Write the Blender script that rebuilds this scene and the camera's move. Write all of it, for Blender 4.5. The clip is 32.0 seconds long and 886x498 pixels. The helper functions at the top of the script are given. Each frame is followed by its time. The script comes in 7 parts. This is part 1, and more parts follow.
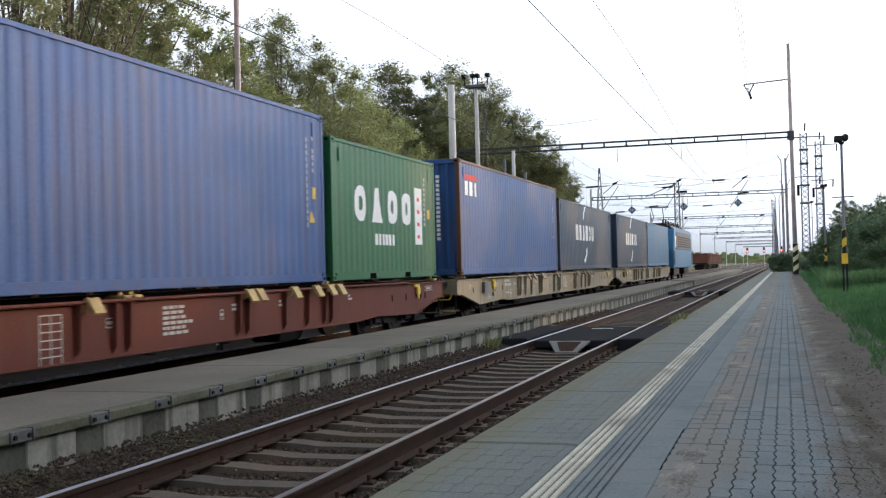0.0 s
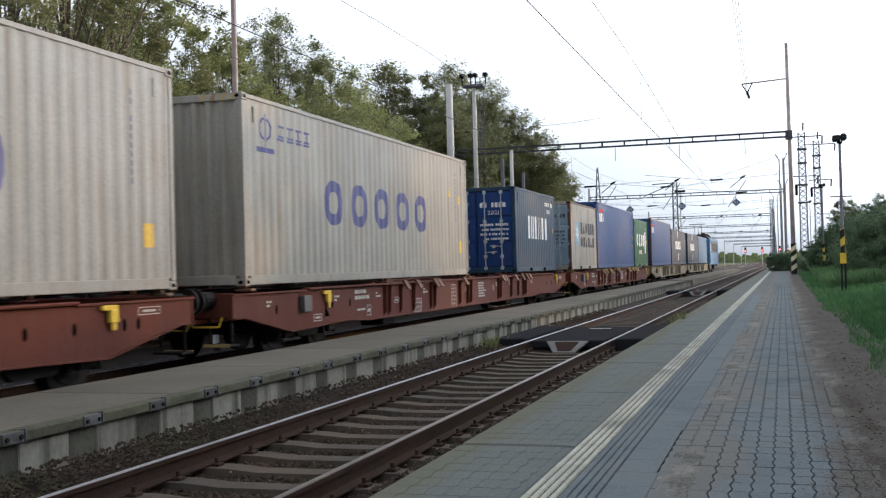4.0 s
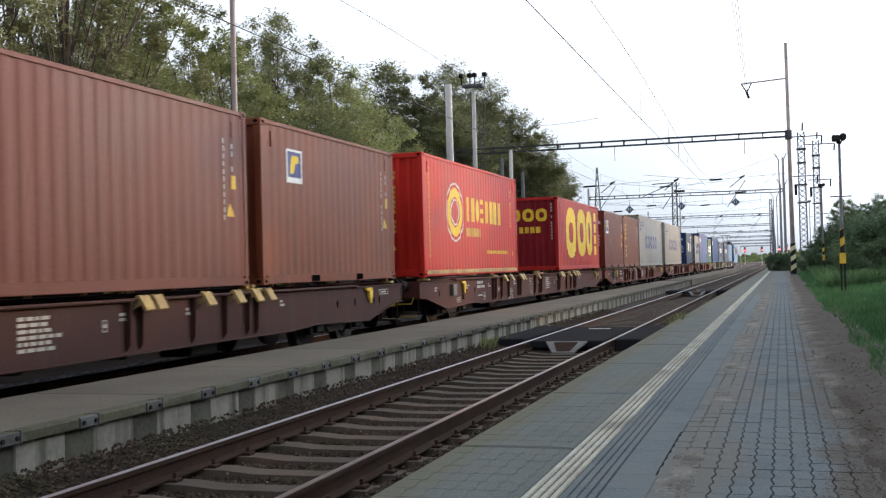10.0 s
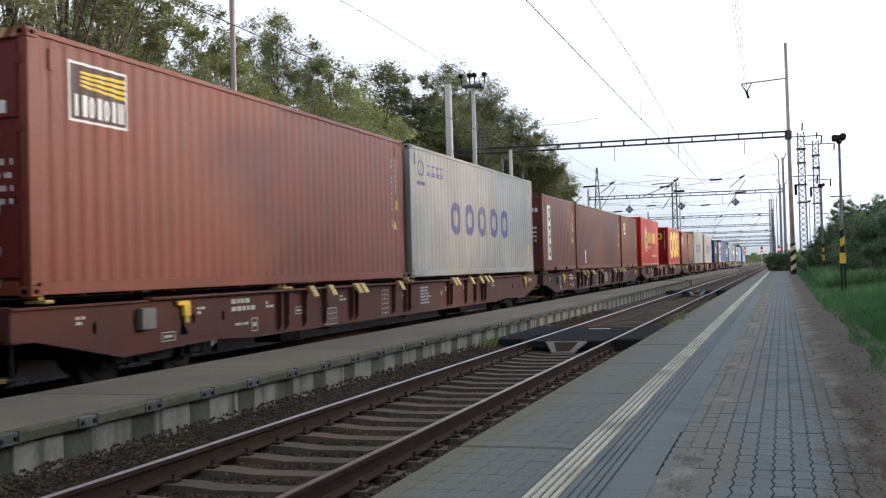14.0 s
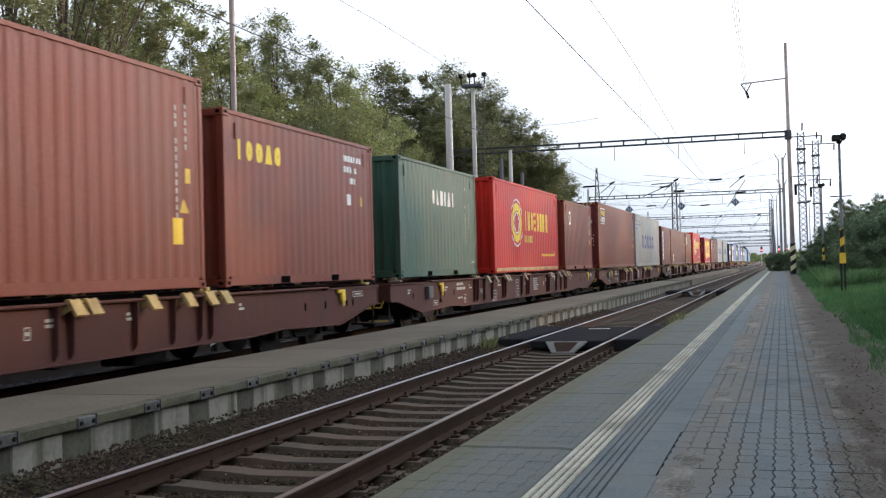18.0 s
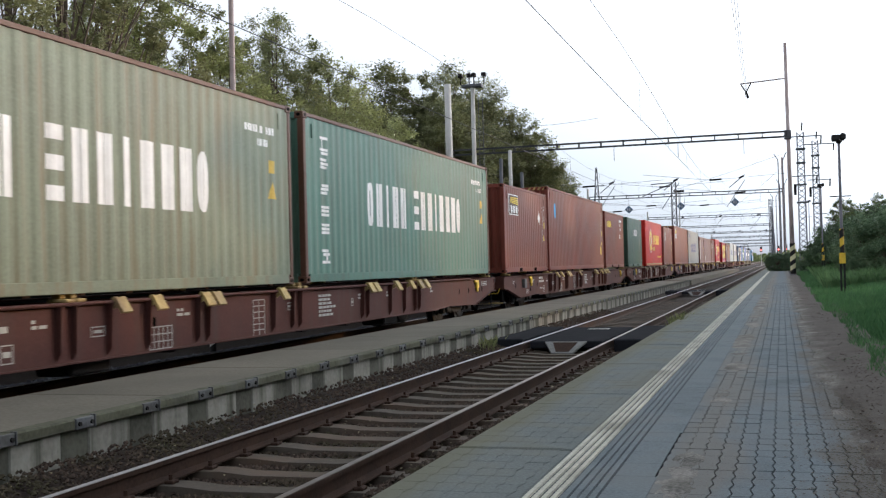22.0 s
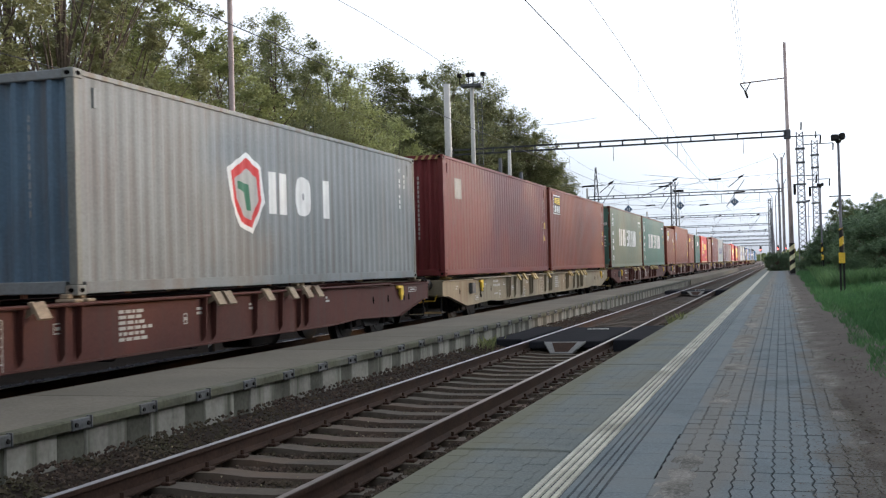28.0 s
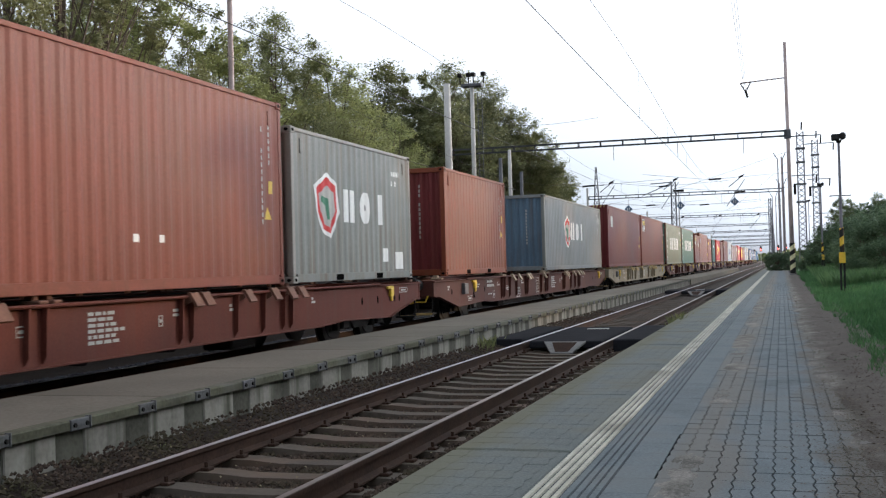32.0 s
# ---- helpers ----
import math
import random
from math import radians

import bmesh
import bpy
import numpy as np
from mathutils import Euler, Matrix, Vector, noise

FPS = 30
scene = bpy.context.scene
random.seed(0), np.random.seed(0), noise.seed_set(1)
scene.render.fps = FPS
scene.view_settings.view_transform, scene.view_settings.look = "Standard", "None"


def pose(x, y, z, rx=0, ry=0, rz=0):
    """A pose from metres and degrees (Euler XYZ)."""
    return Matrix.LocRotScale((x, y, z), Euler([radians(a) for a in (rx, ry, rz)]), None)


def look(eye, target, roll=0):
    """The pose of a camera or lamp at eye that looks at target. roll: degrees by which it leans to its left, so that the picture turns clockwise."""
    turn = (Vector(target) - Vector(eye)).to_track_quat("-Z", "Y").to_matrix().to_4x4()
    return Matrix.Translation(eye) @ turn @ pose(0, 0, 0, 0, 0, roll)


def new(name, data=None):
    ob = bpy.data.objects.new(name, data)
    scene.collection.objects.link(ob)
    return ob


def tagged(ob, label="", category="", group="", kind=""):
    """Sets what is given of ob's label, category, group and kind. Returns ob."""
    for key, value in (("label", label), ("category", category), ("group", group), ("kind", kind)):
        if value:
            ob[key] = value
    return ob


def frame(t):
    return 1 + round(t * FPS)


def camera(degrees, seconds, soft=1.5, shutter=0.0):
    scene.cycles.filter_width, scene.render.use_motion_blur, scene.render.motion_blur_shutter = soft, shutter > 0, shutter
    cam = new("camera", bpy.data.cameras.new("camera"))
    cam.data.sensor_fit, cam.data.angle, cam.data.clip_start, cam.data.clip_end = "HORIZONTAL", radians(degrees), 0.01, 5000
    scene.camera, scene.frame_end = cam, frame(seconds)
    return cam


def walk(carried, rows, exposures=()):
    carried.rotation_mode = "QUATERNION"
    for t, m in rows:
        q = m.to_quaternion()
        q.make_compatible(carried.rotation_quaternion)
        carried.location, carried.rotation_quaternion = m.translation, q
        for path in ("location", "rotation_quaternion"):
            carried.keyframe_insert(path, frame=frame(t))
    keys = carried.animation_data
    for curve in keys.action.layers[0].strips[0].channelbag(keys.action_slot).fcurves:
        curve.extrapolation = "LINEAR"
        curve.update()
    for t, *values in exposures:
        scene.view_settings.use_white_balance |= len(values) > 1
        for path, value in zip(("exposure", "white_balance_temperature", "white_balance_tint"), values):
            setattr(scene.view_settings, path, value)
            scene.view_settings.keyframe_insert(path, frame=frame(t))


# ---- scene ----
# camera: (seconds, yaw, pitch, roll, x, y, z)
SIGHT = [
    (0.0, 17.049, 0.984, -1.436, 0.008, -0.134, 1.384), (1.0, 17.012, 0.974, -1.430, 0.007, -0.123, 1.385),
    (2.0, 16.985, 0.971, -1.437, 0.004, -0.095, 1.387), (3.5, 16.964, 0.971, -1.470, 0.004, -0.065, 1.387),
    (6.0, 16.960, 0.967, -1.490, 0.003, -0.045, 1.389), (9.0, 16.938, 0.958, -1.475, 0.003, -0.022, 1.393),
    (13.0, 16.931, 0.963, -1.490, 0.0, 0.0, 1.392), (17.0, 16.926, 0.969, -1.500, -0.002, 0.020, 1.389),
    (21.0, 16.915, 0.971, -1.510, -0.003, 0.030, 1.390), (24.0, 16.878, 0.953, -1.480, -0.003, 0.064, 1.396),
    (28.0, 16.880, 0.953, -1.525, -0.003, 0.080, 1.397), (30.0, 16.890, 0.948, -1.528, -0.005, 0.090, 1.396),
    (32.0, 16.891, 0.948, -1.537, -0.006, 0.105, 1.394)]


def sight(yaw, pitch, roll, x, y, z):
    a, b = radians(yaw), radians(pitch)
    way = Vector((-math.sin(a) * math.cos(b), math.cos(a) * math.cos(b), math.sin(b)))
    eye = Vector((x, y, z))
    return look(eye, eye + way, roll)


cam = camera(43.4, 32.0, soft=1.25, shutter=0.2)
# the film's camera opens and closes a little as light and dark containers pass
STOPS = [(0.0, 1.77), (3.0, 1.73), (6.0, 1.58), (8.0, 1.60), (9.0, 1.62), (11.0, 1.69), (13.0, 1.62), (18.0, 1.69), (20.0, 1.68), (25.0, 1.60), (29.0, 1.69), (32.0, 1.68)]
walk(cam, [(t, sight(*v)) for t, *v in SIGHT], STOPS)

# ---- light ----
SUN_WAY = Vector((0.68, 0.71, 0.17)).normalized()      # towards the low sun
world = bpy.data.worlds.new("sky")
scene.world = world
world.use_nodes = True
wn, wl = world.node_tree.nodes, world.node_tree.links
sky = wn.new("ShaderNodeTexSky")
sky.sky_type = "NISHITA"
sky.sun_disc = False
sky.sun_elevation = math.asin(SUN_WAY.z)
sky.sun_rotation = math.atan2(SUN_WAY.x, SUN_WAY.y)
sky.air_density, sky.dust_density, sky.ozone_density = 1.0, 2.0, 1.0
haze = wn.new("ShaderNodeHueSaturation")
haze.inputs["Saturation"].default_value = 0.16
wl.new(sky.outputs[0], haze.inputs["Color"])
veil = wn.new("ShaderNodeMix")
veil.data_type, veil.blend_type = "RGBA", "MULTIPLY"
veil.inputs["Factor"].default_value = 1.0
veil.inputs[7].default_value = (0.95, 0.985, 1.07, 1.0)      # thin cool cloud
wl.new(haze.outputs[0], veil.inputs[6])
up = wn.new("ShaderNodeTexCoord")
height = wn.new("ShaderNodeSeparateXYZ")
wl.new(up.outputs["Generated"], height.inputs[0])
low = wn.new("ShaderNodeMapRange")
low.interpolation_type = "SMOOTHSTEP"
low.inputs["From Max"].default_value = 0.32
wl.new(height.outputs["Z"], low.inputs["Value"])
bank = wn.new("ShaderNodeMix")      # the sky is duller and bluer towards the horizon
bank.data_type = "RGBA"
bank.inputs[6].default_value, bank.inputs[7].default_value = (0.34, 0.38, 0.43, 1.0), (1.0, 1.0, 1.0, 1.0)
wl.new(low.outputs[0], bank.inputs["Factor"])
dull = wn.new("ShaderNodeMix")
dull.data_type, dull.blend_type = "RGBA", "MULTIPLY"
dull.inputs["Factor"].default_value = 1.0
wl.new(veil.outputs[2], dull.inputs[6])
wl.new(bank.outputs[2], dull.inputs[7])
wl.new(dull.outputs[2], wn["Background"].inputs["Color"])
wn["Background"].inputs["Strength"].default_value = 0.15
sun = new("sun", bpy.data.lights.new("sun", "SUN"))
sun.data.energy, sun.data.angle, sun.data.color = 0.38, radians(1.2), (1.0, 0.60, 0.24)
sun.matrix_world = look((0, 0, 30), Vector((0, 0, 30)) - SUN_WAY)


# ---- materials ----
def rgb(*c):
    return (*c, 1.0)


MATS = {}


def surface(name, color, rough=0.7, metal=0.0, vary=0.25, scale=1.5, fine=25.0, bump=0.15, dirt=None, dirt_amount=0.0,
            streak=False, spec=0.2, world=False, dirt_from=(0.48, 0.72), dirt_scale=1.6, island=0.0, per_object=0.0, bump_dist=0.01, stretch=(1, 1, 1)):
    """A weathered surface: base colour with variation at two scales, optional dirt and vertical streaks, and relief."""
    if name in MATS:
        return MATS[name]
    m = bpy.data.materials.new(name)
    m.use_nodes = True
    n, l = m.node_tree.nodes, m.node_tree.links
    b = n["Principled BSDF"]
    b.inputs["Roughness"].default_value, b.inputs["Metallic"].default_value = rough, metal
    b.inputs["Specular IOR Level"].default_value = spec
    tc = n.new("ShaderNodeTexCoord")
    mp = n.new("ShaderNodeMapping")
    mp.inputs["Scale"].default_value = stretch
    info = n.new("ShaderNodeObjectInfo")
    shift = n.new("ShaderNodeVectorMath")
    shift.operation = "MULTIPLY_ADD"
    l.new(info.outputs["Random"], shift.inputs[0])
    shift.inputs[1].default_value = (0, 0, 0) if world else (37.0, 53.0, 19.0)
    place = n.new("ShaderNodeNewGeometry")
    l.new(place.outputs["Position"] if world else tc.outputs["Object"], shift.inputs[2])
    l.new(shift.outputs[0], mp.inputs["Vector"])
    big = n.new("ShaderNodeTexNoise")
    big.inputs["Scale"].default_value, big.inputs["Detail"].default_value = scale, 5
    l.new(mp.outputs[0], big.inputs["Vector"])
    small = n.new("ShaderNodeTexNoise")
    small.inputs["Scale"].default_value, small.inputs["Detail"].default_value = fine, 3
    l.new(mp.outputs[0], small.inputs["Vector"])
    mixn = n.new("ShaderNodeMath")
    mixn.operation = "MULTIPLY_ADD"
    l.new(small.outputs["Fac"], mixn.inputs[0])
    mixn.inputs[1].default_value = 0.5
    half = n.new("ShaderNodeMath")
    half.operation = "MULTIPLY"
    l.new(big.outputs["Fac"], half.inputs[0])
    half.inputs[1].default_value = 0.7
    l.new(half.outputs[0], mixn.inputs[2])
    ramp = n.new("ShaderNodeMapRange")
    ramp.inputs["From Min"].default_value, ramp.inputs["From Max"].default_value = 0.46, 0.74
    ramp.inputs["To Min"].default_value, ramp.inputs["To Max"].default_value = 1 - vary, 1 + vary
    l.new(mixn.outputs[0], ramp.inputs["Value"])
    gain = ramp.outputs[0]
    for amount, node, sock in ((island, "ShaderNodeNewGeometry", "Random Per Island"), (per_object, "ShaderNodeObjectInfo", "Random")):
        if amount:
            g = n.new(node)
            r2 = n.new("ShaderNodeMapRange")
            r2.inputs["To Min"].default_value, r2.inputs["To Max"].default_value = 1 - amount, 1 + amount
            l.new(g.outputs[sock], r2.inputs["Value"])
            mu = n.new("ShaderNodeMath")
            mu.operation = "MULTIPLY"
            l.new(gain, mu.inputs[0])
            l.new(r2.outputs[0], mu.inputs[1])
            gain = mu.outputs[0]
    tint = n.new("ShaderNodeVectorMath")
    tint.operation = "SCALE"
    tint.inputs[0].default_value = color
    l.new(gain, tint.inputs["Scale"])
    out = tint.outputs[0]
    if dirt:
        st = n.new("ShaderNodeTexNoise")
        st.inputs["Scale"].default_value, st.inputs["Detail"].default_value = (dirt_scale if not streak else 1.0), 6
        if streak:
            m2 = n.new("ShaderNodeMapping")
            m2.inputs["Scale"].default_value = (6.0, 6.0, 0.45)
            l.new(shift.outputs[0], m2.inputs["Vector"])
            l.new(m2.outputs[0], st.inputs["Vector"])
        else:
            l.new(shift.outputs[0], st.inputs["Vector"])
        r3 = n.new("ShaderNodeMapRange")
        r3.inputs["From Min"].default_value, r3.inputs["From Max"].default_value = dirt_from
        r3.inputs["To Max"].default_value = dirt_amount
        l.new(st.outputs["Fac"], r3.inputs["Value"])
        mx = n.new("ShaderNodeMix")
        mx.data_type = "RGBA"
        l.new(r3.outputs[0], mx.inputs["Factor"])
        l.new(out, mx.inputs[6])
        mx.inputs[7].default_value = rgb(*dirt)
        out = mx.outputs[2]
    l.new(out, b.inputs["Base Color"])
    rr = n.new("ShaderNodeMapRange")
    rr.inputs["To Min"].default_value, rr.inputs["To Max"].default_value = max(rough - 0.12, 0.05), min(rough + 0.12, 1.0)
    l.new(big.outputs["Fac"], rr.inputs["Value"])
    l.new(rr.outputs[0], b.inputs["Roughness"])
    if bump:
        bp = n.new("ShaderNodeBump")
        bp.inputs["Strength"].default_value, bp.inputs["Distance"].default_value = bump, bump_dist
        l.new(mixn.outputs[0], bp.inputs["Height"])
        l.new(bp.outputs[0], b.inputs["Normal"])
    MATS[name] = m
    return m


def band(m, x0, x1, soft, color, amount, scale=2.0, ragged=0.35):
    """Sand, moss or soil that lies on a surface in a ragged strip between x0 and x1."""
    n, l = m.node_tree.nodes, m.node_tree.links
    sock = n["Principled BSDF"].inputs["Base Color"]
    old = sock.links[0].from_socket
    g = n.new("ShaderNodeNewGeometry")
    sp = n.new("ShaderNodeSeparateXYZ")
    l.new(g.outputs["Position"], sp.inputs[0])
    no = n.new("ShaderNodeTexNoise")
    no.inputs["Scale"].default_value, no.inputs["Detail"].default_value = scale, 6
    stretch = n.new("ShaderNodeMapping")
    stretch.inputs["Scale"].default_value = (1.0, 0.45, 1.0)
    l.new(g.outputs["Position"], stretch.inputs["Vector"])
    l.new(stretch.outputs[0], no.inputs["Vector"])
    off = n.new("ShaderNodeMath")
    off.operation = "SUBTRACT"
    l.new(sp.outputs["X"], off.inputs[0])
    off.inputs[1].default_value = (x0 + x1) / 2
    away = n.new("ShaderNodeMath")
    away.operation = "ABSOLUTE"
    l.new(off.outputs[0], away.inputs[0])
    wob = n.new("ShaderNodeMath")
    wob.operation = "MULTIPLY_ADD"
    l.new(no.outputs["Fac"], wob.inputs[0])
    wob.inputs[1].default_value = -2.0 * ragged
    l.new(away.outputs[0], wob.inputs[2])
    mr = n.new("ShaderNodeMapRange")
    mr.interpolation_type = "SMOOTHSTEP"
    half = (x1 - x0) / 2
    mr.inputs["From Min"].default_value, mr.inputs["From Max"].default_value = half - ragged + soft, half - ragged - soft
    mr.inputs["To Min"].default_value, mr.inputs["To Max"].default_value = 0.0, amount
    l.new(wob.outputs[0], mr.inputs["Value"])
    mx = n.new("ShaderNodeMix")
    mx.data_type = "RGBA"
    l.new(mr.outputs[0], mx.inputs["Factor"])
    l.new(old, mx.inputs[6])
    mx.inputs[7].default_value = rgb(*color)
    l.new(mx.outputs[2], sock)


def glow(name, color, strength):
    m = bpy.data.materials.new(name)
    m.use_nodes = True
    b = m.node_tree.nodes["Principled BSDF"]
    b.inputs["Base Color"].default_value = rgb(*color)
    b.inputs["Emission Color"].default_value = rgb(*color)
    b.inputs["Emission Strength"].default_value = strength
    return m


def leafy(name, dark, light, sheen=0.55):
    """Foliage: every leaf takes its own tone between two greens and lets some light through."""
    m = bpy.data.materials.new(name)
    m.use_nodes = True
    n, l = m.node_tree.nodes, m.node_tree.links
    b = n["Principled BSDF"]
    b.inputs["Roughness"].default_value = sheen
    g = n.new("ShaderNodeNewGeometry")
    tc = n.new("ShaderNodeTexCoord")
    no = n.new("ShaderNodeTexNoise")
    no.inputs["Scale"].default_value, no.inputs["Detail"].default_value = 0.55, 3
    l.new(tc.outputs["Object"], no.inputs["Vector"])
    ad = n.new("ShaderNodeMath")
    ad.operation = "MULTIPLY_ADD"
    ad.inputs[1].default_value = 0.55
    l.new(g.outputs["Random Per Island"], ad.inputs[0])
    sc = n.new("ShaderNodeMapRange")
    sc.inputs["From Min"].default_value, sc.inputs["From Max"].default_value = 0.38, 0.66
    sc.inputs["To Max"].default_value = 0.6
    l.new(no.outputs["Fac"], sc.inputs["Value"])
    l.new(sc.outputs[0], ad.inputs[2])
    mx = n.new("ShaderNodeMix")
    mx.data_type = "RGBA"
    mx.inputs[6].default_value, mx.inputs[7].default_value = rgb(*dark), rgb(*light)
    l.new(ad.outputs[0], mx.inputs["Factor"])
    oi = n.new("ShaderNodeObjectInfo")
    hs = n.new("ShaderNodeHueSaturation")
    mr = n.new("ShaderNodeMapRange")
    mr.inputs["To Min"].default_value, mr.inputs["To Max"].default_value = 0.75, 1.25
    l.new(oi.outputs["Random"], mr.inputs["Value"])
    l.new(mr.outputs[0], hs.inputs["Value"])
    l.new(mx.outputs[2], hs.inputs["Color"])
    l.new(hs.outputs[0], b.inputs["Base Color"])
    tr = n.new("ShaderNodeBsdfTranslucent")
    l.new(hs.outputs[0], tr.inputs["Color"])
    ms = n.new("ShaderNodeMixShader")
    ms.inputs[0].default_value = 0.42
    l.new(b.outputs[0], ms.inputs[1])
    l.new(tr.outputs[0], ms.inputs[2])
    l.new(ms.outputs[0], n["Material Output"].inputs["Surface"])
    return m


def paint(name, color, wear=0.35, rust=(0.12, 0.055, 0.03), rough=0.50):
    return surface("paint_" + name, color, rough, 0.0, 0.16, 0.8, 30, 0.12, rust, wear, True, 0.15)


M_BALLAST = surface("ballast", (0.033, 0.024, 0.018), 0.95, vary=0.35, scale=2.2, fine=16, bump=1.0, bump_dist=0.05)
M_STONE = surface("ballast_stone", (0.066, 0.047, 0.036), 0.9, vary=0.3, scale=3, fine=20, bump=0.4, dirt=(0.050, 0.052, 0.024), dirt_amount=0.7, island=0.5)
M_BALLAST_GREY = surface("ballast_grey", (0.045, 0.046, 0.050), 0.95, vary=0.4, scale=2.2, fine=14, bump=1.0, bump_dist=0.05)
M_CONCRETE = surface("concrete", (0.264, 0.256, 0.232), 0.88, vary=0.2, scale=1.2, fine=24, bump=0.35, dirt=(0.16, 0.15, 0.11), dirt_amount=0.55)
M_SLEEPER = surface("sleeper_concrete", (0.094, 0.0795, 0.064), 0.9, vary=0.2, scale=2.0, fine=22, bump=0.3, dirt=(0.15, 0.10, 0.07), dirt_amount=0.7)
M_BLOCK = surface("edge_block_concrete", (0.262, 0.258, 0.226), 0.9, vary=0.2, scale=2.0, fine=20, bump=0.4, dirt=(0.050, 0.054, 0.034), dirt_amount=0.95, streak=True, per_object=0.12)
M_MOSSY = surface("mossy_concrete", (0.100, 0.102, 0.070), 0.92, vary=0.3, scale=2.5, fine=22, bump=0.5, dirt=(0.16, 0.16, 0.14), dirt_amount=0.6)
M_SLAB = surface("platform_slab", (0.160, 0.147, 0.117), 0.9, vary=0.22, scale=0.8, fine=30, bump=0.25, dirt=(0.12, 0.11, 0.09), dirt_amount=0.5, per_object=0.06)
M_GALV = surface("galvanised_steel", (0.42, 0.44, 0.46), 0.55, 0.5, 0.15, 4, 40, 0.1)
M_CLAMP = surface("weathered_galvanised", (0.12, 0.125, 0.13), 0.65, 0.3, 0.25, 5, 40, 0.2, (0.09, 0.08, 0.06), 0.5)
M_RUST = surface("rusty_rail", (0.0506, 0.0286, 0.0198), 0.85, 0.2, 0.3, 3, 40, 0.3)
M_SHINE = surface("polished_rail_head", (0.50, 0.50, 0.54), 0.48, 1.0, 0.08, 2, 40, 0.05)
M_DULLHEAD = surface("dull_rail_head", (0.16, 0.125, 0.11), 0.35, 0.9, 0.15, 2, 40, 0.05)
M_EDGE = surface("platform_edge_concrete", (0.160, 0.184, 0.176), 0.9, vary=0.26, scale=1.6, fine=55, bump=0.45, dirt=(0.135, 0.130, 0.092), dirt_amount=0.8, world=True, dirt_from=(0.45, 0.70))
M_PAVER = surface("paver", (0.157, 0.194, 0.210), 0.88, vary=0.30, scale=1.3, fine=60, bump=0.5, dirt=(0.150, 0.160, 0.158), dirt_amount=0.6, per_object=0.06, island=0.06, world=True, dirt_from=(0.40, 0.66), dirt_scale=1.3)
M_PLATE = surface("tactile_plate_concrete", (0.158, 0.192, 0.204), 0.88, vary=0.22, scale=1.6, fine=55, bump=0.4, dirt=(0.160, 0.165, 0.155), dirt_amount=0.6, world=True)
M_SAND = surface("joint_sand", (0.040, 0.041, 0.041), 0.95, vary=0.3, scale=1.4, fine=30, bump=0.7, bump_dist=0.02)
M_DIRT = surface("bare_soil", (0.115, 0.094, 0.077), 0.95, vary=0.6, scale=1.2, fine=14, bump=0.9, bump_dist=0.03)
M_GROUND = surface("ground_soil_grass", (0.085, 0.10, 0.045), 0.95, vary=0.45, scale=0.35, fine=6, bump=0.8, bump_dist=0.08)
M_WHITE = surface("white_tactile_concrete", (0.52, 0.515, 0.43), 0.85, vary=0.22, scale=2, fine=45, bump=0.3, dirt=(0.24, 0.23, 0.18), dirt_amount=0.8, world=True)
# tactile slab base, darker than the ridges so the grooves stand out
M_DARKGROOVE = surface("dark_groove_concrete", (0.0510, 0.0558, 0.0680), 0.85, vary=0.12, scale=2, fine=30, bump=0.2)
M_RUBBER = surface("black_rubber", (0.022, 0.023, 0.027), 0.97, vary=0.2, scale=3, fine=40, bump=0.2, spec=0.03)
M_STEEL_DARK = surface("dark_steel", (0.013, 0.012, 0.012), 0.7, 0.3, 0.3, 3, 30, 0.2)
M_MAST = surface("mast_paint", (0.42, 0.35, 0.335), 0.7, 0.1, 0.2, 1.5, 30, 0.15, (0.22, 0.12, 0.08), 0.5, True)
M_LATTICE = surface("lattice_steel", (0.10, 0.105, 0.115), 0.7, 0.3, 0.2, 2, 30, 0.1)
M_DARKLATTICE = surface("dark_lattice_steel", (0.045, 0.047, 0.052), 0.75, 0.1, 0.2, 2, 30, 0.1)
M_PALEMAST = surface("pale_mast_steel", (0.20, 0.195, 0.22), 0.7, 0.1, 0.2, 2, 30, 0.1)
M_WIRE = surface("wire", (0.055, 0.055, 0.06), 0.6, 0.3, 0.1, 2, 30, 0.0)
M_POLE_CONC = surface("pole_concrete", (0.46, 0.45, 0.43), 0.85, vary=0.12, scale=1.5, fine=30, bump=0.2)
M_POLE_GREY = surface("dull_zinc", (0.22, 0.22, 0.21), 0.75, 0.1, 0.2, 4, 30, 0.15)
M_BLACK = surface("black_paint", (0.02, 0.02, 0.02), 0.6, vary=0.2, scale=3, bump=0.1)
# for flat black plates that stand in for the shade inside openings
M_VOID = surface("deep_black", (0.004, 0.004, 0.004), 1.0, vary=0.1, bump=0, spec=0.0)
M_YELLOW = surface("yellow_paint", (0.75, 0.50, 0.06), 0.6, vary=0.15, scale=4, bump=0.1, dirt=(0.25, 0.18, 0.08), dirt_amount=0.6)
M_FLAPRUST = surface("rusty_flap_steel", (0.17, 0.085, 0.060), 0.75, vary=0.25, scale=5, bump=0.15, dirt=(0.09, 0.05, 0.04), dirt_amount=0.7)
M_FLAPDULL = surface("dull_flap_steel", (0.30, 0.235, 0.165), 0.75, vary=0.25, scale=5, bump=0.15, dirt=(0.10, 0.06, 0.045), dirt_amount=0.8)
M_OCHRE = surface("worn_yellow_steel", (0.43, 0.315, 0.125), 0.65, vary=0.2, scale=5, bump=0.15, dirt=(0.20, 0.12, 0.08), dirt_amount=0.7)
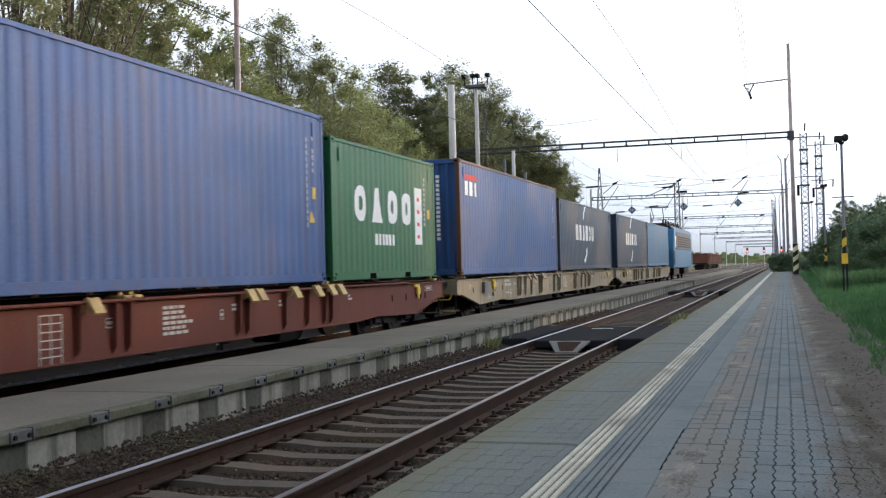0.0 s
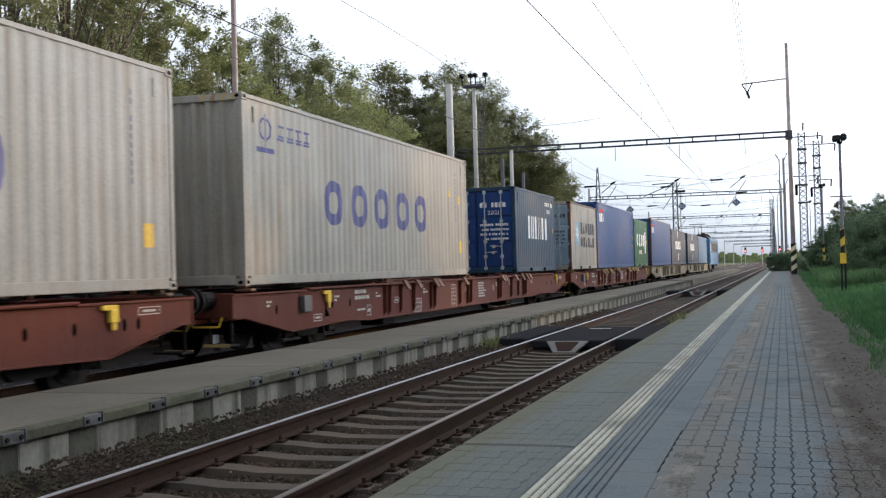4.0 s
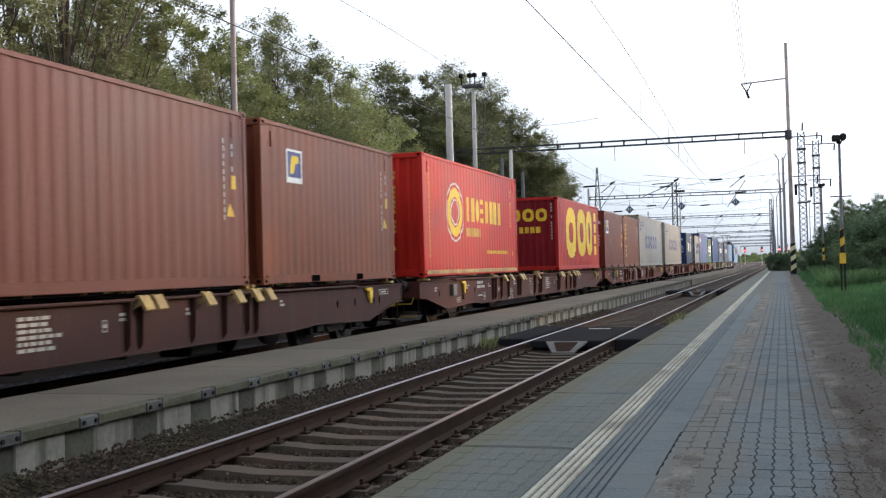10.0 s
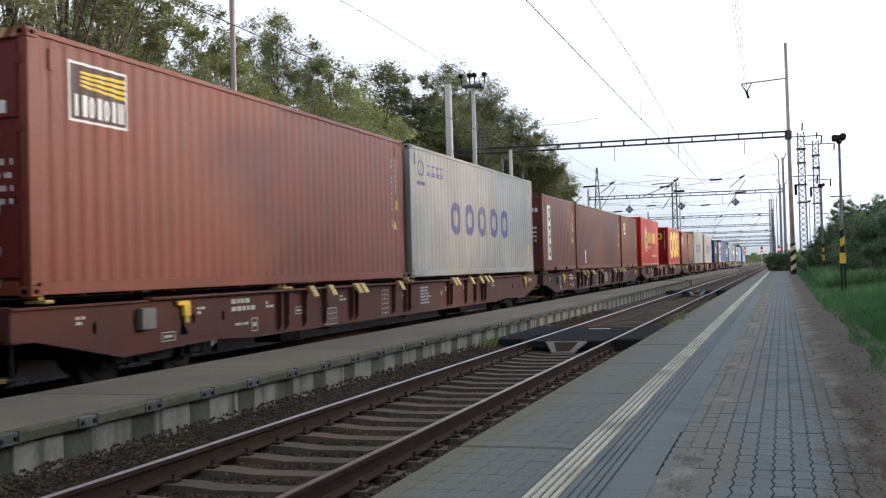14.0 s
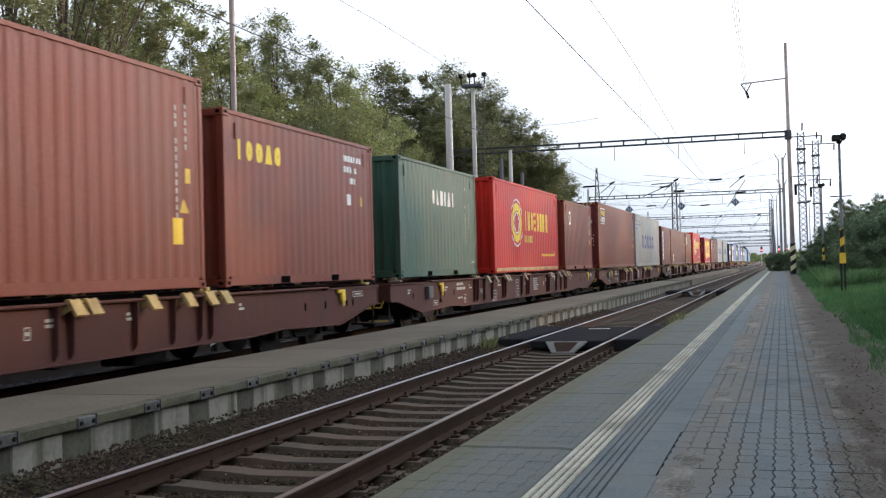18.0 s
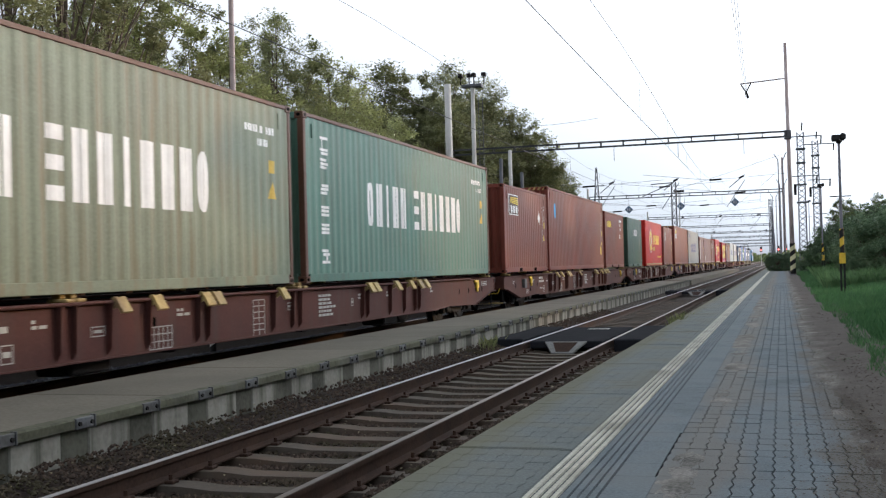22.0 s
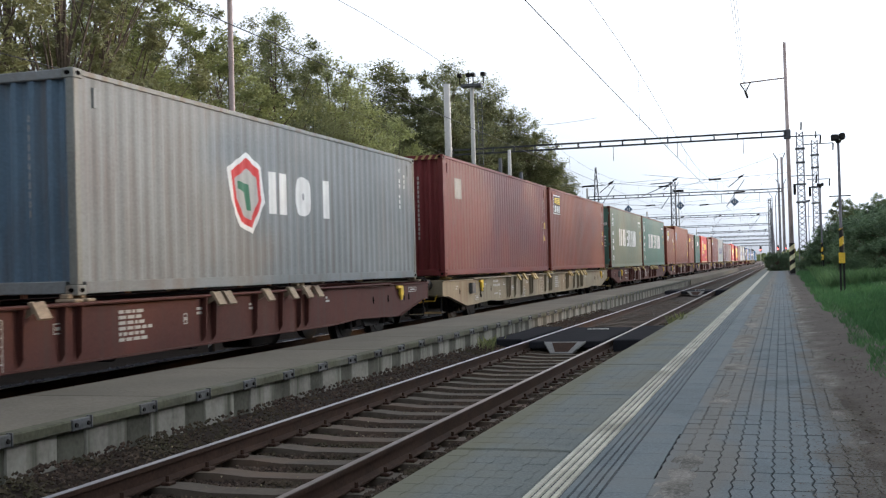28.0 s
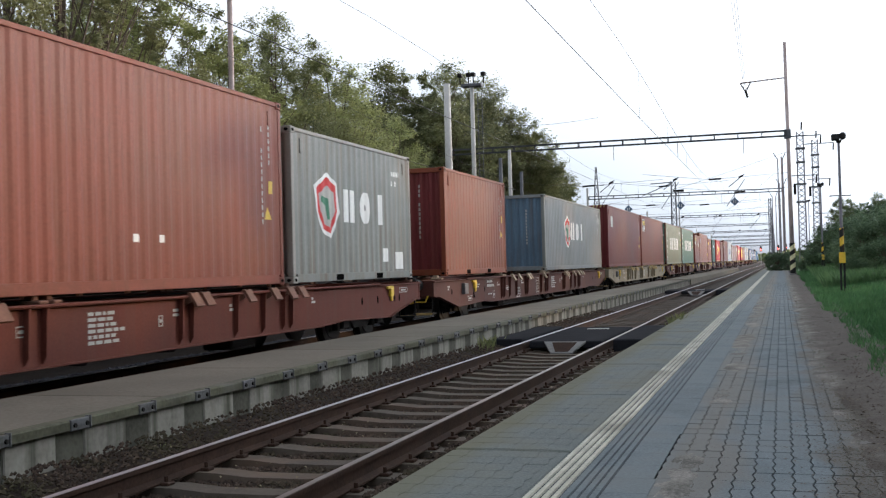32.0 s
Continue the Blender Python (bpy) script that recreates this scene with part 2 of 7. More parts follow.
M_WHITEPAINT = surface("white_paint", (0.78, 0.78, 0.76), 0.6, vary=0.07, scale=3, bump=0.05, dirt=(0.5, 0.46, 0.42), dirt_amount=0.3)
M_BARK = surface("bark", (0.11, 0.085, 0.065), 0.95, vary=0.35, scale=2, fine=12, bump=0.8, bump_dist=0.03)
M_BLUESIGN = surface("blue_sign", (0.22, 0.42, 0.68), 0.5, vary=0.08, scale=2, bump=0.03)
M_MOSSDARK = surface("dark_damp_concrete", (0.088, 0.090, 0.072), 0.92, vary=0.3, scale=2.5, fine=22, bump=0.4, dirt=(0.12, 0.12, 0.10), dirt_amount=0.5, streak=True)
M_FILM = surface("trodden_sand", (0.205, 0.198, 0.176), 0.95, vary=0.55, scale=3.0, fine=45, bump=0.9, bump_dist=0.02, dirt=(0.140, 0.130, 0.112), dirt_amount=0.6, world=True, dirt_from=(0.46, 0.66), dirt_scale=2.6)
M_LEAF = leafy("leaves_green", (0.095, 0.116, 0.046), (0.320, 0.345, 0.138))
M_LEAF_DARK = leafy("leaves_dark", (0.048, 0.074, 0.036), (0.160, 0.200, 0.086))
M_LEAF_OLIVE = leafy("leaves_olive", (0.062, 0.078, 0.038), (0.230, 0.240, 0.104))
M_LEAF_DRY = leafy("leaves_yellowing", (0.120, 0.134, 0.060), (0.320, 0.320, 0.150))
M_BUSH = leafy("bush_leaves", (0.052, 0.098, 0.052), (0.165, 0.235, 0.125))
M_WEED = leafy("weed_leaves", (0.050, 0.120, 0.045), (0.140, 0.240, 0.095))
M_GRASS = leafy("grass_blades", (0.036, 0.112, 0.042), (0.105, 0.235, 0.086))
M_LAWN = surface("lawn_soil", (0.046, 0.098, 0.042), 0.95, vary=0.4, scale=1.5, fine=20, bump=0.8, bump_dist=0.03)

band(M_PAVER, -0.68, -0.32, 0.16, (0.196, 0.192, 0.172), 0.80, 2.2, 0.38)
band(M_PAVER, 0.22, 1.4, 0.12, (0.150, 0.135, 0.112), 0.75, 2.6, 0.40)
band(M_FILM, 0.40, 1.6, 0.15, (0.082, 0.068, 0.056), 0.80, 2.4, 0.35)
band(M_EDGE, -2.3, -1.88, 0.12, (0.150, 0.148, 0.095), 0.75, 1.6, 0.22)

# ---- mesh helpers ----
def box(bm, x0, x1, y0, y1, z0, z1):
    v = [bm.verts.new(p) for p in ((x0, y0, z0), (x1, y0, z0), (x1, y1, z0), (x0, y1, z0), (x0, y0, z1), (x1, y0, z1), (x1, y1, z1), (x0, y1, z1))]
    for f in ((3, 2, 1, 0), (4, 5, 6, 7), (0, 1, 5, 4), (1, 2, 6, 5), (2, 3, 7, 6), (3, 0, 4, 7)):
        bm.faces.new([v[i] for i in f])
    return v


def soft_box(bm, x0, x1, y0, y1, z0, z1, r=0.01):
    v = box(bm, x0, x1, y0, y1, z0, z1)
    edges = list({e for p in v for e in p.link_edges})
    bmesh.ops.bevel(bm, geom=edges, offset=r, segments=1, affect="EDGES")


def tube(bm, a, b, r0, r1=None, n=8):
    a, b = Vector(a), Vector(b)
    r1 = r0 if r1 is None else r1
    d = (b - a).normalized()
    s = d.orthogonal().normalized()
    t = d.cross(s)
    rings = []
    for p, r in ((a, r0), (b, r1)):
        rings.append([bm.verts.new(p + (s * math.cos(2 * math.pi * i / n) + t * math.sin(2 * math.pi * i / n)) * r) for i in range(n)])
    for i in range(n):
        bm.faces.new((rings[0][i], rings[0][(i + 1) % n], rings[1][(i + 1) % n], rings[1][i]))
    bm.faces.new(rings[0][::-1])
    bm.faces.new(rings[1])


def prism(bm, outline, axis, a, b):
    """Extrude a closed outline (pairs) along axis x, y or z from a to b."""
    def at(u, v, w):
        return {"x": (w, u, v), "y": (u, w, v), "z": (u, v, w)}[axis]
    lo = [bm.verts.new(at(u, v, a)) for u, v in outline]
    hi = [bm.verts.new(at(u, v, b)) for u, v in outline]
    n = len(outline)
    for i in range(n):
        bm.faces.new((lo[i], lo[(i + 1) % n], hi[(i + 1) % n], hi[i]))
    bm.faces.new(lo[::-1])
    bm.faces.new(hi)


def to_mesh(name, bm):
    bmesh.ops.recalc_face_normals(bm, faces=bm.faces)
    me = bpy.data.meshes.new(name)
    bm.to_mesh(me)
    bm.free()
    return me


def part(name, shape, material, parent=None, label="", at=None):
    """Link a bmesh or a shared mesh as one object, with its own material, under its thing."""
    me = shape if isinstance(shape, bpy.types.Mesh) else to_mesh(name, shape)
    if not me.materials:
        me.materials.append(None)
    ob = new(name, me)
    ob.material_slots[0].link = "OBJECT"
    ob.material_slots[0].material = material
    if parent:
        ob.parent = parent
    if at is not None:
        ob.matrix_basis = at
    if label:
        ob["label"] = label
    return ob


def thing(name, label, category, group="", kind=""):
    return tagged(new(name), label, category, group, kind)


SHARED = {}


def shared(key, build):
    """A mesh that alike parts share."""
    if key not in SHARED:
        bm = bmesh.new()
        build(bm)
        SHARED[key] = to_mesh(str(key), bm)
    return SHARED[key]


def smooth(ob):
    for p in ob.data.polygons:
        p.use_smooth = True
    return ob
# ---- setting ----
AX1, AX2, AX3 = -3.77, -8.82, -13.9       # track axes
MID_Z, MID_F, MID_B = 0.27, -5.37, -7.06  # island platform: top, front and back edge
PLAT_Z, PLAT_E = 0.22, -2.07              # main platform: top and edge

bm = bmesh.new()
box(bm, -2200, 2200, -400, 3000, -1.2, -0.62)
tagged(part("ground", bm, M_GROUND), "flat grassy railway land reaching the horizon", "ground", kind="structure")
bm = bmesh.new()
box(bm, -18.5, PLAT_E + 0.1, -30, 1500, -0.60, -0.228)
tagged(part("track_bed", bm, M_BALLAST), "brown ballast bed under the tracks", "ballast", kind="structure")
bm = bmesh.new()
box(bm, AX2 - 2.4, MID_B + 0.1, -30, 400, -0.229, -0.200)
tagged(part("ballast_strip", bm, M_BALLAST_GREY), "cleaner grey ballast under the train", "ballast", kind="structure")

bm = bmesh.new()
prism(bm, [(MID_F - 0.1, -0.3), (-4.66, -0.3), (-4.70, -0.235), (-5.2, -0.105), (MID_F - 0.1, -0.085)], "y", -30, 150)
tagged(part("ballast_bank", bm, M_BALLAST), "ballast bank against the island platform", "ballast", kind="structure")
# loose ballast stones in and beside the near track
rnd = random.Random(3)
verts, faces = [], []
for i in range(44000):
    y = 4.5 + 30 * rnd.random() ** 1.7
    x = rnd.uniform(MID_F + 0.02, PLAT_E - 0.03)
    lift = -0.219 + 0.012 * noise.noise((x * 1.5, y * 1.5, 0)) + max(0.0, min(0.155, (-4.72 - x) * 0.25)) + max(0.0, min(0.06, (x + 2.5) * 0.15)) + max(0.0, min(0.055, (abs(x - AX1) - 0.84) * 0.4))
    r = rnd.uniform(0.010, 0.025) * (1.0 if x > -4.75 else 0.95)
    k = len(verts)
    for dx, dy, dz in ((1, 0, 0), (-1, 0, 0), (0, 1, 0), (0, -1, 0), (0, 0, 0.9), (0, 0, -0.8)):
        verts.append((x + (dx + rnd.uniform(-0.3, 0.3)) * r, y + (dy + rnd.uniform(-0.3, 0.3)) * r * 1.2, lift + (dz + rnd.uniform(-0.2, 0.2)) * r))
    for a, b, c in ((0, 2, 4), (2, 1, 4), (1, 3, 4), (3, 0, 4), (2, 0, 5), (1, 2, 5), (3, 1, 5), (0, 3, 5)):
        faces.append((k + a, k + b, k + c))
me = bpy.data.meshes.new("ballast_stones")
me.from_pydata(verts, [], faces)
tagged(part("ballast_stones", me, M_STONE), "loose reddish brown crushed stones between the sleepers", "ballast", kind="stuff")


# greyer crushed stone round the train's track
rnd = random.Random(17)
verts, faces = [], []
for i in range(26000):
    y = 6.0 + 34 * rnd.random() ** 1.5
    x = rnd.uniform(AX2 - 2.3, MID_B - 0.02)
    lift, r, k = -0.19 + 0.02 * noise.noise((x * 1.5, y * 1.5, 4)), rnd.uniform(0.016, 0.036), len(verts)
    for dx, dy, dz in ((1, 0, 0), (-1, 0, 0), (0, 1, 0), (0, -1, 0), (0, 0, 0.9), (0, 0, -0.8)):
        verts.append((x + (dx + rnd.uniform(-0.3, 0.3)) * r, y + (dy + rnd.uniform(-0.3, 0.3)) * r * 1.2, lift + (dz + rnd.uniform(-0.2, 0.2)) * r))
    for a, b, c in ((0, 2, 4), (2, 1, 4), (1, 3, 4), (3, 0, 4), (2, 0, 5), (1, 2, 5), (3, 1, 5), (0, 3, 5)):
        faces.append((k + a, k + b, k + c))
me = bpy.data.meshes.new("grey_ballast_stones")
me.from_pydata(verts, [], faces)
tagged(part("grey_ballast_stones", me, surface("grey_stone", (0.105, 0.112, 0.125), 0.9, vary=0.25, scale=3, fine=20, bump=0.3, island=0.5)), "loose blue-grey crushed stones under the train", "ballast", kind="stuff")


def rail_outline(x):
    return [(x - 0.07, -0.16), (x + 0.07, -0.16), (x + 0.07, -0.148), (x + 0.012, -0.125), (x + 0.012, -0.045), (x + 0.036, -0.035),
            (x + 0.036, -0.004), (x - 0.036, -0.004), (x - 0.036, -0.035), (x - 0.012, -0.045), (x - 0.012, -0.125), (x - 0.07, -0.148)]


def track(axis, y0, y1, label, sleepers):
    t = thing("railway_track", label, "track", "station tracks")
    for side in (-1, 1):
        bm = bmesh.new()
        prism(bm, rail_outline(axis + side * 0.7535), "y", y0, y1)
        rail = part("rail", bm, M_RUST, t, "rust-brown steel rail")
        bm = bmesh.new()
        x = axis + side * 0.7535
        box(bm, x - 0.026, x + 0.026, y0, y1, -0.0045, 0.0)
        dull = axis == AX1 and side > 0
        part("running_surface", bm, M_DULLHEAD if dull else M_SHINE, rail, "dull brown running surface" if dull else "bright polished running surface")
    # a concrete sleeper: thick ends and a sunken waist
    def sleeper(bm):
        out = [(-1.3, -0.36), (1.3, -0.36), (1.3, -0.185), (0.98, -0.165), (0.52, -0.165), (0.25, -0.188), (-0.25, -0.188), (-0.52, -0.165), (-0.98, -0.165), (-1.3, -0.185)]
        prism(bm, out, "y", -0.115, 0.115)
        bmesh.ops.bevel(bm, geom=[e for e in bm.edges if abs(e.verts[0].co.y - e.verts[1].co.y) < 1e-6 and min(v.co.z for v in e.verts) > -0.3], offset=0.02, segments=1, affect="EDGES")
    me = shared("sleeper", sleeper)

    def clip(bm):
        soft_box(bm, 0.07, 0.145, -0.05, 0.05, -0.17, -0.14, 0.008)
        tube(bm, (0.10, 0, -0.145), (0.10, 0, -0.100), 0.016, n=6)
    ce = shared("rail_clip", clip)
    for i in range(-18, sleepers):
        y = 3.83 + i * 0.60
        s = part("sleeper", me, M_SLEEPER, t, at=pose(axis, y, 0))
        if 0 <= i < 30:
            for side in (-1, 1):
                for turn in (0, 180):
                    part("rail_clip", ce, M_RUST, s, at=pose(side * 0.7535, 0, 0, 0, 0, turn))
    return t


track(AX1, -30, 900, "rusty railway track with concrete sleepers beside the platform", 70)
track(AX2, -30, 900, "railway track under the passing container train", 40)
track(AX3, -30, 900, "far railway track holding parked open wagons", 0)

# island platform: slabs on upright edge blocks, with steel clamps
island = thing("island_platform", "narrow weathered concrete island platform between two tracks", "platform", kind="structure")


def slab(bm):
    soft_box(bm, MID_B, MID_F - 0.16, 0.004, 2.776, MID_Z - 0.12, MID_Z, 0.008)


def kerb(bm):
    soft_box(bm, MID_F - 0.156, MID_F, 0.004, 0.966, MID_Z - 0.085, MID_Z + 0.004, 0.012)


def block(bm):
    soft_box(bm, MID_F - 0.22, MID_F - 0.055, 0.0, 0.61, -0.32, MID_Z - 0.088, 0.012)


def post(bm):
    soft_box(bm, MID_F - 0.25, MID_F - 0.066, 0.61, 0.972, -0.32, MID_Z - 0.088, 0.01)


def clamp(bm):
    soft_box(bm, MID_F - 0.02, MID_F + 0.014, -0.12, 0.12, MID_Z - 0.084, MID_Z + 0.006, 0.006)
    box(bm, MID_F - 0.03, MID_F + 0.022, 0.122, 0.134, MID_Z - 0.088, MID_Z + 0.016)


def bolt(bm):
    tube(bm, (MID_F + 0.014, 0, MID_Z - 0.04), (MID_F + 0.028, 0, MID_Z - 0.04), 0.019, n=6)


for i in range(-4, 24):
    part("slab", shared("island_slab", slab), M_SLAB, island, at=pose(0, 0.86 + i * 2.79, 0))
for i in range(-14, 66):
    y = 5.82 + i * 0.972
    part("kerb_stone", shared("kerb_stone", kerb), M_MOSSY, island, "mossy edge beam" if i == -14 else "", at=pose(0, y + 0.09, 0))
    part("edge_block", shared("edge_block", block), M_BLOCK, island, at=pose(0, y + 0.1, 0))
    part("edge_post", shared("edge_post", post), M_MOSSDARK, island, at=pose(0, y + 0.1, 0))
    c = part("clamp", shared("clamp", clamp), M_CLAMP, island, "galvanised steel clamp" if i == -14 else "", at=pose(0, y + 0.93, 0))
    if i < 24:
        for s in (-0.08, 0.08):
            part("bolt", shared("bolt", bolt), M_STEEL_DARK, c, at=pose(0, s, 0))
bm = bmesh.new()
box(bm, MID_B, MID_F, 5.95 + 66 * 0.972, 150, -0.3, MID_Z - 0.01)
part("far_platform", bm, M_SLAB, island)

# main platform
platform = thing("platform", "grey concrete station platform with interlocking pavers", "platform", kind="structure")


def edge_slab(bm):
    soft_box(bm, PLAT_E, -1.305, 0.010, 2.990, -0.1, PLAT_Z, 0.008)


for i in range(-4, 40):
    part("edge_slab", shared("edge_slab", edge_slab), M_EDGE, platform, at=pose(0, 4.02 + i * 3.0 + {0: -0.022, 1: 0.018}.get(i, 0.0), 0))
# zigzag pavers cast into the edge slabs, with shallow joints
def zigzag(w, h, j, a):
    ys = (-h + j, -h * 0.5, 0.0, h * 0.5, h - j)
    off = (0.0, a, 0.0, -a, 0.0)
    return [(-w + j + o, y) for y, o in zip(ys, off)] + [(w - j + o, y) for y, o in zip(ys[::-1], off[::-1])]


rnd = random.Random(31)
out = zigzag(0.0563, 0.1125, 0.0022, 0.010)
verts, faces = [], []
for panel in range(-1, 12):
    for row in range(13):
        for c in range(6):
            x, y = PLAT_E + 0.085 + c * 0.1126, 4.02 + panel * 3.0 + 0.15 + row * 0.225
            z = PLAT_Z + 0.003 - 0.003 * max(0.0, noise.noise((x * 2, y * 1.3, 8))) - rnd.uniform(0, 0.001)
            k = len(verts)
            verts += [(x + u, y + v, z) for u, v in out] + [(x + u, y + v, PLAT_Z - 0.006) for u, v in out]
            faces.append(tuple(range(k, k + 10)))
            faces += [(k + i, k + 10 + i, k + 10 + (i + 1) % 10, k + (i + 1) % 10) for i in range(10)]
me = bpy.data.meshes.new("edge_pavers")
me.from_pydata(verts, [], faces)
tagged(part("edge_pavers", me, M_EDGE, platform), kind="stuff")
bm = bmesh.new()
box(bm, PLAT_E + 0.05, PLAT_E + 0.3, -8, 124, -0.32, -0.1)
part("edge_foot", bm, M_BLOCK, platform)


def tactile(bm):
    box(bm, -1.30, -0.72, 0.002, 0.398, 0.05, PLAT_Z - 0.006)


def ridge(bm):
    for k in range(4):
        x = -1.298 + k * 0.047
        prism(bm, [(x, PLAT_Z - 0.006), (x + 0.035, PLAT_Z - 0.006), (x + 0.030, PLAT_Z + 0.003), (x + 0.005, PLAT_Z + 0.003)], "y", 0.002, 0.398)


def ridge_grey(bm, edge=-0.688):
    for k in range(4):
        x = -1.298 + (k + 4) * 0.047
        prism(bm, [(x, PLAT_Z - 0.006), (x + 0.039, PLAT_Z - 0.006), (x + 0.036, PLAT_Z + 0.003), (x + 0.003, PLAT_Z + 0.003)], "y", 0.002, 0.398)
    box(bm, -0.918, edge, 0.002, 0.398, PLAT_Z - 0.006, PLAT_Z + 0.002)


for i in range(-25, 90):
    y = 3.0 + i * 0.4
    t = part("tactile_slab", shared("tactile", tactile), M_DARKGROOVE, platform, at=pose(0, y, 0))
    part("white_ridges", shared("ridge", ridge), M_WHITE, t, "white guiding ridges" if i == -25 else "")
    if 5.9 < y < 7.5:        # here the joint to the pavers is washed out
        part("grey_ridges", shared("ridge_grey_short", lambda bm: ridge_grey(bm, -0.703)), M_PLATE, t)
    else:
        part("grey_ridges", shared("ridge_grey", ridge_grey), M_PLATE, t)
bm = bmesh.new()
box(bm, -1.30, -0.70, 39.0, 300, 0.05, PLAT_Z - 0.005)
part("far_strip", bm, M_EDGE, platform)
bm = bmesh.new()
box(bm, -1.29, -1.11, 39.0, 300, PLAT_Z - 0.005, PLAT_Z)
part("far_white_line", bm, M_WHITE, platform)
bm = bmesh.new()
box(bm, PLAT_E, -1.305, 123.9, 300, -0.3, PLAT_Z - 0.004)
part("far_edge", bm, M_EDGE, platform)
bm = bmesh.new()
box(bm, -0.70, 1.05, -6, 300, 0.02, PLAT_Z - 0.013)
part("paver_bed", bm, M_SAND, platform, "sandy joints and worn soil")


# interlocking zigzag pavers, 0.103 x 0.233
def paver_outline():
    w, h, j, a = 0.0513, 0.1165, 0.0046, 0.0085
    ys = (-h + 0.0022, -h * 0.5, 0.0, h * 0.5, h - 0.0022)
    off = (0.0, a, 0.0, -a, 0.0)
    return [(-w + j + o, y) for y, o in zip(ys, off)] + [(w - j + o, y) for y, o in zip(ys[::-1], off[::-1])]


def paver(bm):
    prism(bm, paver_outline(), "z", -0.05, 0.0)


def paver_places():
    r = random.Random(8)
    for row in range(-48, 222):
        y = 6.584 + row * 0.233
        for col in range(15):
            x = -0.646 + col * 0.1026
            yy = y
            if x > 0.50 + 0.25 * noise.noise((y * 0.6, 3.1, 0)) + 0.10 * noise.noise((y * 3, 7.1, 0)):
                continue
            sink = 0.006 * max(0.0, noise.noise((x * 1.3, y * 0.8, 4)) + 0.05) + r.uniform(0, 0.003)
            yield x, yy, sink, r.uniform(-0.6, 0.6), r.uniform(-0.6, 0.6)


near, rest = [], []
for p in paver_places():
    (near if len(near) < 300 and p[1] > 5.1 else rest).append(p)
for x, y, sink, a, b in near:
    part("paver", shared("paver", paver), M_PAVER, platform, at=pose(x, y, PLAT_Z - sink, a, b, 0))
verts, faces = [], []
out = paver_outline()
for x, y, sink, a, b in rest:
    k = len(verts)
    verts += [(x + u, y + v, PLAT_Z - sink) for u, v in out] + [(x + u, y + v, PLAT_Z - 0.05) for u, v in out]
    faces.append(tuple(range(k, k + 10)))
    faces += [(k + i, k + 10 + i, k + 10 + (i + 1) % 10, k + (i + 1) % 10) for i in range(10)]
me = bpy.data.meshes.new("pavers")
me.from_pydata(verts, [], faces)
tagged(part("far_pavers", me, M_PAVER, platform), kind="stuff")
bm = bmesh.new()
box(bm, -0.70, 0.55, 58.3, 300, 0.1, PLAT_Z - 0.003)
part("far_paving", bm, M_PAVER, platform)

# trodden sand that covers the pavers in patches and along the lawn
bm = bmesh.new()
grid = {}
for i in range(86):
    for j in range(521):
        x, y = -0.695 + i * 0.022, -6.0 + (j / 520) ** 1.25 * 86
        rough = 0.018 * noise.noise((x * 2.2, y * 0.9, 3)) + 0.010 * noise.noise((x * 9, y * 7, 6)) + 0.008 * noise.noise((x * 26, y * 15, 2))
        ramp = 0.085 * max(0.0, x - 0.16)
        fill = 0.009 + 0.012 * min(1.0, max(0.0, (y - 7.5) / 6.0))
        fill += (0.026 - 0.4 * (fill - 0.009)) * math.exp(-((x + 0.55) / 0.17) ** 2) * min(1.0, max(0.0, 0.75 + 1.1 * noise.noise((2.0, y * 0.55, 1))))
        grid[i, j] = bm.verts.new((x, y, PLAT_Z - 0.036 + fill + rough * 0.75 + ramp))
for i in range(85):
    for j in range(520):
        bm.faces.new((grid[i, j], grid[i + 1, j], grid[i + 1, j + 1], grid[i, j + 1]))
tagged(smooth(part("sand_film", bm, M_FILM)), "trodden sand and soil spread over the pavers", "sand", kind="structure")

# loose sand grains and soil crumbs strewn over the pavers
def crumbs(name, count, place, s0, s1, mat, label, seed):
    r = random.Random(seed)
    v, f = [], []
    while len(f) < count:
        spot = place(r)
        if not spot:
            continue
        x, y, z = spot
        s, a, k = r.uniform(s0, s1), r.uniform(0, 6.28), len(v)
        v += [(x + s * math.cos(a + d) * e, y + s * math.sin(a + d) * e * 1.5, z + h * s) for d, e, h in ((0, 1, 0), (1.5, 0.8, 0.15), (3.1, 1, 0), (4.6, 0.8, 0.2))]
        f.append((k, k + 1, k + 2, k + 3))
    me = bpy.data.meshes.new(name)
    me.from_pydata(v, [], f)
    return tagged(part(name, me, mat), label, "sand", kind="stuff")


def sandy_band(r):
    y = 5.4 + 28 * r.random() ** 1.5
    x = -0.45 + r.gauss(0, 0.16)
    if x < -0.69 or noise.noise((x * 4, y * 1.1, 5)) + r.uniform(-0.35, 0.35) < 0.0:
        return None
    return x, y, PLAT_Z + 0.002


def soil_side(r):
    y = 5.4 + 32 * r.random() ** 1.5
    x = 0.62 - abs(r.gauss(0, 0.22))
    if noise.noise((x * 3, y * 1.2, 9)) + r.uniform(-0.4, 0.4) < 0.0:
        return None
    return x, y, PLAT_Z + 0.002 + 0.03 * max(0.0, x - 0.35)


crumbs("sand_grains", 5000, sandy_band, 0.002, 0.006, surface("loose_sand", (0.185, 0.176, 0.156), 0.95, vary=0.3, island=0.25, bump=0), "loose light brown sand strewn over the pavers", 51)
crumbs("soil_crumbs", 15000, soil_side, 0.003, 0.011, surface("loose_soil", (0.115, 0.097, 0.074), 0.95, vary=0.3, island=0.4, bump=0), "brown soil crumbs spread from the verge", 52)

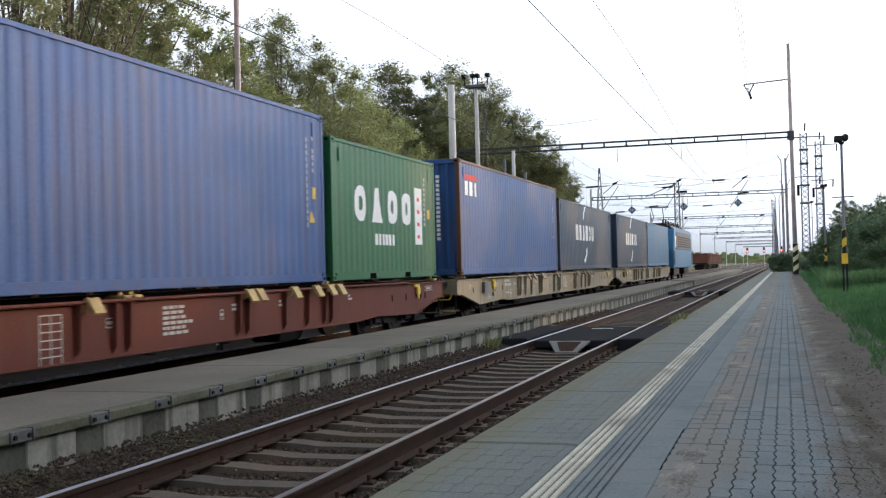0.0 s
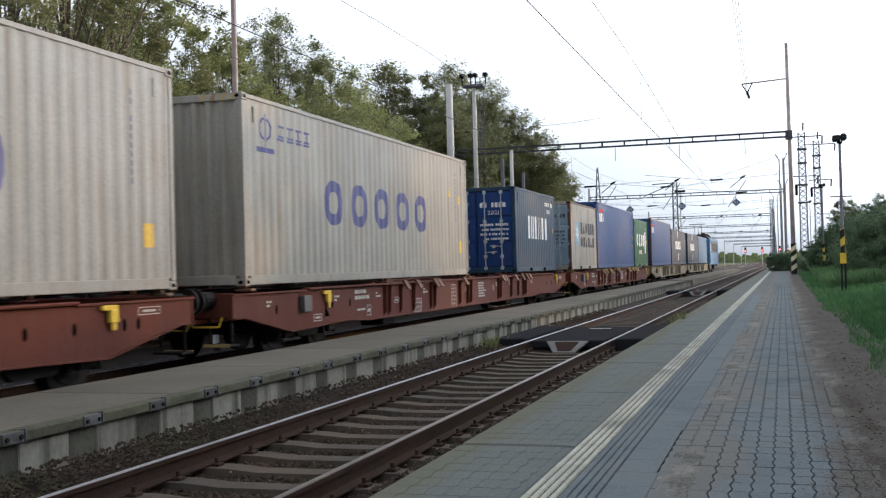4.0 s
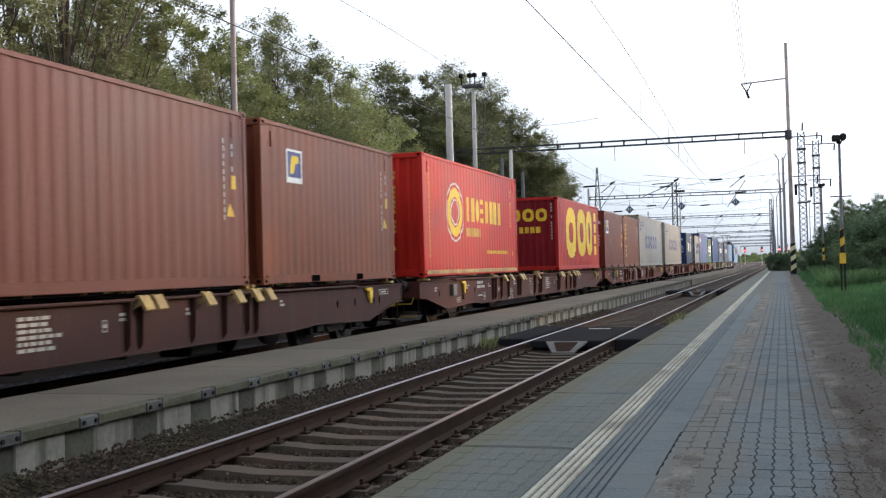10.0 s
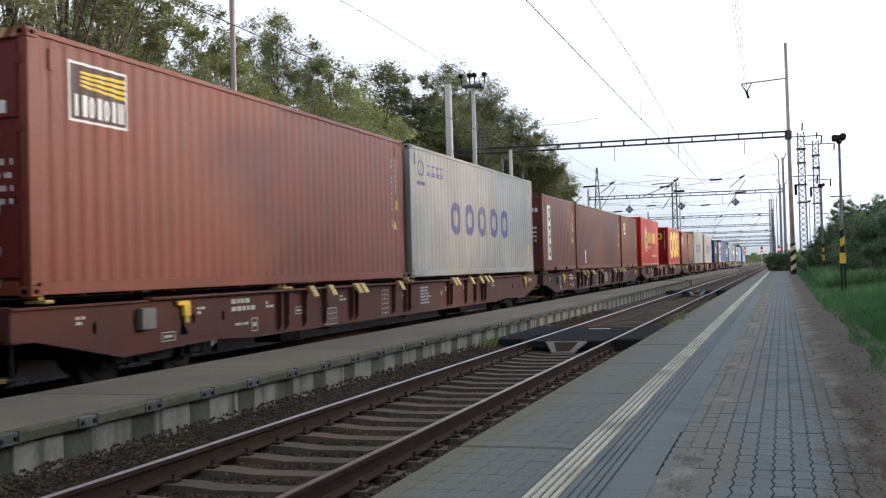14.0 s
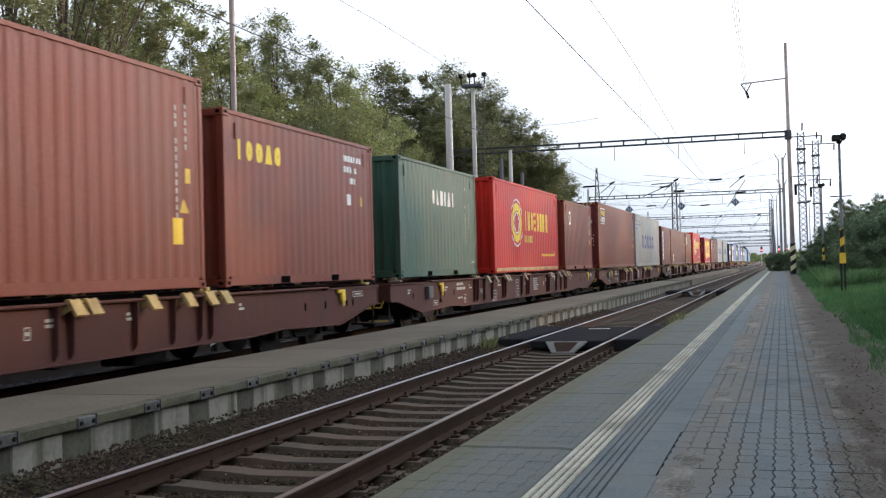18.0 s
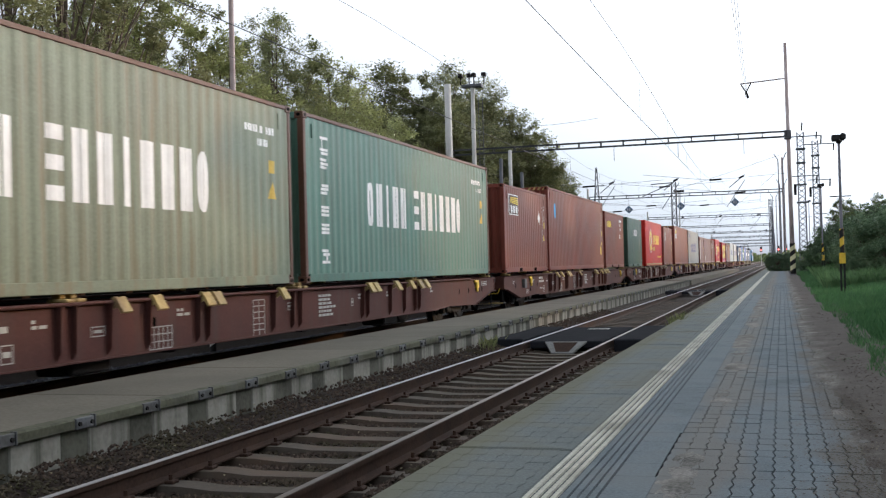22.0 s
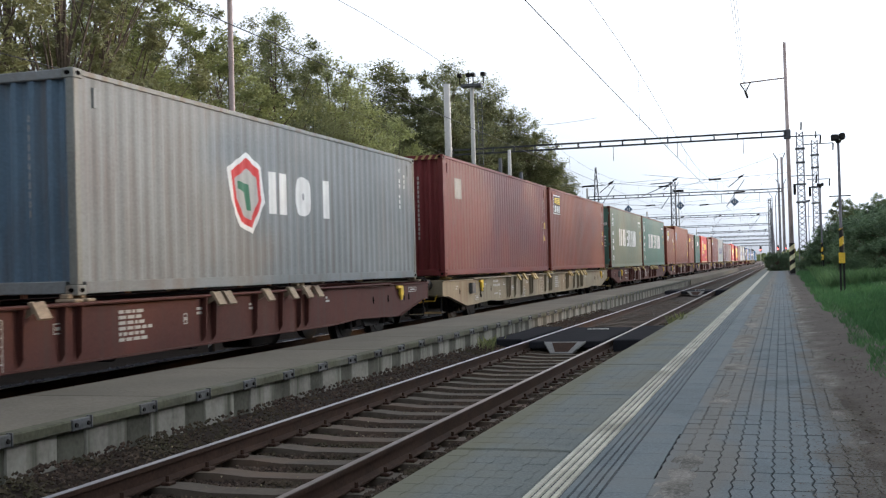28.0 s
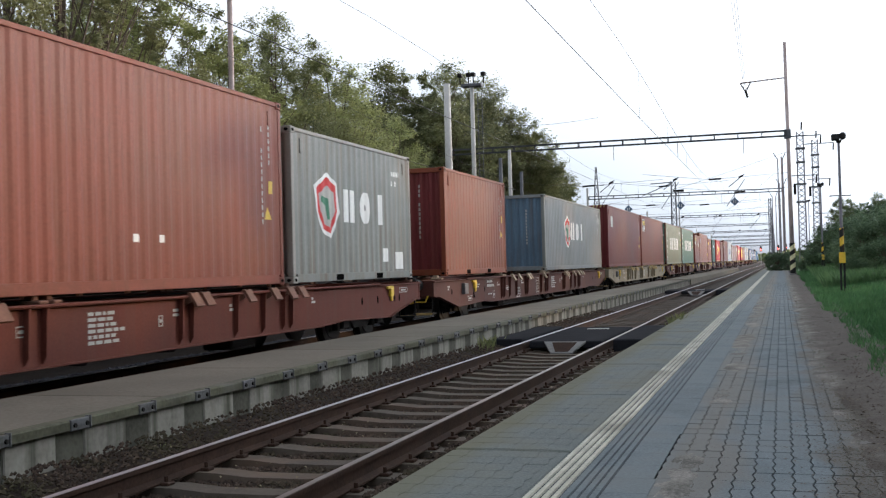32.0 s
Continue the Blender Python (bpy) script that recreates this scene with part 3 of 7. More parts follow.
# verge: soil strip and rough ground
bm = bmesh.new()
nx, ny = 26, 90
grid = {}
for i in range(nx + 1):
    for j in range(ny + 1):
        x, y = 0.45 + (i / nx) ** 1.6 * 40, -8 + (j / ny) ** 1.5 * 240
        z = PLAT_Z - 0.035 + 0.05 * noise.noise((x * 0.8, y * 0.5, 1)) + min(0.35, max(0, x - 1.2) * 0.07) + 0.04 * min(1, max(0, x - 0.7)) - (0.02 if x < 0.75 else 0)
        grid[i, j] = bm.verts.new((x, y, z))
for i in range(nx):
    for j in range(ny):
        bm.faces.new((grid[i, j], grid[i + 1, j], grid[i + 1, j + 1], grid[i, j + 1]))
tagged(smooth(part("verge", bm, M_DIRT)), "bare brown soil verge along the platform", "soil", kind="structure")
bm = bmesh.new()
grid = {}
for i in range(31):
    for j in range(181):
        y = -8 + (j / 180) ** 1.5 * 211
        edge = 0.84 + 0.22 * noise.noise((y * 0.7, 0.3, 9)) + 0.06 * noise.noise((y * 4, 0.3, 2)) + min(0.35, max(0, y - 30) * 0.02)
        x = edge + (i / 30) ** 1.7 * 40
        z = PLAT_Z - 0.035 + 0.05 * noise.noise((x * 0.8, y * 0.5, 1)) + min(0.35, max(0, x - 1.2) * 0.07) + 0.04 * min(1, max(0, x - 0.7))
        grid[i, j] = bm.verts.new((x, y, z + (0.012 if i else -0.03) + 0.012 * noise.noise((x * 6, y * 6, 5))))
for i in range(30):
    for j in range(180):
        bm.faces.new((grid[i, j], grid[i + 1, j], grid[i + 1, j + 1], grid[i, j + 1]))
tagged(smooth(part("lawn", bm, M_LAWN)), "dark green mown lawn beside the platform", "lawn", kind="structure")


def verge_z(x, y):
    return PLAT_Z - 0.035 + 0.05 * noise.noise((x * 0.8, y * 0.5, 1)) + min(0.35, max(0, x - 1.2) * 0.07) + 0.04 * min(1, max(0, x - 0.7))


def blades(name, count, place, h0, h1, wide, mat, label, seed):
    r = random.Random(seed)
    v, f = [], []
    for _ in range(count):
        x, y, z, s = place(r)
        a = r.uniform(0, 6.283)
        h = r.uniform(h0, h1) * s
        w = wide * r.uniform(0.6, 1.3) * s
        lx, ly = r.uniform(-0.5, 0.5) * h, r.uniform(-0.5, 0.5) * h
        c, d = math.cos(a) * w, math.sin(a) * w
        k = len(v)
        v += [(x - c, y - d, z), (x + c, y + d, z), (x + lx * 0.4 + c * 0.7, y + ly * 0.4 + d * 0.7, z + h * 0.6), (x + lx, y + ly, z + h)]
        f += [(k, k + 1, k + 2), (k, k + 2, k + 3)]
    me = bpy.data.meshes.new(name)
    me.from_pydata(v, [], f)
    return tagged(part(name, me, mat), label, "grass", kind="stuff")


def on_verge(r):
    y = 6 + 75 * r.random() ** 1.5
    x = 0.82 + 0.25 * noise.noise((y * 0.7, 0.3, 9)) + (0.02 + r.random() ** 1.3) * (1.0 + y * 0.16)
    return x, y, verge_z(x, y) - 0.01, 0.9 + y * 0.03


blades("grass", 80000, on_verge, 0.05, 0.13, 0.007, M_GRASS, "short green lawn grass beside the platform", 4)


def tall_verge(r):
    y = 40 + 80 * r.random() ** 1.2
    x = 1.4 + (y - 40) * 0.01 + r.random() * (2.5 + (y - 40) * 0.14)
    return x, y, verge_z(x, y) - 0.02, 1.15


blades("tall_grass", 30000, tall_verge, 0.15, 0.62, 0.016, M_WEED, "tall uncut grass and weeds under the bushes", 5)


def weeds_edge(r):
    c = r.choice([(-5.2, 19.85, 0.30), (-2.12, 23.2, 0.3), (-2.1, 25.0, 0.25), (-5.25, 9.0, 0.12), (-2.1, 21.0, 0.1)])
    return c[0] + r.uniform(-0.12, 0.12), c[1] + r.uniform(-0.5, 0.5), -0.2 if c[0] < -3 else 0.0, c[2] * 2.2


blades("weeds", 500, weeds_edge, 0.2, 0.55, 0.02, M_LEAF, "small olive green weeds growing at the platform foot", 6)


def ragged_edge(r):
    y = 6 + 45 * r.random() ** 1.5
    x = 0.80 + 0.22 * noise.noise((y * 0.7, 0.3, 9)) - 0.03 + r.gauss(0, 0.14)
    return x, y, verge_z(x, y) - 0.01, 0.55


blades("grass_tufts", 14000, ragged_edge, 0.03, 0.11, 0.007, M_GRASS, "thin grass tufts creeping over the soil", 14)
# pale dry leaves and chips lying in the ballast
r = random.Random(44)
verts, faces = [], []
for _ in range(900):
    x, y = r.uniform(MID_F + 0.03, PLAT_E - 0.1), 5.0 + 25 * r.random() ** 1.6
    s = r.uniform(0.006, 0.02)
    z = -0.185 + max(0.0, min(0.155, (-4.72 - x) * 0.25)) + max(0.0, min(0.055, (abs(x - AX1) - 0.84) * 0.4))
    k, a = len(verts), r.uniform(0, 6.28)
    verts += [(x + s * math.cos(a + d) * e, y + s * math.sin(a + d) * e, z + h * s) for d, e, h in ((0, 1, 0), (1.6, 0.6, 0.7), (3.14, 1, 0.1), (4.7, 0.6, 0.8))]
    faces.append((k, k + 1, k + 2, k + 3))
me = bpy.data.meshes.new("dry_leaves")
me.from_pydata(verts, [], faces)
tagged(part("dry_leaves", me, surface("pale_dry_leaves", (0.20, 0.17, 0.11), 0.9, vary=0.3, island=0.7, bump=0)), "pale dry leaves and chips scattered in the ballast", "litter", kind="stuff")


# fallen leaves and clods on the soil strip
r = random.Random(12)
verts, faces = [], []
for _ in range(1900):
    y = 5.5 + 45 * r.random() ** 1.7
    x = 0.72 + r.gauss(0, 0.13)
    s = r.uniform(0.004, 0.015)
    z = PLAT_Z - 0.012 + 0.075 * max(0.0, x - 0.16)
    k = len(verts)
    a = r.uniform(0, 6.28)
    verts += [(x + s * math.cos(a + d) * e, y + s * math.sin(a + d) * e * 1.4, z + h * s) for d, e, h in ((0, 1, 0), (1.6, 0.6, 0.5), (3.14, 1, 0.1), (4.7, 0.6, 0.6))]
    faces.append((k, k + 1, k + 2, k + 3))
me = bpy.data.meshes.new("leaf_litter")
me.from_pydata(verts, [], faces)
tagged(part("leaf_litter", me, surface("dead_leaves", (0.095, 0.072, 0.052), 0.9, vary=0.3, island=0.6, bump=0)), "dead leaves and clods on the soil", "litter", kind="stuff")


# level crossings for walkers
def crossing(y0, y1, label):
    t = thing("track_crossing", label, "crossing", "walkers' crossings")
    bm = bmesh.new()
    soft_box(bm, AX1 - 0.66, AX1 + 0.66, y0, y1, -0.12, 0.012, 0.02)
    part("centre_panel", bm, M_RUBBER, t)
    bm = bmesh.new()
    soft_box(bm, MID_F + 0.16, AX1 - 0.86, y0 + 0.3, y1, -0.2, 0.035, 0.02)
    part("side_panel", bm, M_RUBBER, t)
    bm = bmesh.new()
    soft_box(bm, AX1 + 0.86, PLAT_E - 0.02, y0, y1, -0.2, 0.035, 0.02)
    part("side_panel", bm, M_RUBBER, t)
    # end ramp: wide at the panel, narrow at its foot
    def ramp(k0, k1, inset, lift):
        bm = bmesh.new()
        a, b = 0.38 - inset, 0.19 - inset * 0.6
        ya, yb = y0 - 0.01 - 0.40 * k0, y0 - 0.01 - 0.40 * k1
        wa, wb = a + (b - a) * k0, a + (b - a) * k1
        top = [(AX1 - wa, ya, 0.008 - 0.17 * k0 + lift), (AX1 + wa, ya, 0.008 - 0.17 * k0 + lift), (AX1 + wb, yb, 0.008 - 0.17 * k1 + lift), (AX1 - wb, yb, 0.008 - 0.17 * k1 + lift)]
        upper = [bm.verts.new(p) for p in top]
        lower = [bm.verts.new((x, y, z - 0.03)) for x, y, z in top]
        bm.faces.new(upper)
        bm.faces.new(lower[::-1])
        for k in range(4):
            bm.faces.new((upper[k], lower[k], lower[(k + 1) % 4], upper[(k + 1) % 4]))
        return bm
    d = part("deflector", ramp(0.0, 1.0, 0.0, 0.0), M_POLE_GREY, t, "sloping galvanised end ramp")
    part("inlay", ramp(0.12, 0.92, 0.14, 0.006), M_RUST, d, "rusty brown inlay plate")
    bm = bmesh.new()
    box(bm, AX1 - 0.2, AX1 + 0.25, y1 - 0.7, y1 - 0.62, 0.012, 0.018)
    part("white_line", bm, M_WHITEPAINT, t, "short white painted line")
    return t


crossing(19.9, 24.2, "black rubber walkers' crossing over the near track")
crossing(52.0, 55.0, "farther rubber walkers' crossing with metal end ramp")
# ---- station equipment ----
def striped(t, light, x, y, r, z0, z1, step=0.32, n=12):
    """A post in alternating slanted bands, each a part."""
    k = 0
    z = z0
    while z < z1 - 1e-6:
        top = min(z + step, z1)
        bm = bmesh.new()
        tube(bm, (x, y, z), (x, y, top), r, n=n)
        for v in bm.verts:
            edge = 0.0 if (v.co.z < z0 + 1e-4 or v.co.z > z1 - 1e-4) else 0.7
            v.co.z += (v.co.x - x) * edge
        part("light_band" if k % 2 else "black_band", bm, light if k % 2 else M_BLACK, t)
        z, k = top, k + 1


def platform_lamp(x, y, h, label, heads=1, base=None):
    base = verge_z(x, y) if base is None else base
    t = thing("street_lamp", label, "lamp post", "platform lamps")
    bm = bmesh.new()
    tube(bm, (x, y, base + 1.95), (x, y, h), 0.044 if heads == 1 else 0.034, 0.036 if heads == 1 else 0.03, 10)
    part("pole", bm, M_PALEMAST if heads == 1 else M_POLE_CONC, t)
    if heads == 1:
        striped(t, M_YELLOW, x, y, 0.062, base + 1.22, base + 1.95, 0.24)
        for s in (-1, 1):
            bm = bmesh.new()
            soft_box(bm, x + s * 0.05 - 0.028, x + s * 0.05 + 0.028, y - 0.03, y + 0.03, base - 0.1, base + 0.95, 0.006)
            part("leg", bm, M_BLACK, t)
        bm = bmesh.new()
        soft_box(bm, x - 0.085, x + 0.085, y - 0.09, y + 0.05, base + 0.94, base + 1.25, 0.01)
        part("service_box", bm, M_YELLOW, t)
        bm = bmesh.new()
        tube(bm, (x, y, h - 0.05), (x, y, h + 0.03), 0.06, 0.1, 10)
        soft_box(bm, x - 0.2, x + 0.03, y - 0.16, y + 0.16, h + 0.02, h + 0.2, 0.03)
        soft_box(bm, x + 0.02, x + 0.2, y - 0.16, y + 0.16, h + 0.04, h + 0.24, 0.05)
        part("lantern", bm, M_BLACK, t)
        bm = bmesh.new()
        box(bm, x - 0.3, x + 0.3, y - 0.01, y + 0.01, h - 1.6, h - 1.57)
        part("cross_arm", bm, M_STEEL_DARK, t)
    else:
        striped(t, M_WHITEPAINT, x, y, 0.07, base - 0.1, base + 1.95)
        for s in (-1, 1):
            bm = bmesh.new()
            tube(bm, (x, y, h - 0.05), (x + s * 0.14, y, h + 0.02), 0.03, n=6)
            tube(bm, (x + s * 0.14, y, h + 0.02), (x + s * 0.27, y, h + 0.1), 0.06, 0.11, 10)
            tube(bm, (x + s * 0.27, y, h + 0.1), (x + s * 0.46, y, h + 0.12), 0.11, 0.05, 10)
            smooth(part("lantern", bm, M_WHITEPAINT, t, "white lamp hood"))
    return t


platform_lamp(1.68, 34.3, 4.75, "tall black platform lamp with yellow striped foot in the grass")
platform_lamp(2.35, 70.0, 5.6, "farther platform lamp with yellow striped foot")
platform_lamp(3.0, 128.0, 7.5, "distant platform lamp behind the bushes")
platform_lamp(-11.25, 20.6, 4.2, "white double-headed lamp post between the tracks", 2, -0.3)


def lattice(bm, x, y, z0, z1, w0, w1, step, thin=1.0):
    """A square lattice tower."""
    n = max(2, int((z1 - z0) / step))
    for k in range(n):
        a, b = k / n, (k + 1) / n
        za, zb = z0 + (z1 - z0) * a, z0 + (z1 - z0) * b
        wa, wb = (w0 + (w1 - w0) * a) / 2, (w0 + (w1 - w0) * b) / 2
        c0 = [(x + i * wa, y + j * wa, za) for i, j in ((-1, -1), (1, -1), (1, 1), (-1, 1))]
        c1 = [(x + i * wb, y + j * wb, zb) for i, j in ((-1, -1), (1, -1), (1, 1), (-1, 1))]
        for i in range(4):
            tube(bm, c0[i], c1[i], (0.05 + 0.055 * w0) * thin, n=4)
            tube(bm, c0[i], c1[(i + 1) % 4] if k % 2 else c1[i - 1], (0.026 + 0.045 * w0) * thin, n=4)


def beam(bm, x0, x1, y, z, h=0.40, step=1.7, r=0.06):
    for dz in (0, -h):
        for dy in (-0.25, 0.25):
            tube(bm, (x0, y + dy, z + dz), (x1, y + dy, z + dz), r, n=4)
    n = int(abs(x1 - x0) / step)
    for k in range(n + 1):
        x = x0 + (x1 - x0) * k / n
        for dy in (-0.25, 0.25):
            tube(bm, (x, y + dy, z), (x, y + dy, z - h), r * 0.8, n=4)


def portal(y, xl, xr, z, top, label, arm=True, left=True, right="tube", thin=1.0):
    t = thing("overhead_line_portal", label, "catenary portal", "overhead line portals")
    bm = bmesh.new()
    beam(bm, xl, xr, y, z, r=0.060 * thin)
    part("cross_beam", bm, M_DARKLATTICE, t, "dark lattice cross beam")
    bm = bmesh.new()
    if right == "tube":
        tube(bm, (xr + 0.2, y, -0.6), (xr + 0.1, y, top), 0.19, 0.12, 12)
        smooth(part("mast", bm, M_MAST, t, "rusty pinkish steel tube mast"))
        striped(t, surface("pale_yellow_paint", (0.66, 0.62, 0.38), 0.6, vary=0.1), xr + 0.2, y - 0.01, 0.215, PLAT_Z, PLAT_Z + 2.35, 0.36)
    else:
        lattice(bm, xr + 0.2, y, -0.6, top, 0.7, 0.45, 0.7)
        part("mast", bm, M_LATTICE, t)
    if left:
        bm = bmesh.new()
        tube(bm, (xl - 0.2, y, -0.6), (xl - 0.2, y, z + 1.2), 0.2, 0.15, 10)
        part("mast", bm, M_POLE_CONC, t)
    if arm:
        bm = bmesh.new()
        tube(bm, (xr + 0.1, y, top - 2.75), (xr - 3.3, y, top - 2.95), 0.055, n=6)
        part("feeder_arm", bm, M_MAST, t)
        bm = bmesh.new()
        for a, b in (((-3.3, -2.95), (-2.9, -3.65)), ((-2.5, -2.9), (-2.9, -3.65))):
            tube(bm, (xr + a[0], y, top + a[1]), (xr + b[0], y, top + b[1]), 0.05, n=6)
        tube(bm, (xr - 2.9, y, top - 3.6), (xr - 2.75, y, top - 4.1), 0.09, n=6)
        part("insulator", bm, M_STEEL_DARK, t, "dark V-shaped insulator")
        bm = bmesh.new()
        soft_box(bm, xr - 0.16, xr + 0.36, y - 0.26, y + 0.26, z - 0.62, z + 0.08, 0.03)
        part("bracket", bm, M_LATTICE, t)
    return t


portal(90.0, -26.3, 0.62, 11.24, 18.1, "long overhead line portal with a tall rusty tube mast")
portal(158.0, -26.0, 0.3, 10.9, 15.2, "second overhead line portal spanning all tracks", False, True, "tube", 1.1)
for i, y in enumerate((232, 300, 372, 450, 540, 640, 760)):
    portal(float(y), -26.0, -1.2 - 0.004 * y, 10.6, 13.5 + (i % 2), "distant overhead line portal", False, True, "lattice", 1.3 + 0.25 * i)


def wire(bm, pts, r, n=4):
    """One unbroken thin tube through the points."""
    rings = []
    for k, p in enumerate(pts):
        d = (Vector(pts[min(k + 1, len(pts) - 1)]) - Vector(pts[max(k - 1, 0)])).normalized()
        s = d.cross(Vector((0, 0, 1))).normalized()
        q = s.cross(d)
        rings.append([bm.verts.new(Vector(p) + (s * math.cos(2 * math.pi * i / n) + q * math.sin(2 * math.pi * i / n)) * r) for i in range(n)])
    for a, b in zip(rings, rings[1:]):
        for i in range(n):
            bm.faces.new((a[i], a[(i + 1) % n], b[(i + 1) % n], b[i]))
    bm.faces.new(rings[0][::-1])
    bm.faces.new(rings[-1])


def catenary(x, z_contact, label):
    t = thing("overhead_wire", label, "overhead wire", "overhead wires")
    bm = bmesh.new()
    wire(bm, [(x + (0.15 if k % 2 else -0.15), y, z_contact) for k, y in enumerate(range(-45, 720, 60))], 0.010)
    part("contact_wire", bm, M_WIRE, t)
    bm, bd, line = bmesh.new(), bmesh.new(), []
    for s in range(12):
        y0, y1 = 90 + 66 * (s - 2), 90 + 66 * (s - 1)
        pts = []
        for k in range(17):
            u = k / 16
            pts.append((x, y0 + (y1 - y0) * u, z_contact + 0.45 + 0.575 * (1 + math.cos(2 * math.pi * u))))
        line += pts if not line else pts[1:]
        if s < 5:
            for k in range(2, 16, 2):
                tube(bd, pts[k], (x, pts[k][1], z_contact), 0.004, n=3)
    wire(bm, line, 0.0075 if x == AX1 else 0.006)
    part("messenger_wire", bm, M_WIRE, t)
    tagged(part("dropper_set", bd, M_WIRE, t), kind="stuff")
    return t


catenary(AX1, 5.45, "copper contact and messenger wire above the near track")
catenary(AX2, 5.55, "copper contact and messenger wire above the train")
catenary(AX3, 5.6, "contact and messenger wire above the far track")
t = thing("feeder_line", "three thin feeder wires hung from the tall masts", "overhead wire")
for dx in (-0.22, 0.0, 0.22):
    bm = bmesh.new()
    wire(bm, [(-1.2 + dx, -60, 14.4), (-1.3 + dx, 10, 14.0), (-2.25 + dx * 0.3, 90, 14.1)], 0.013)
    part("wire", bm, M_WIRE, t)
    bm = bmesh.new()
    wire(bm, [(-2.25 + dx * 0.3, 90, 14.1), (-2.3 + dx, 158, 11.6), (-2.3 + dx, 300, 11.5)], 0.006)
    part("wire", bm, M_WIRE, t)
t = thing("span_wire", "thin cross-span wires between the masts", "overhead wire")
for a, b in (((0.6, 90, 9.6), (-24, 158, 9.6)), ((0.3, 158, 9.4), (-24, 140, 9.0)), ((0.6, 90, 8.8), (-8.8, 158, 7.4)), ((-13.9, 90, 13.2), (-24.8, 90, 13.6)), ((0.3, 158, 8.6), (-26, 158, 8.4)), ((-1.0, 232, 10.0), (-26, 190, 9.0)), ((0.3, 158, 9.9), (-13.6, 232, 9.0)), ((-24, 120, 8.0), (-3.8, 232, 8.2)), ((-26, 158, 12.4), (-52, 330, 24.0)), ((-26, 100, 14.0), (-50, 330, 24.0)), ((-1.4, 300, 9.0), (-26, 300, 8.8))):
    bm = bmesh.new()
    wire(bm, [Vector(a).lerp(Vector(b), k / 6) - Vector((0, 0, 0.5 * math.sin(math.pi * k / 6))) for k in range(7)], 0.013)
    part("wire", bm, M_WIRE, t)
# section insulators on the spans
for x, y, z in ((-9.5, 150, 8.7), (-16.5, 150, 8.9), (-4.2, 128, 8.9), (-12.5, 128, 9.9), (-6.0, 112, 9.3), (-18.5, 112, 9.2), (-21, 150, 8.3)):
    t = thing("line_insulator", "small dark insulator hanging in the overhead wires", "insulator", "line insulators")
    bm = bmesh.new()
    tube(bm, (x - 0.55, y, z), (x + 0.55, y + 0.6, z + 0.08), 0.09, n=8)
    part("body", bm, M_STEEL_DARK, t)
    bm = bmesh.new()
    wire(bm, [(x - 6.5, y - 4, z + 0.5), (x - 0.55, y, z), (x + 0.55, y + 0.6, z + 0.08), (x + 7.0, y + 5, z + 0.7)], 0.016)
    part("wire", bm, M_WIRE, t)
# cantilevers hanging from the portals
for py, pz in ((90, 11.25), (158, 10.9), (232, 10.6), (300, 10.6)):
    for x in (AX1, AX2, AX3):
        t = thing("wire_suspension", "dark hanging bracket with insulator below the portal", "catenary bracket", "wire suspensions")
        bm = bmesh.new()
        tube(bm, (x + 1.2, py, pz - 0.5), (x + 1.2, py, pz - 1.6), 0.025, n=5)
        part("drop_post", bm, M_LATTICE, t)
        bm = bmesh.new()
        tube(bm, (x + 1.2, py, pz - 3.2), (x, py, 7.1), 0.035, n=5)
        tube(bm, (x + 1.2, py, pz - 3.6), (x - 0.2, py, 5.6), 0.03, n=5)
        part("arm", bm, M_LATTICE, t)
        bm = bmesh.new()
        tube(bm, (x + 1.1, py, pz - 3.3), (x + 0.75, py, pz - 3.45), 0.08, n=6)
        part("insulator", bm, M_STEEL_DARK, t)
# blue diamond catenary signs
for x, z in ((-5.9, 9.35), (-13.2, 9.1), (-20.4, 8.9)):
    t = thing("diamond_sign", "dark blue diamond-shaped overhead line sign", "sign", "diamond signs")
    bm = bmesh.new()
    prism(bm, [(x - 0.58, z), (x, z - 0.58), (x + 0.58, z), (x, z + 0.58)], "y", 157.70, 157.80)
    part("plate", bm, surface("blue_grey_plate", (0.10, 0.15, 0.22), 0.5, vary=0.1), t)
    bm = bmesh.new()
    for dx, dz in ((-0.25, 0.0), (0.25, 0.0)):
        box(bm, x + dx * 0.6 - 0.05, x + dx * 0.6 + 0.05, 157.68, 157.70, z - 0.2, z + 0.2)
    part("white_bars", bm, M_WHITEPAINT, t)
    bm = bmesh.new()
    tube(bm, (x, 157.75, z + 0.5), (x, 157.75, 10.9), 0.03, n=4)
    part("hanger", bm, M_LATTICE, t)

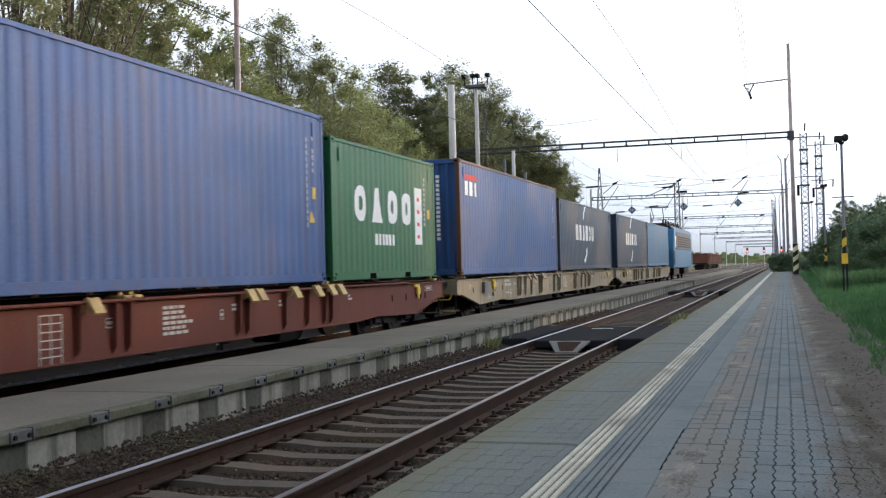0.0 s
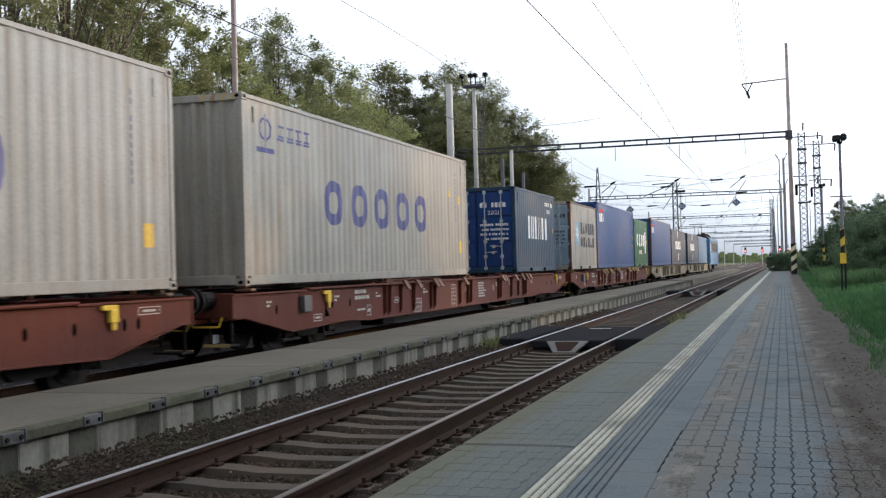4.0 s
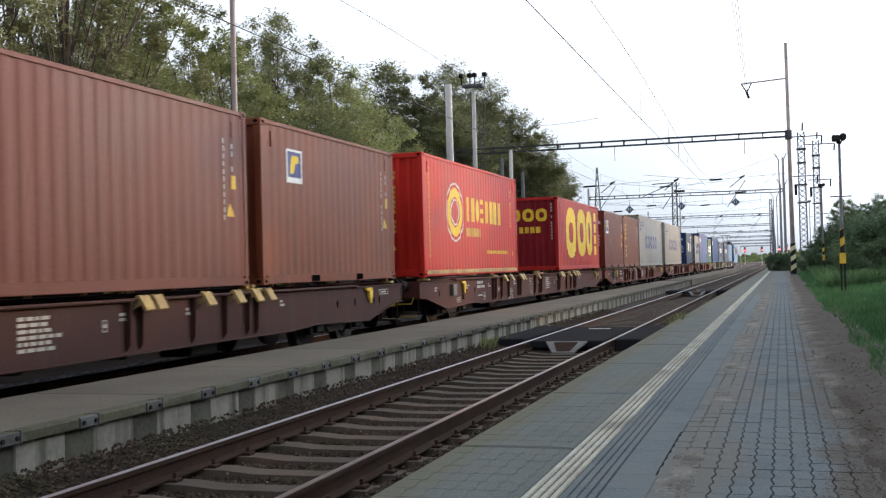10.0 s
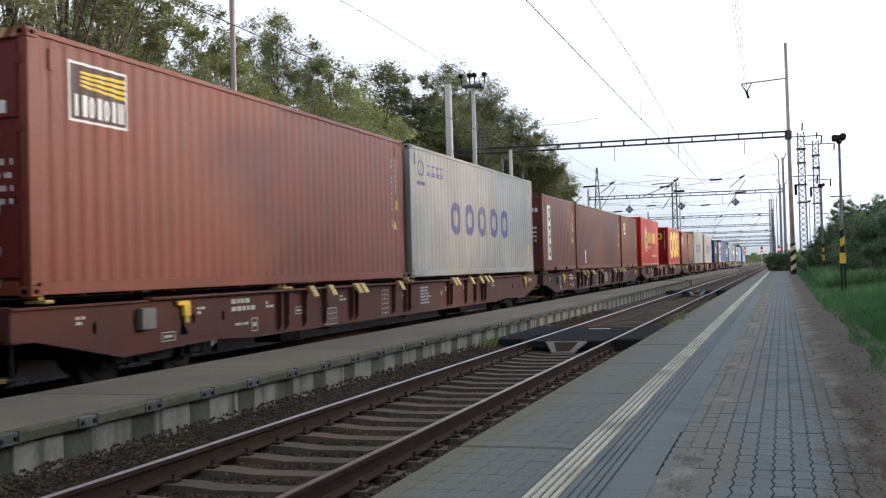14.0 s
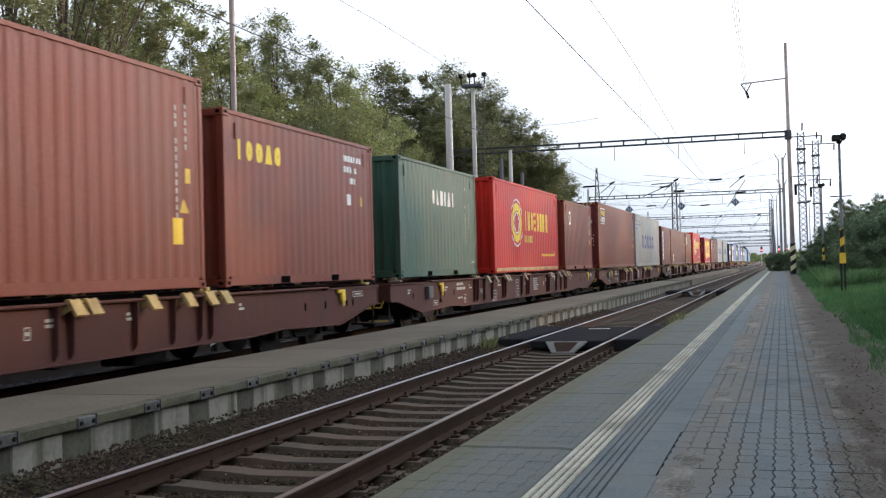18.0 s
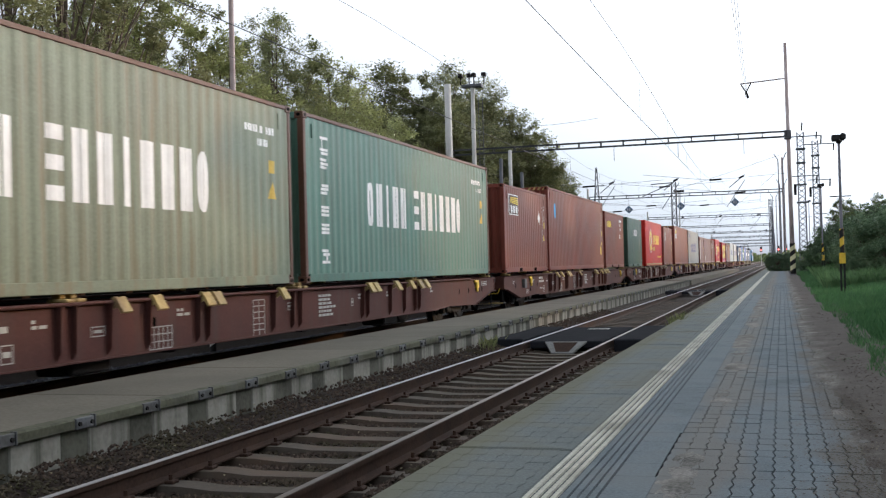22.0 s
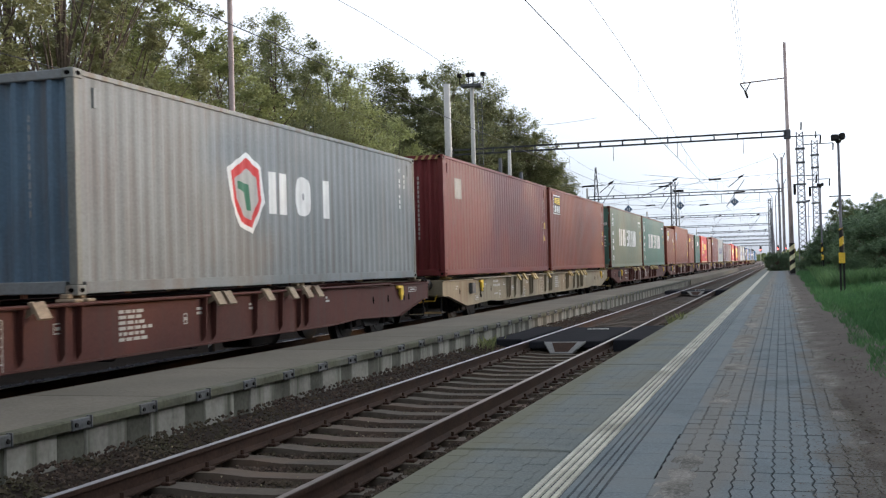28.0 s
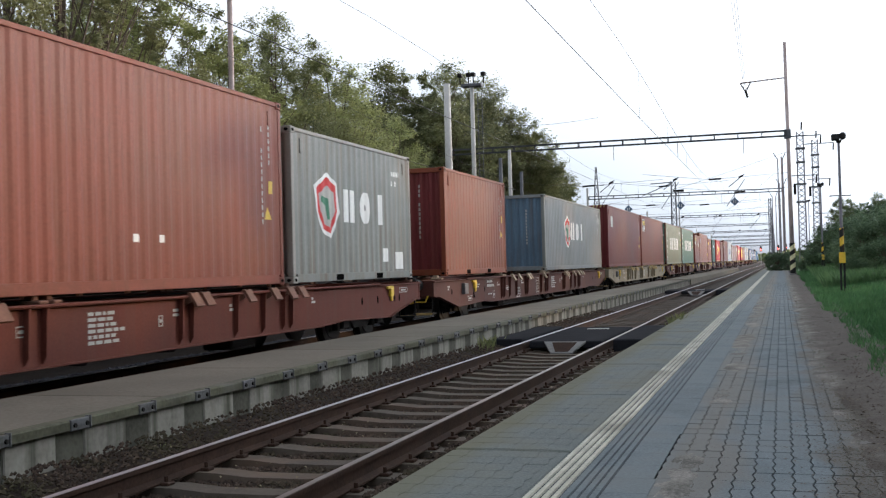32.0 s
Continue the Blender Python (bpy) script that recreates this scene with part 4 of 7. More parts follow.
# masts on the verge side
for x, y, top, w in ((2.14, 118.0, 14.1, 0.68), (3.95, 132.0, 14.6, 0.68)):
    t = thing("lattice_mast", "grey lattice steel line mast with cross arms", "mast", "lattice masts")
    bm = bmesh.new()
    lattice(bm, x, y, -0.5, top, w * 1.1, 0.62, 0.55, 0.85)
    part("tower", bm, M_PALEMAST, t)
    bm = bmesh.new()
    tube(bm, (x - 1.2, y, top - 0.4), (x + 2.0, y, top - 0.4), 0.06, n=5)
    part("cross_arm", bm, M_LATTICE, t)
    bm = bmesh.new()
    tube(bm, (x - 0.9, y, top - 4.4), (x + 1.6, y, top - 4.4), 0.05, n=5)
    part("cross_arm", bm, M_LATTICE, t)
    for dz, w2 in ((1.6, 0.75), (3.0, 0.7), (5.2, 0.8), (7.0, 0.85)):
        bm = bmesh.new()
        soft_box(bm, x - w2 / 2 - 0.1, x + w2 / 2 + 0.1, y - 0.5, y + 0.5, top - dz - 0.14, top - dz, 0.02)
        part("collar", bm, M_LATTICE, t)
    bm = bmesh.new()
    soft_box(bm, x - 0.75, x - 0.5, y - 0.2, y + 0.2, top - 6.3, top - 5.2, 0.04)
    part("switch_box", bm, M_STEEL_DARK, t)
    for dx, z in ((2.0, top - 0.4), (1.5, top - 4.4), (0.2, top + 1.0)):
        bm = bmesh.new()
        tube(bm, (x + dx, y, z), (x + dx - 0.05, y, z - 0.8), 0.08, n=6)
        part("insulator", bm, M_STEEL_DARK, t)
for x, y, top in ((0.2, 152.0, 14.5), (0.35, 172.0, 12.5), (-1.0, 215.0, 13.0)):
    t = thing("pole", "slim grey double pole with forked head beside the tracks", "pole", "slim poles")
    for dx in (-0.3, 0.3):
        bm = bmesh.new()
        tube(bm, (x + dx, y, -0.5), (x + dx, y, top), 0.09, 0.07, 8)
        part("shaft", bm, M_PALEMAST, t)
    bm = bmesh.new()
    tube(bm, (x - 0.3, y, top - 0.2), (x - 0.8, y, top + 0.7), 0.06, n=5)
    tube(bm, (x + 0.3, y, top - 0.2), (x + 0.7, y, top + 0.7), 0.06, n=5)
    part("fork", bm, M_LATTICE, t)

# masts by the trees
t = thing("concrete_pole", "pale concrete line pole in front of the trees", "pole")
bm = bmesh.new()
tube(bm, (-18.3, 62.0, -0.6), (-18.3, 62.0, 12.05), 0.24, 0.19, 12)
smooth(part("shaft", bm, M_POLE_CONC, t))
t = thing("floodlight_mast", "white floodlight mast with four dark lamp heads", "light mast")
FX, FY = -18.1, 66.8
bm = bmesh.new()
tube(bm, (FX, FY, -0.6), (FX, FY, 12.7), 0.17, 0.12, 10)
smooth(part("shaft", bm, M_POLE_CONC, t))
bm = bmesh.new()
for dx in (0.35, 0.62):
    tube(bm, (FX + dx, FY, -0.5), (FX + dx, FY, 12.2), 0.025, n=4)
for k in range(30):
    tube(bm, (FX + 0.35, FY, 0.5 + k * 0.38), (FX + 0.62, FY, 0.5 + k * 0.38), 0.018, n=4)
part("ladder", bm, M_LATTICE, t)
bm = bmesh.new()
soft_box(bm, FX - 0.65, FX + 0.65, FY - 0.3, FY + 0.3, 12.55, 12.75, 0.03)
part("platform", bm, M_LATTICE, t)
for dx in (-0.75, -0.2, 0.1, 0.75):
    bm = bmesh.new()
    soft_box(bm, FX + dx - 0.14, FX + dx + 0.14, FY - 0.2, FY + 0.15, 13.2, 13.45, 0.04)
    tube(bm, (FX + dx, FY, 12.75), (FX + dx, FY, 13.2), 0.04, n=5)
    part("lamp_head", bm, M_STEEL_DARK, t)
for x, y, top, m in ((-16.6, 32.05, 14.0, M_MAST), (-18.0, 76.0, 9.5, M_POLE_CONC), (-18.3, 74.5, 8.8, M_LATTICE), (-19.0, 84.0, 8.6, M_LATTICE)):
    t = thing("mast", "slender line mast standing at the edge of the wood", "mast", "slender masts")
    bm = bmesh.new()
    tube(bm, (x, y, -0.6), (x, y, top), 0.16 if y > 40 else 0.10, 0.12 if y > 40 else 0.085, 10)
    smooth(part("shaft", bm, m, t))
    bm = bmesh.new()
    tube(bm, (x, y, -0.6), (x, y, 0.1), 0.32, 0.28, 8)
    part("footing", bm, M_CONCRETE, t)
t = thing("lattice_mast", "distant lattice line mast behind the train", "mast")
bm = bmesh.new()
lattice(bm, -13.6, 152.0, -0.5, 12.1, 0.75, 0.55, 0.8, 0.8)
part("tower", bm, M_LATTICE, t)
bm = bmesh.new()
tube(bm, (-13.6, 152, 12.0), (-16.6, 152, 11.9), 0.07, n=5)
tube(bm, (-13.6, 152, 12.0), (-17.8, 152, 10.3), 0.06, n=5)
part("arm", bm, M_LATTICE, t)
t = thing("pylon", "distant pointed lattice power pylon", "pylon")
bm = bmesh.new()
lattice(bm, -52.0, 330.0, -0.5, 30.0, 3.4, 0.3, 2.2, 0.5)
part("tower", bm, M_LATTICE, t)
bm = bmesh.new()
for z, w in ((20.5, 3.0), (24.5, 2.2)):
    tube(bm, (-52 - w, 330, z), (-52 + w, 330, z), 0.12, n=5)
part("arms", bm, M_LATTICE, t)
t = thing("light_pole", "distant light pole with two lamp heads", "pole")
bm = bmesh.new()
tube(bm, (-17.0, 200.0, -0.5), (-17.0, 200.0, 13.6), 0.12, 0.1, 8)
part("shaft", bm, M_POLE_CONC, t)
bm = bmesh.new()
soft_box(bm, -17.9, -16.1, 199.8, 200.2, 13.6, 14.0, 0.05)
part("lamp_heads", bm, M_STEEL_DARK, t)

# station name sign
t = thing("station_sign", "blue station name sign with white letters on two posts", "sign")
SX, SY0, SY1, SZ0, SZ1 = -16.4, 22.4, 25.3, 3.28, 3.86
bm = bmesh.new()
soft_box(bm, SX - 0.06, SX, SY0, SY1, SZ0, SZ1, 0.01)
part("board", bm, M_BLUESIGN, t)
bm = bmesh.new()
for a, b, c, d in ((SY0, SY1, SZ1 - 0.03, SZ1), (SY0, SY1, SZ0, SZ0 + 0.03), (SY0, SY0 + 0.05, SZ0, SZ1), (SY1 - 0.05, SY1, SZ0, SZ1)):
    box(bm, SX, SX + 0.006, a, b, c, d)
part("border", bm, M_WHITEPAINT, t)


def lettering(text, size, material, parent, m, label="", width=None):
    """Flat words in the built-in font, as a mesh part; m puts the text's own x along its line."""
    cu = bpy.data.curves.new("text", "FONT")
    cu.body, cu.size, cu.align_x, cu.extrude = text, size, "CENTER", 0.002
    tmp = bpy.data.objects.new("text", cu)
    scene.collection.objects.link(tmp)
    bpy.context.view_layer.update()
    me = bpy.data.meshes.new_from_object(tmp.evaluated_get(bpy.context.evaluated_depsgraph_get()))
    bpy.data.objects.remove(tmp)
    me.materials.clear()
    xs = [v.co.x for v in me.vertices]
    if width:
        k = width / (max(xs) - min(xs))
        for v in me.vertices:
            v.co.x *= k
    return part("lettering", me, material, parent, label, m)


ON_SIDE = Matrix(((0, 0, 1, 0), (1, 0, 0, 0), (0, 1, 0, 0), (0, 0, 0, 1)))      # text on a wall that faces +x
ON_END = Matrix(((1, 0, 0, 0), (0, 0, -1, 0), (0, 1, 0, 0), (0, 0, 0, 1)))      # text on a wall that faces -y
lettering("Říkovice", 0.52, M_WHITEPAINT, t, Matrix.Translation((SX + 0.004, (SY0 + SY1) / 2, SZ0 + 0.12)) @ ON_SIDE, "white station name", 2.3)
for y in (SY0 + 0.25, SY1 - 0.25):
    bm = bmesh.new()
    tube(bm, (SX - 0.09, y, -0.6), (SX - 0.09, y, SZ1), 0.035, n=8)
    part("post", bm, M_GALV, t)


# parked open wagons on the far track
def open_wagon(yc, color):
    t = thing("open_wagon", "rusty brown open freight wagon parked on the far track", "wagon", "parked open wagons")
    m = paint("open_wagon_%d" % int(color[0] * 1000), color, 0.75, (0.09, 0.05, 0.035), 0.8)
    x, L = AX3, 12.9
    z0, z1 = 1.12, 2.68
    for s in (-1, 1):
        bm = bmesh.new()
        box(bm, x + s * 1.36, x + s * 1.40, yc - L / 2, yc + L / 2, z0, z1)
        w = part("side_wall", bm, m, t)
        for k in range(9):
            y = yc - L / 2 + 0.06 + k * (L - 0.12) / 8
            bm = bmesh.new()
            soft_box(bm, x + s * 1.405 - 0.03, x + s * 1.405 + 0.06, y - 0.06, y + 0.06, z0 - 0.1, z1, 0.012)
            part("stanchion", bm, m, w)
        bm = bmesh.new()
        soft_box(bm, x + s * 1.38 - 0.05, x + s * 1.38 + 0.09, yc - L / 2, yc + L / 2, z1 - 0.02, z1 + 0.10, 0.02)
        part("top_rail", bm, m, w)
        for k in (1, 4, 6):
            y = yc - L / 2 + 0.06 + (k + 0.5) * (L - 0.12) / 8
            bm = bmesh.new()
            for q in (-0.55, 0.02):
                soft_box(bm, x + s * 1.40, x + s * 1.43, y + q, y + q + 0.52, z0 + 0.08, z1 - 0.12, 0.01)
            part("door", bm, m, w)
    for s in (-1, 1):
        bm = bmesh.new()
        box(bm, x - 1.36, x + 1.36, yc + s * (L / 2 - 0.02) - 0.03, yc + s * (L / 2 - 0.02) + 0.03, z0, z1 + 0.1)
        part("end_wall", bm, m, t)
    bm = bmesh.new()
    box(bm, x - 1.34, x + 1.34, yc - L / 2, yc + L / 2, 0.95, z0)
    part("floor_frame", bm, M_STEEL_DARK, t)
    for s in (-1, 1):
        bm = bmesh.new()
        for a in (-0.9, 0.9):
            tube(bm, (x - 0.8, yc + s * 4.6 + a, 0.46), (x + 0.8, yc + s * 4.6 + a, 0.46), 0.46, n=18)
            tube(bm, (x - 1.05, yc + s * 4.6 + a, 0.46), (x + 1.05, yc + s * 4.6 + a, 0.46), 0.1, n=8)
        box(bm, x - 1.0, x + 1.0, yc + s * 4.6 - 1.3, yc + s * 4.6 + 1.3, 0.5, 0.7)
        part("bogie", bm, M_STEEL_DARK, t)
    return t


for k, c in enumerate(((0.12, 0.055, 0.035), (0.20, 0.085, 0.05), (0.085, 0.055, 0.045), (0.11, 0.06, 0.045), (0.14, 0.06, 0.04), (0.10, 0.055, 0.04))):
    open_wagon(2.0 + k * 14.1 + 3.4, c)
for k in range(3):
    open_wagon(200.0 + k * 14.1, (0.14, 0.06, 0.04))

# distant signals
M_RED = glow("signal_red", (1.0, 0.06, 0.05), 6.0)
for x, y in ((-3.0, 330.0), (-8.0, 345.0), (-13.0, 350.0), (-1.0, 310.0)):
    t = thing("rail_signal", "distant railway signal showing red", "signal", "red signals")
    bm = bmesh.new()
    tube(bm, (x + 2.2, y, -0.4), (x + 2.2, y, 4.6), 0.09, n=6)
    part("post", bm, M_POLE_CONC, t)
    bm = bmesh.new()
    soft_box(bm, x + 1.9, x + 2.5, y - 0.25, y - 0.05, 3.6, 5.2, 0.05)
    part("head", bm, M_BLACK, t)
    bm = bmesh.new()
    tube(bm, (x + 2.2, y - 0.25, 4.1), (x + 2.2, y - 0.33, 4.1), 0.2, n=12)
    part("red_light", bm, M_RED, t)


# ---- woods ----
def crown_mesh(key, seed, radius, height, clumps, per, leaf, low=0.0, sparse=0.0):
    """Leaf clumps on an uneven crown; returns the mesh and the clump places for the limbs."""
    r = random.Random(seed)
    pts = []
    for _ in range(clumps):
        while True:
            p = Vector((r.uniform(-1, 1), r.uniform(-1, 1), r.uniform(-1, 1)))
            if 0.30 < p.length < 1:
                break
        bulge = 0.72 + 0.55 * (noise.noise(p * 1.7 + Vector((seed, 0, 0))) + 0.35)
        taper = 1.0 - 0.35 * max(0.0, p.z)
        pts.append(Vector((p.x * radius * bulge * taper, p.y * radius * bulge * taper, low + (p.z * 0.5 + 0.5) * height * min(1.08, bulge + 0.12))))
    P, F = [], []
    for c in pts:
        size = r.uniform(0.5, 1.2) * radius * 0.21
        out = Vector((c.x, c.y, (c.z - low - height * 0.35) * 0.8)).normalized()
        sprays = []                      # leafy twigs that fan out from the clump
        for _ in range(6):
            sprays.append((Vector((r.uniform(-1, 1), r.uniform(-1, 1), r.uniform(-0.7, 0.9))) + out * 0.5).normalized() * r.uniform(0.7, 1.5))
        for _ in range(int(per * r.uniform(0.6, 1.3))):
            q = c + r.choice(sprays) * (size * r.random() ** 0.7) + Vector((r.gauss(0, 0.20), r.gauss(0, 0.20), r.gauss(0, 0.16))) * size
            a = Vector((r.uniform(-1, 1), r.uniform(-1, 1), r.uniform(-0.6, 0.6))).normalized() * leaf * r.uniform(0.6, 1.3)
            b = a.orthogonal().normalized() * leaf * r.uniform(0.35, 0.7)
            k = len(P)
            n2 = a.cross(b).normalized() * leaf * 0.2
            P += [q - a, q + b * 0.8 + n2, q + a, q - b * 0.8 + n2]
            F.append((k, k + 1, k + 2, k + 3))
    me = bpy.data.meshes.new(key)
    me.from_pydata(P, [], F)
    return me, pts


def trunk_mesh(key, seed, pts, base, top, r0):
    r = random.Random(seed + 50)
    bm = bmesh.new()
    path = [Vector((0, 0, -0.6))]
    n = 6
    for k in range(1, n + 1):
        path.append(Vector((r.uniform(-0.25, 0.25) * k * 0.4, r.uniform(-0.25, 0.25) * k * 0.4, top * k / n)))
    for k in range(n):
        tube(bm, path[k], path[k + 1], r0 * (1 - 0.8 * k / n), r0 * (1 - 0.8 * (k + 1) / n), 8)
    limbs = bmesh.new()
    for c in pts[::2]:
        k = min(n, max(1, int((c.z * 0.55) / top * n) + 1))
        a = path[k - 1].lerp(path[k], r.random())
        mid = a.lerp(c, 0.5) + Vector((0, 0, 0.3))
        rr = max(0.026, r0 * 0.34 * (1 - a.z / (top * 1.2)))
        tube(limbs, a, mid, rr, rr * 0.6, 5)
        tube(limbs, mid, c, rr * 0.6, 0.012, 4)
    return to_mesh(key, bm), to_mesh(key + "_limbs", limbs)


TREES = []
for k, (rad, hgt, low, cl, per, leaf) in enumerate(((3.6, 11.0, 3.0, 185, 230, 0.088), (4.2, 12.0, 2.6, 230, 260, 0.105), (3.0, 12.5, 3.4, 105, 150, 0.085),
                                                    (4.8, 13.0, 2.2, 260, 280, 0.110), (3.5, 9.4, 1.2, 185, 230, 0.086), (4.4, 12.5, 2.0, 120, 48, 0.34))):
    me, pts = crown_mesh("crown_%d" % k, 11 + k * 7, rad, hgt, cl, per, leaf, low)
    tr, li = trunk_mesh("trunk_%d" % k, k, pts, low, low + hgt * 0.8, 0.24 + 0.03 * k)
    TREES.append((me, tr, li))


def tree(x, y, kind, scale, turn, leaves, label):
    t = thing("tree", label, "tree", "trees of the wood")
    t.matrix_basis = pose(x, y, -0.6, 0, 0, turn) @ Matrix.Diagonal((scale, scale, scale, 1))
    me, tr, li = TREES[kind]
    smooth(part("trunk", tr, M_BARK, t))
    part("branchwork", li, M_BARK, t)
    part("crown", me, leaves, t)
    return t


def bush(x, y, kind, scale, turn, leaves, label, z=0.1):
    t = thing("bush", label, "bush", "bushes by the platform")
    t.matrix_basis = pose(x, y, z, 0, 0, turn) @ Matrix.Diagonal((scale, scale, scale * 0.9, 1))
    me, tr, li = BUSHES[kind]
    part("branchwork", li, M_BARK, t)
    part("crown", me, leaves, t)
    return t


BUSHES = []
for k, (rad, hgt, cl, per, leaf) in enumerate(((1.7, 3.0, 95, 130, 0.075), (1.9, 2.3, 95, 125, 0.07))):
    me, pts = crown_mesh("bush_crown_%d" % k, 71 + k * 5, rad, hgt, cl, per, leaf, 0.0)
    tr, li = trunk_mesh("bush_stems_%d" % k, 20 + k, pts, 0, hgt * 0.6, 0.05)
    BUSHES.append((me, tr, li))

rt = random.Random(21)
L_G = "leafy green deciduous tree with an uneven crown"
L_D = "dark green broad deciduous tree at the wood's edge"
L_Y = "tall thin tree with sparse yellowing leaves"
WOOD = [(-19.5, 15, 2, 1.05), (-23, 20, 2, 1.0), (-21.5, 25, 2, 1.0), (-20.5, 29, 2, 1.0), (-24, 30, 2, 1.0), (-21.5, 33, 2, 0.95), (-23.5, 37, 0, 0.95), (-20.8, 40, 4, 0.98),
        (-24, 43, 2, 0.86), (-22.0, 47, 0, 0.95), (-24.5, 50, 2, 0.9), (-21.5, 53, 4, 1.08), (-23.5, 58, 0, 0.86), (-22.5, 64, 4, 0.95),
        (-35, 101, 3, 1.37), (-30.5, 101, 3, 1.33), (-33, 112, 1, 1.42), (-28, 106, 1, 1.29), (-27, 107, 3, 1.13), (-24, 108, 1, 1.05), (-26, 117, 3, 1.0), (-25, 126, 1, 0.9), (-26.5, 134, 0, 0.85)]
for i, (x, y, k, s) in enumerate(WOOD):
    leaves, lab = (M_LEAF_OLIVE, L_D) if y > 66 else ((M_LEAF_DRY, L_Y) if k == 2 else (M_LEAF, L_G))
    tree(x, y, k, s, rt.uniform(0, 360), leaves, lab)
for i in range(18):
    y = 51.6 + i * 5.2
    tree(-29 - rt.uniform(0, 5), y, rt.choice((0, 1, 4, 3)), rt.uniform(0.7, 0.85), rt.uniform(0, 360), M_LEAF if i % 3 else M_LEAF_OLIVE, L_G)

B_L = "dense dark green bush beside the platform"
for x, y, k, s in ((2.75, 47, 0, 0.46), (4.3, 49, 0, 0.8), (5.2, 55, 0, 1.25), (4.6, 62, 1, 1.35), (7.0, 66, 0, 1.6), (6.0, 74, 0, 1.6), (8.5, 80, 1, 2.2), (5.9, 86, 0, 1.5), (8.0, 94, 0, 2.0),
                   (4.9, 98, 0, 1.5), (8.4, 106, 1, 2.1), (9.5, 108, 0, 2.3), (3.9, 41, 1, 0.5), (12, 116, 0, 2.6), (15, 130, 0, 3.0), (5.6, 110, 0, 0.95), (8.2, 118, 0, 2.0), (2.2, 100, 1, 0.55), (3.4, 108, 1, 0.6), (2.75, 78, 0, 0.8), (3.5, 82, 0, 1.15), (4.4, 89, 0, 1.5), (2.5, 92, 1, 0.9)):
    bush(x, y, k, s, rt.uniform(0, 360), M_BUSH, B_L)
for x, y, s in ((-0.3, 112, 0.6), (0.35, 115, 0.62), (-0.6, 124, 0.6)):
    bush(x, y, 0, s * 1.25, rt.uniform(0, 360), M_BUSH, "dark round shrub at the platform's far end", 0.0)
for x, y, k, s in ((8.6, 150, 0, 0.64), (13, 160, 1, 0.66), (18, 165, 3, 0.8), (9.2, 185, 4, 0.95), (24, 190, 3, 1.0)):
    tree(x, y, k, s, rt.uniform(0, 360), M_LEAF_DARK, "dark green tree behind the platform bushes")
# unseen trees and hedge added beyond the verge as shade; gaps between them let the low sun through to the train
for x, y, s in ((11.0, 13.5, 0.75), (11.0, 19.5, 0.75), (11.5, 38.0, 0.75), (15.0, 44.0, 0.7), (12.5, 53.0, 0.7), (13.0, 60.0, 0.7), (13.5, 67.0, 0.7), (14.0, 75, 0.75), (15.0, 84, 0.75), (16.0, 92, 0.75), (17.0, 101, 0.75)):
    tree(x, y, 5, s, rt.uniform(0, 360), M_LEAF_DARK, "unseen dark green tree added beyond the verge for shade")
# added hedge, out of view: keeps the sun off the wagons and ground
for i in range(12):
    bush(5.7 + 0.3 * (i % 2), -3.0 + i * 2.8, 0, 1.55, rt.uniform(0, 360), M_BUSH, "unseen tall hedge bush added beside the lawn for shade", 0.15)
# more added trees out of view that block the low sun
for x, y, s in ((9.0, -10, 0.6), (8.5, -3, 0.6), (9.5, 4, 0.6), (9.5, 10.5, 0.65)):
    tree(x, y, 5, s, rt.uniform(0, 360), M_LEAF_DARK, "unseen dark green tree added beyond the lawn for shade")
# unseen trees added behind the viewpoint, kept low so skylight reaches the container ends
for i in range(9):
    tree(-22 + i * 5.5, -24 - (i % 3) * 3, 5, 0.55, rt.uniform(0, 360), M_LEAF_DARK, "unseen dark green tree added behind the viewpoint")
for i in range(5):
    tree(-20 - (i % 2) * 4, -8 + i * 4.5, 5, 0.75, rt.uniform(0, 360), M_LEAF, L_G)
# far woods on the horizon
verts, faces = [], []
r = random.Random(5)
for i in range(2600):
    x = r.uniform(-420, 420)
    y = 820 + 500 * r.random() + abs(x) * 0.3
    z = r.random() ** 1.4 * (7 + 4 * noise.noise((x * 0.02, 0, 0)))
    s = r.uniform(1.5, 3.5)
    k = len(verts)
    for dx, dz in ((-1, -0.6), (1, -0.7), (0.6, 0.8), (-0.5, 0.9)):
        verts.append((x + dx * s, y + r.uniform(-1, 1), z + dz * s - 0.3))
    faces.append((k, k + 1, k + 2, k + 3))
me = bpy.data.meshes.new("far_woods")
me.from_pydata(verts, [], faces)
tagged(part("far_woods", me, M_LEAF_DARK), "low dark line of far woods on the horizon", "woods", kind="stuff")
# ---- the train ----
MOVING = []          # (thing, x, y at the start, z)
BASE = 1.19          # height of the container floor castings above the rail
WIDE = 1.219
L20, L30, L40 = 6.058, 9.125, 12.192


def corrugation(L, pitch, edge):
    """Depth from 0 to 1 along a corrugated wall of length L, and its breaks."""
    n = max(1, round((L - 2 * edge) / pitch))
    p = (L - 2 * edge) / n
    keys = ((0.0, 0.0), (0.26, 0.0), (0.5, 1.0), (0.76, 1.0), (1.0, 0.0))

    def depth(u):
        w = u + L / 2 - edge
        if w <= 0 or w >= L - 2 * edge:
            return 0.0
        w = (w / p) % 1.0
        for (a, da), (b, db) in zip(keys, keys[1:]):
            if w <= b:
                return da + (db - da) * (w - a) / (b - a)
        return 0.0
    breaks = [-L / 2]
    for k in range(n):
        breaks += [-L / 2 + edge + (k + a) * p for a, _ in keys[:-1]]
    breaks += [L / 2 - edge, L / 2]
    return depth, breaks


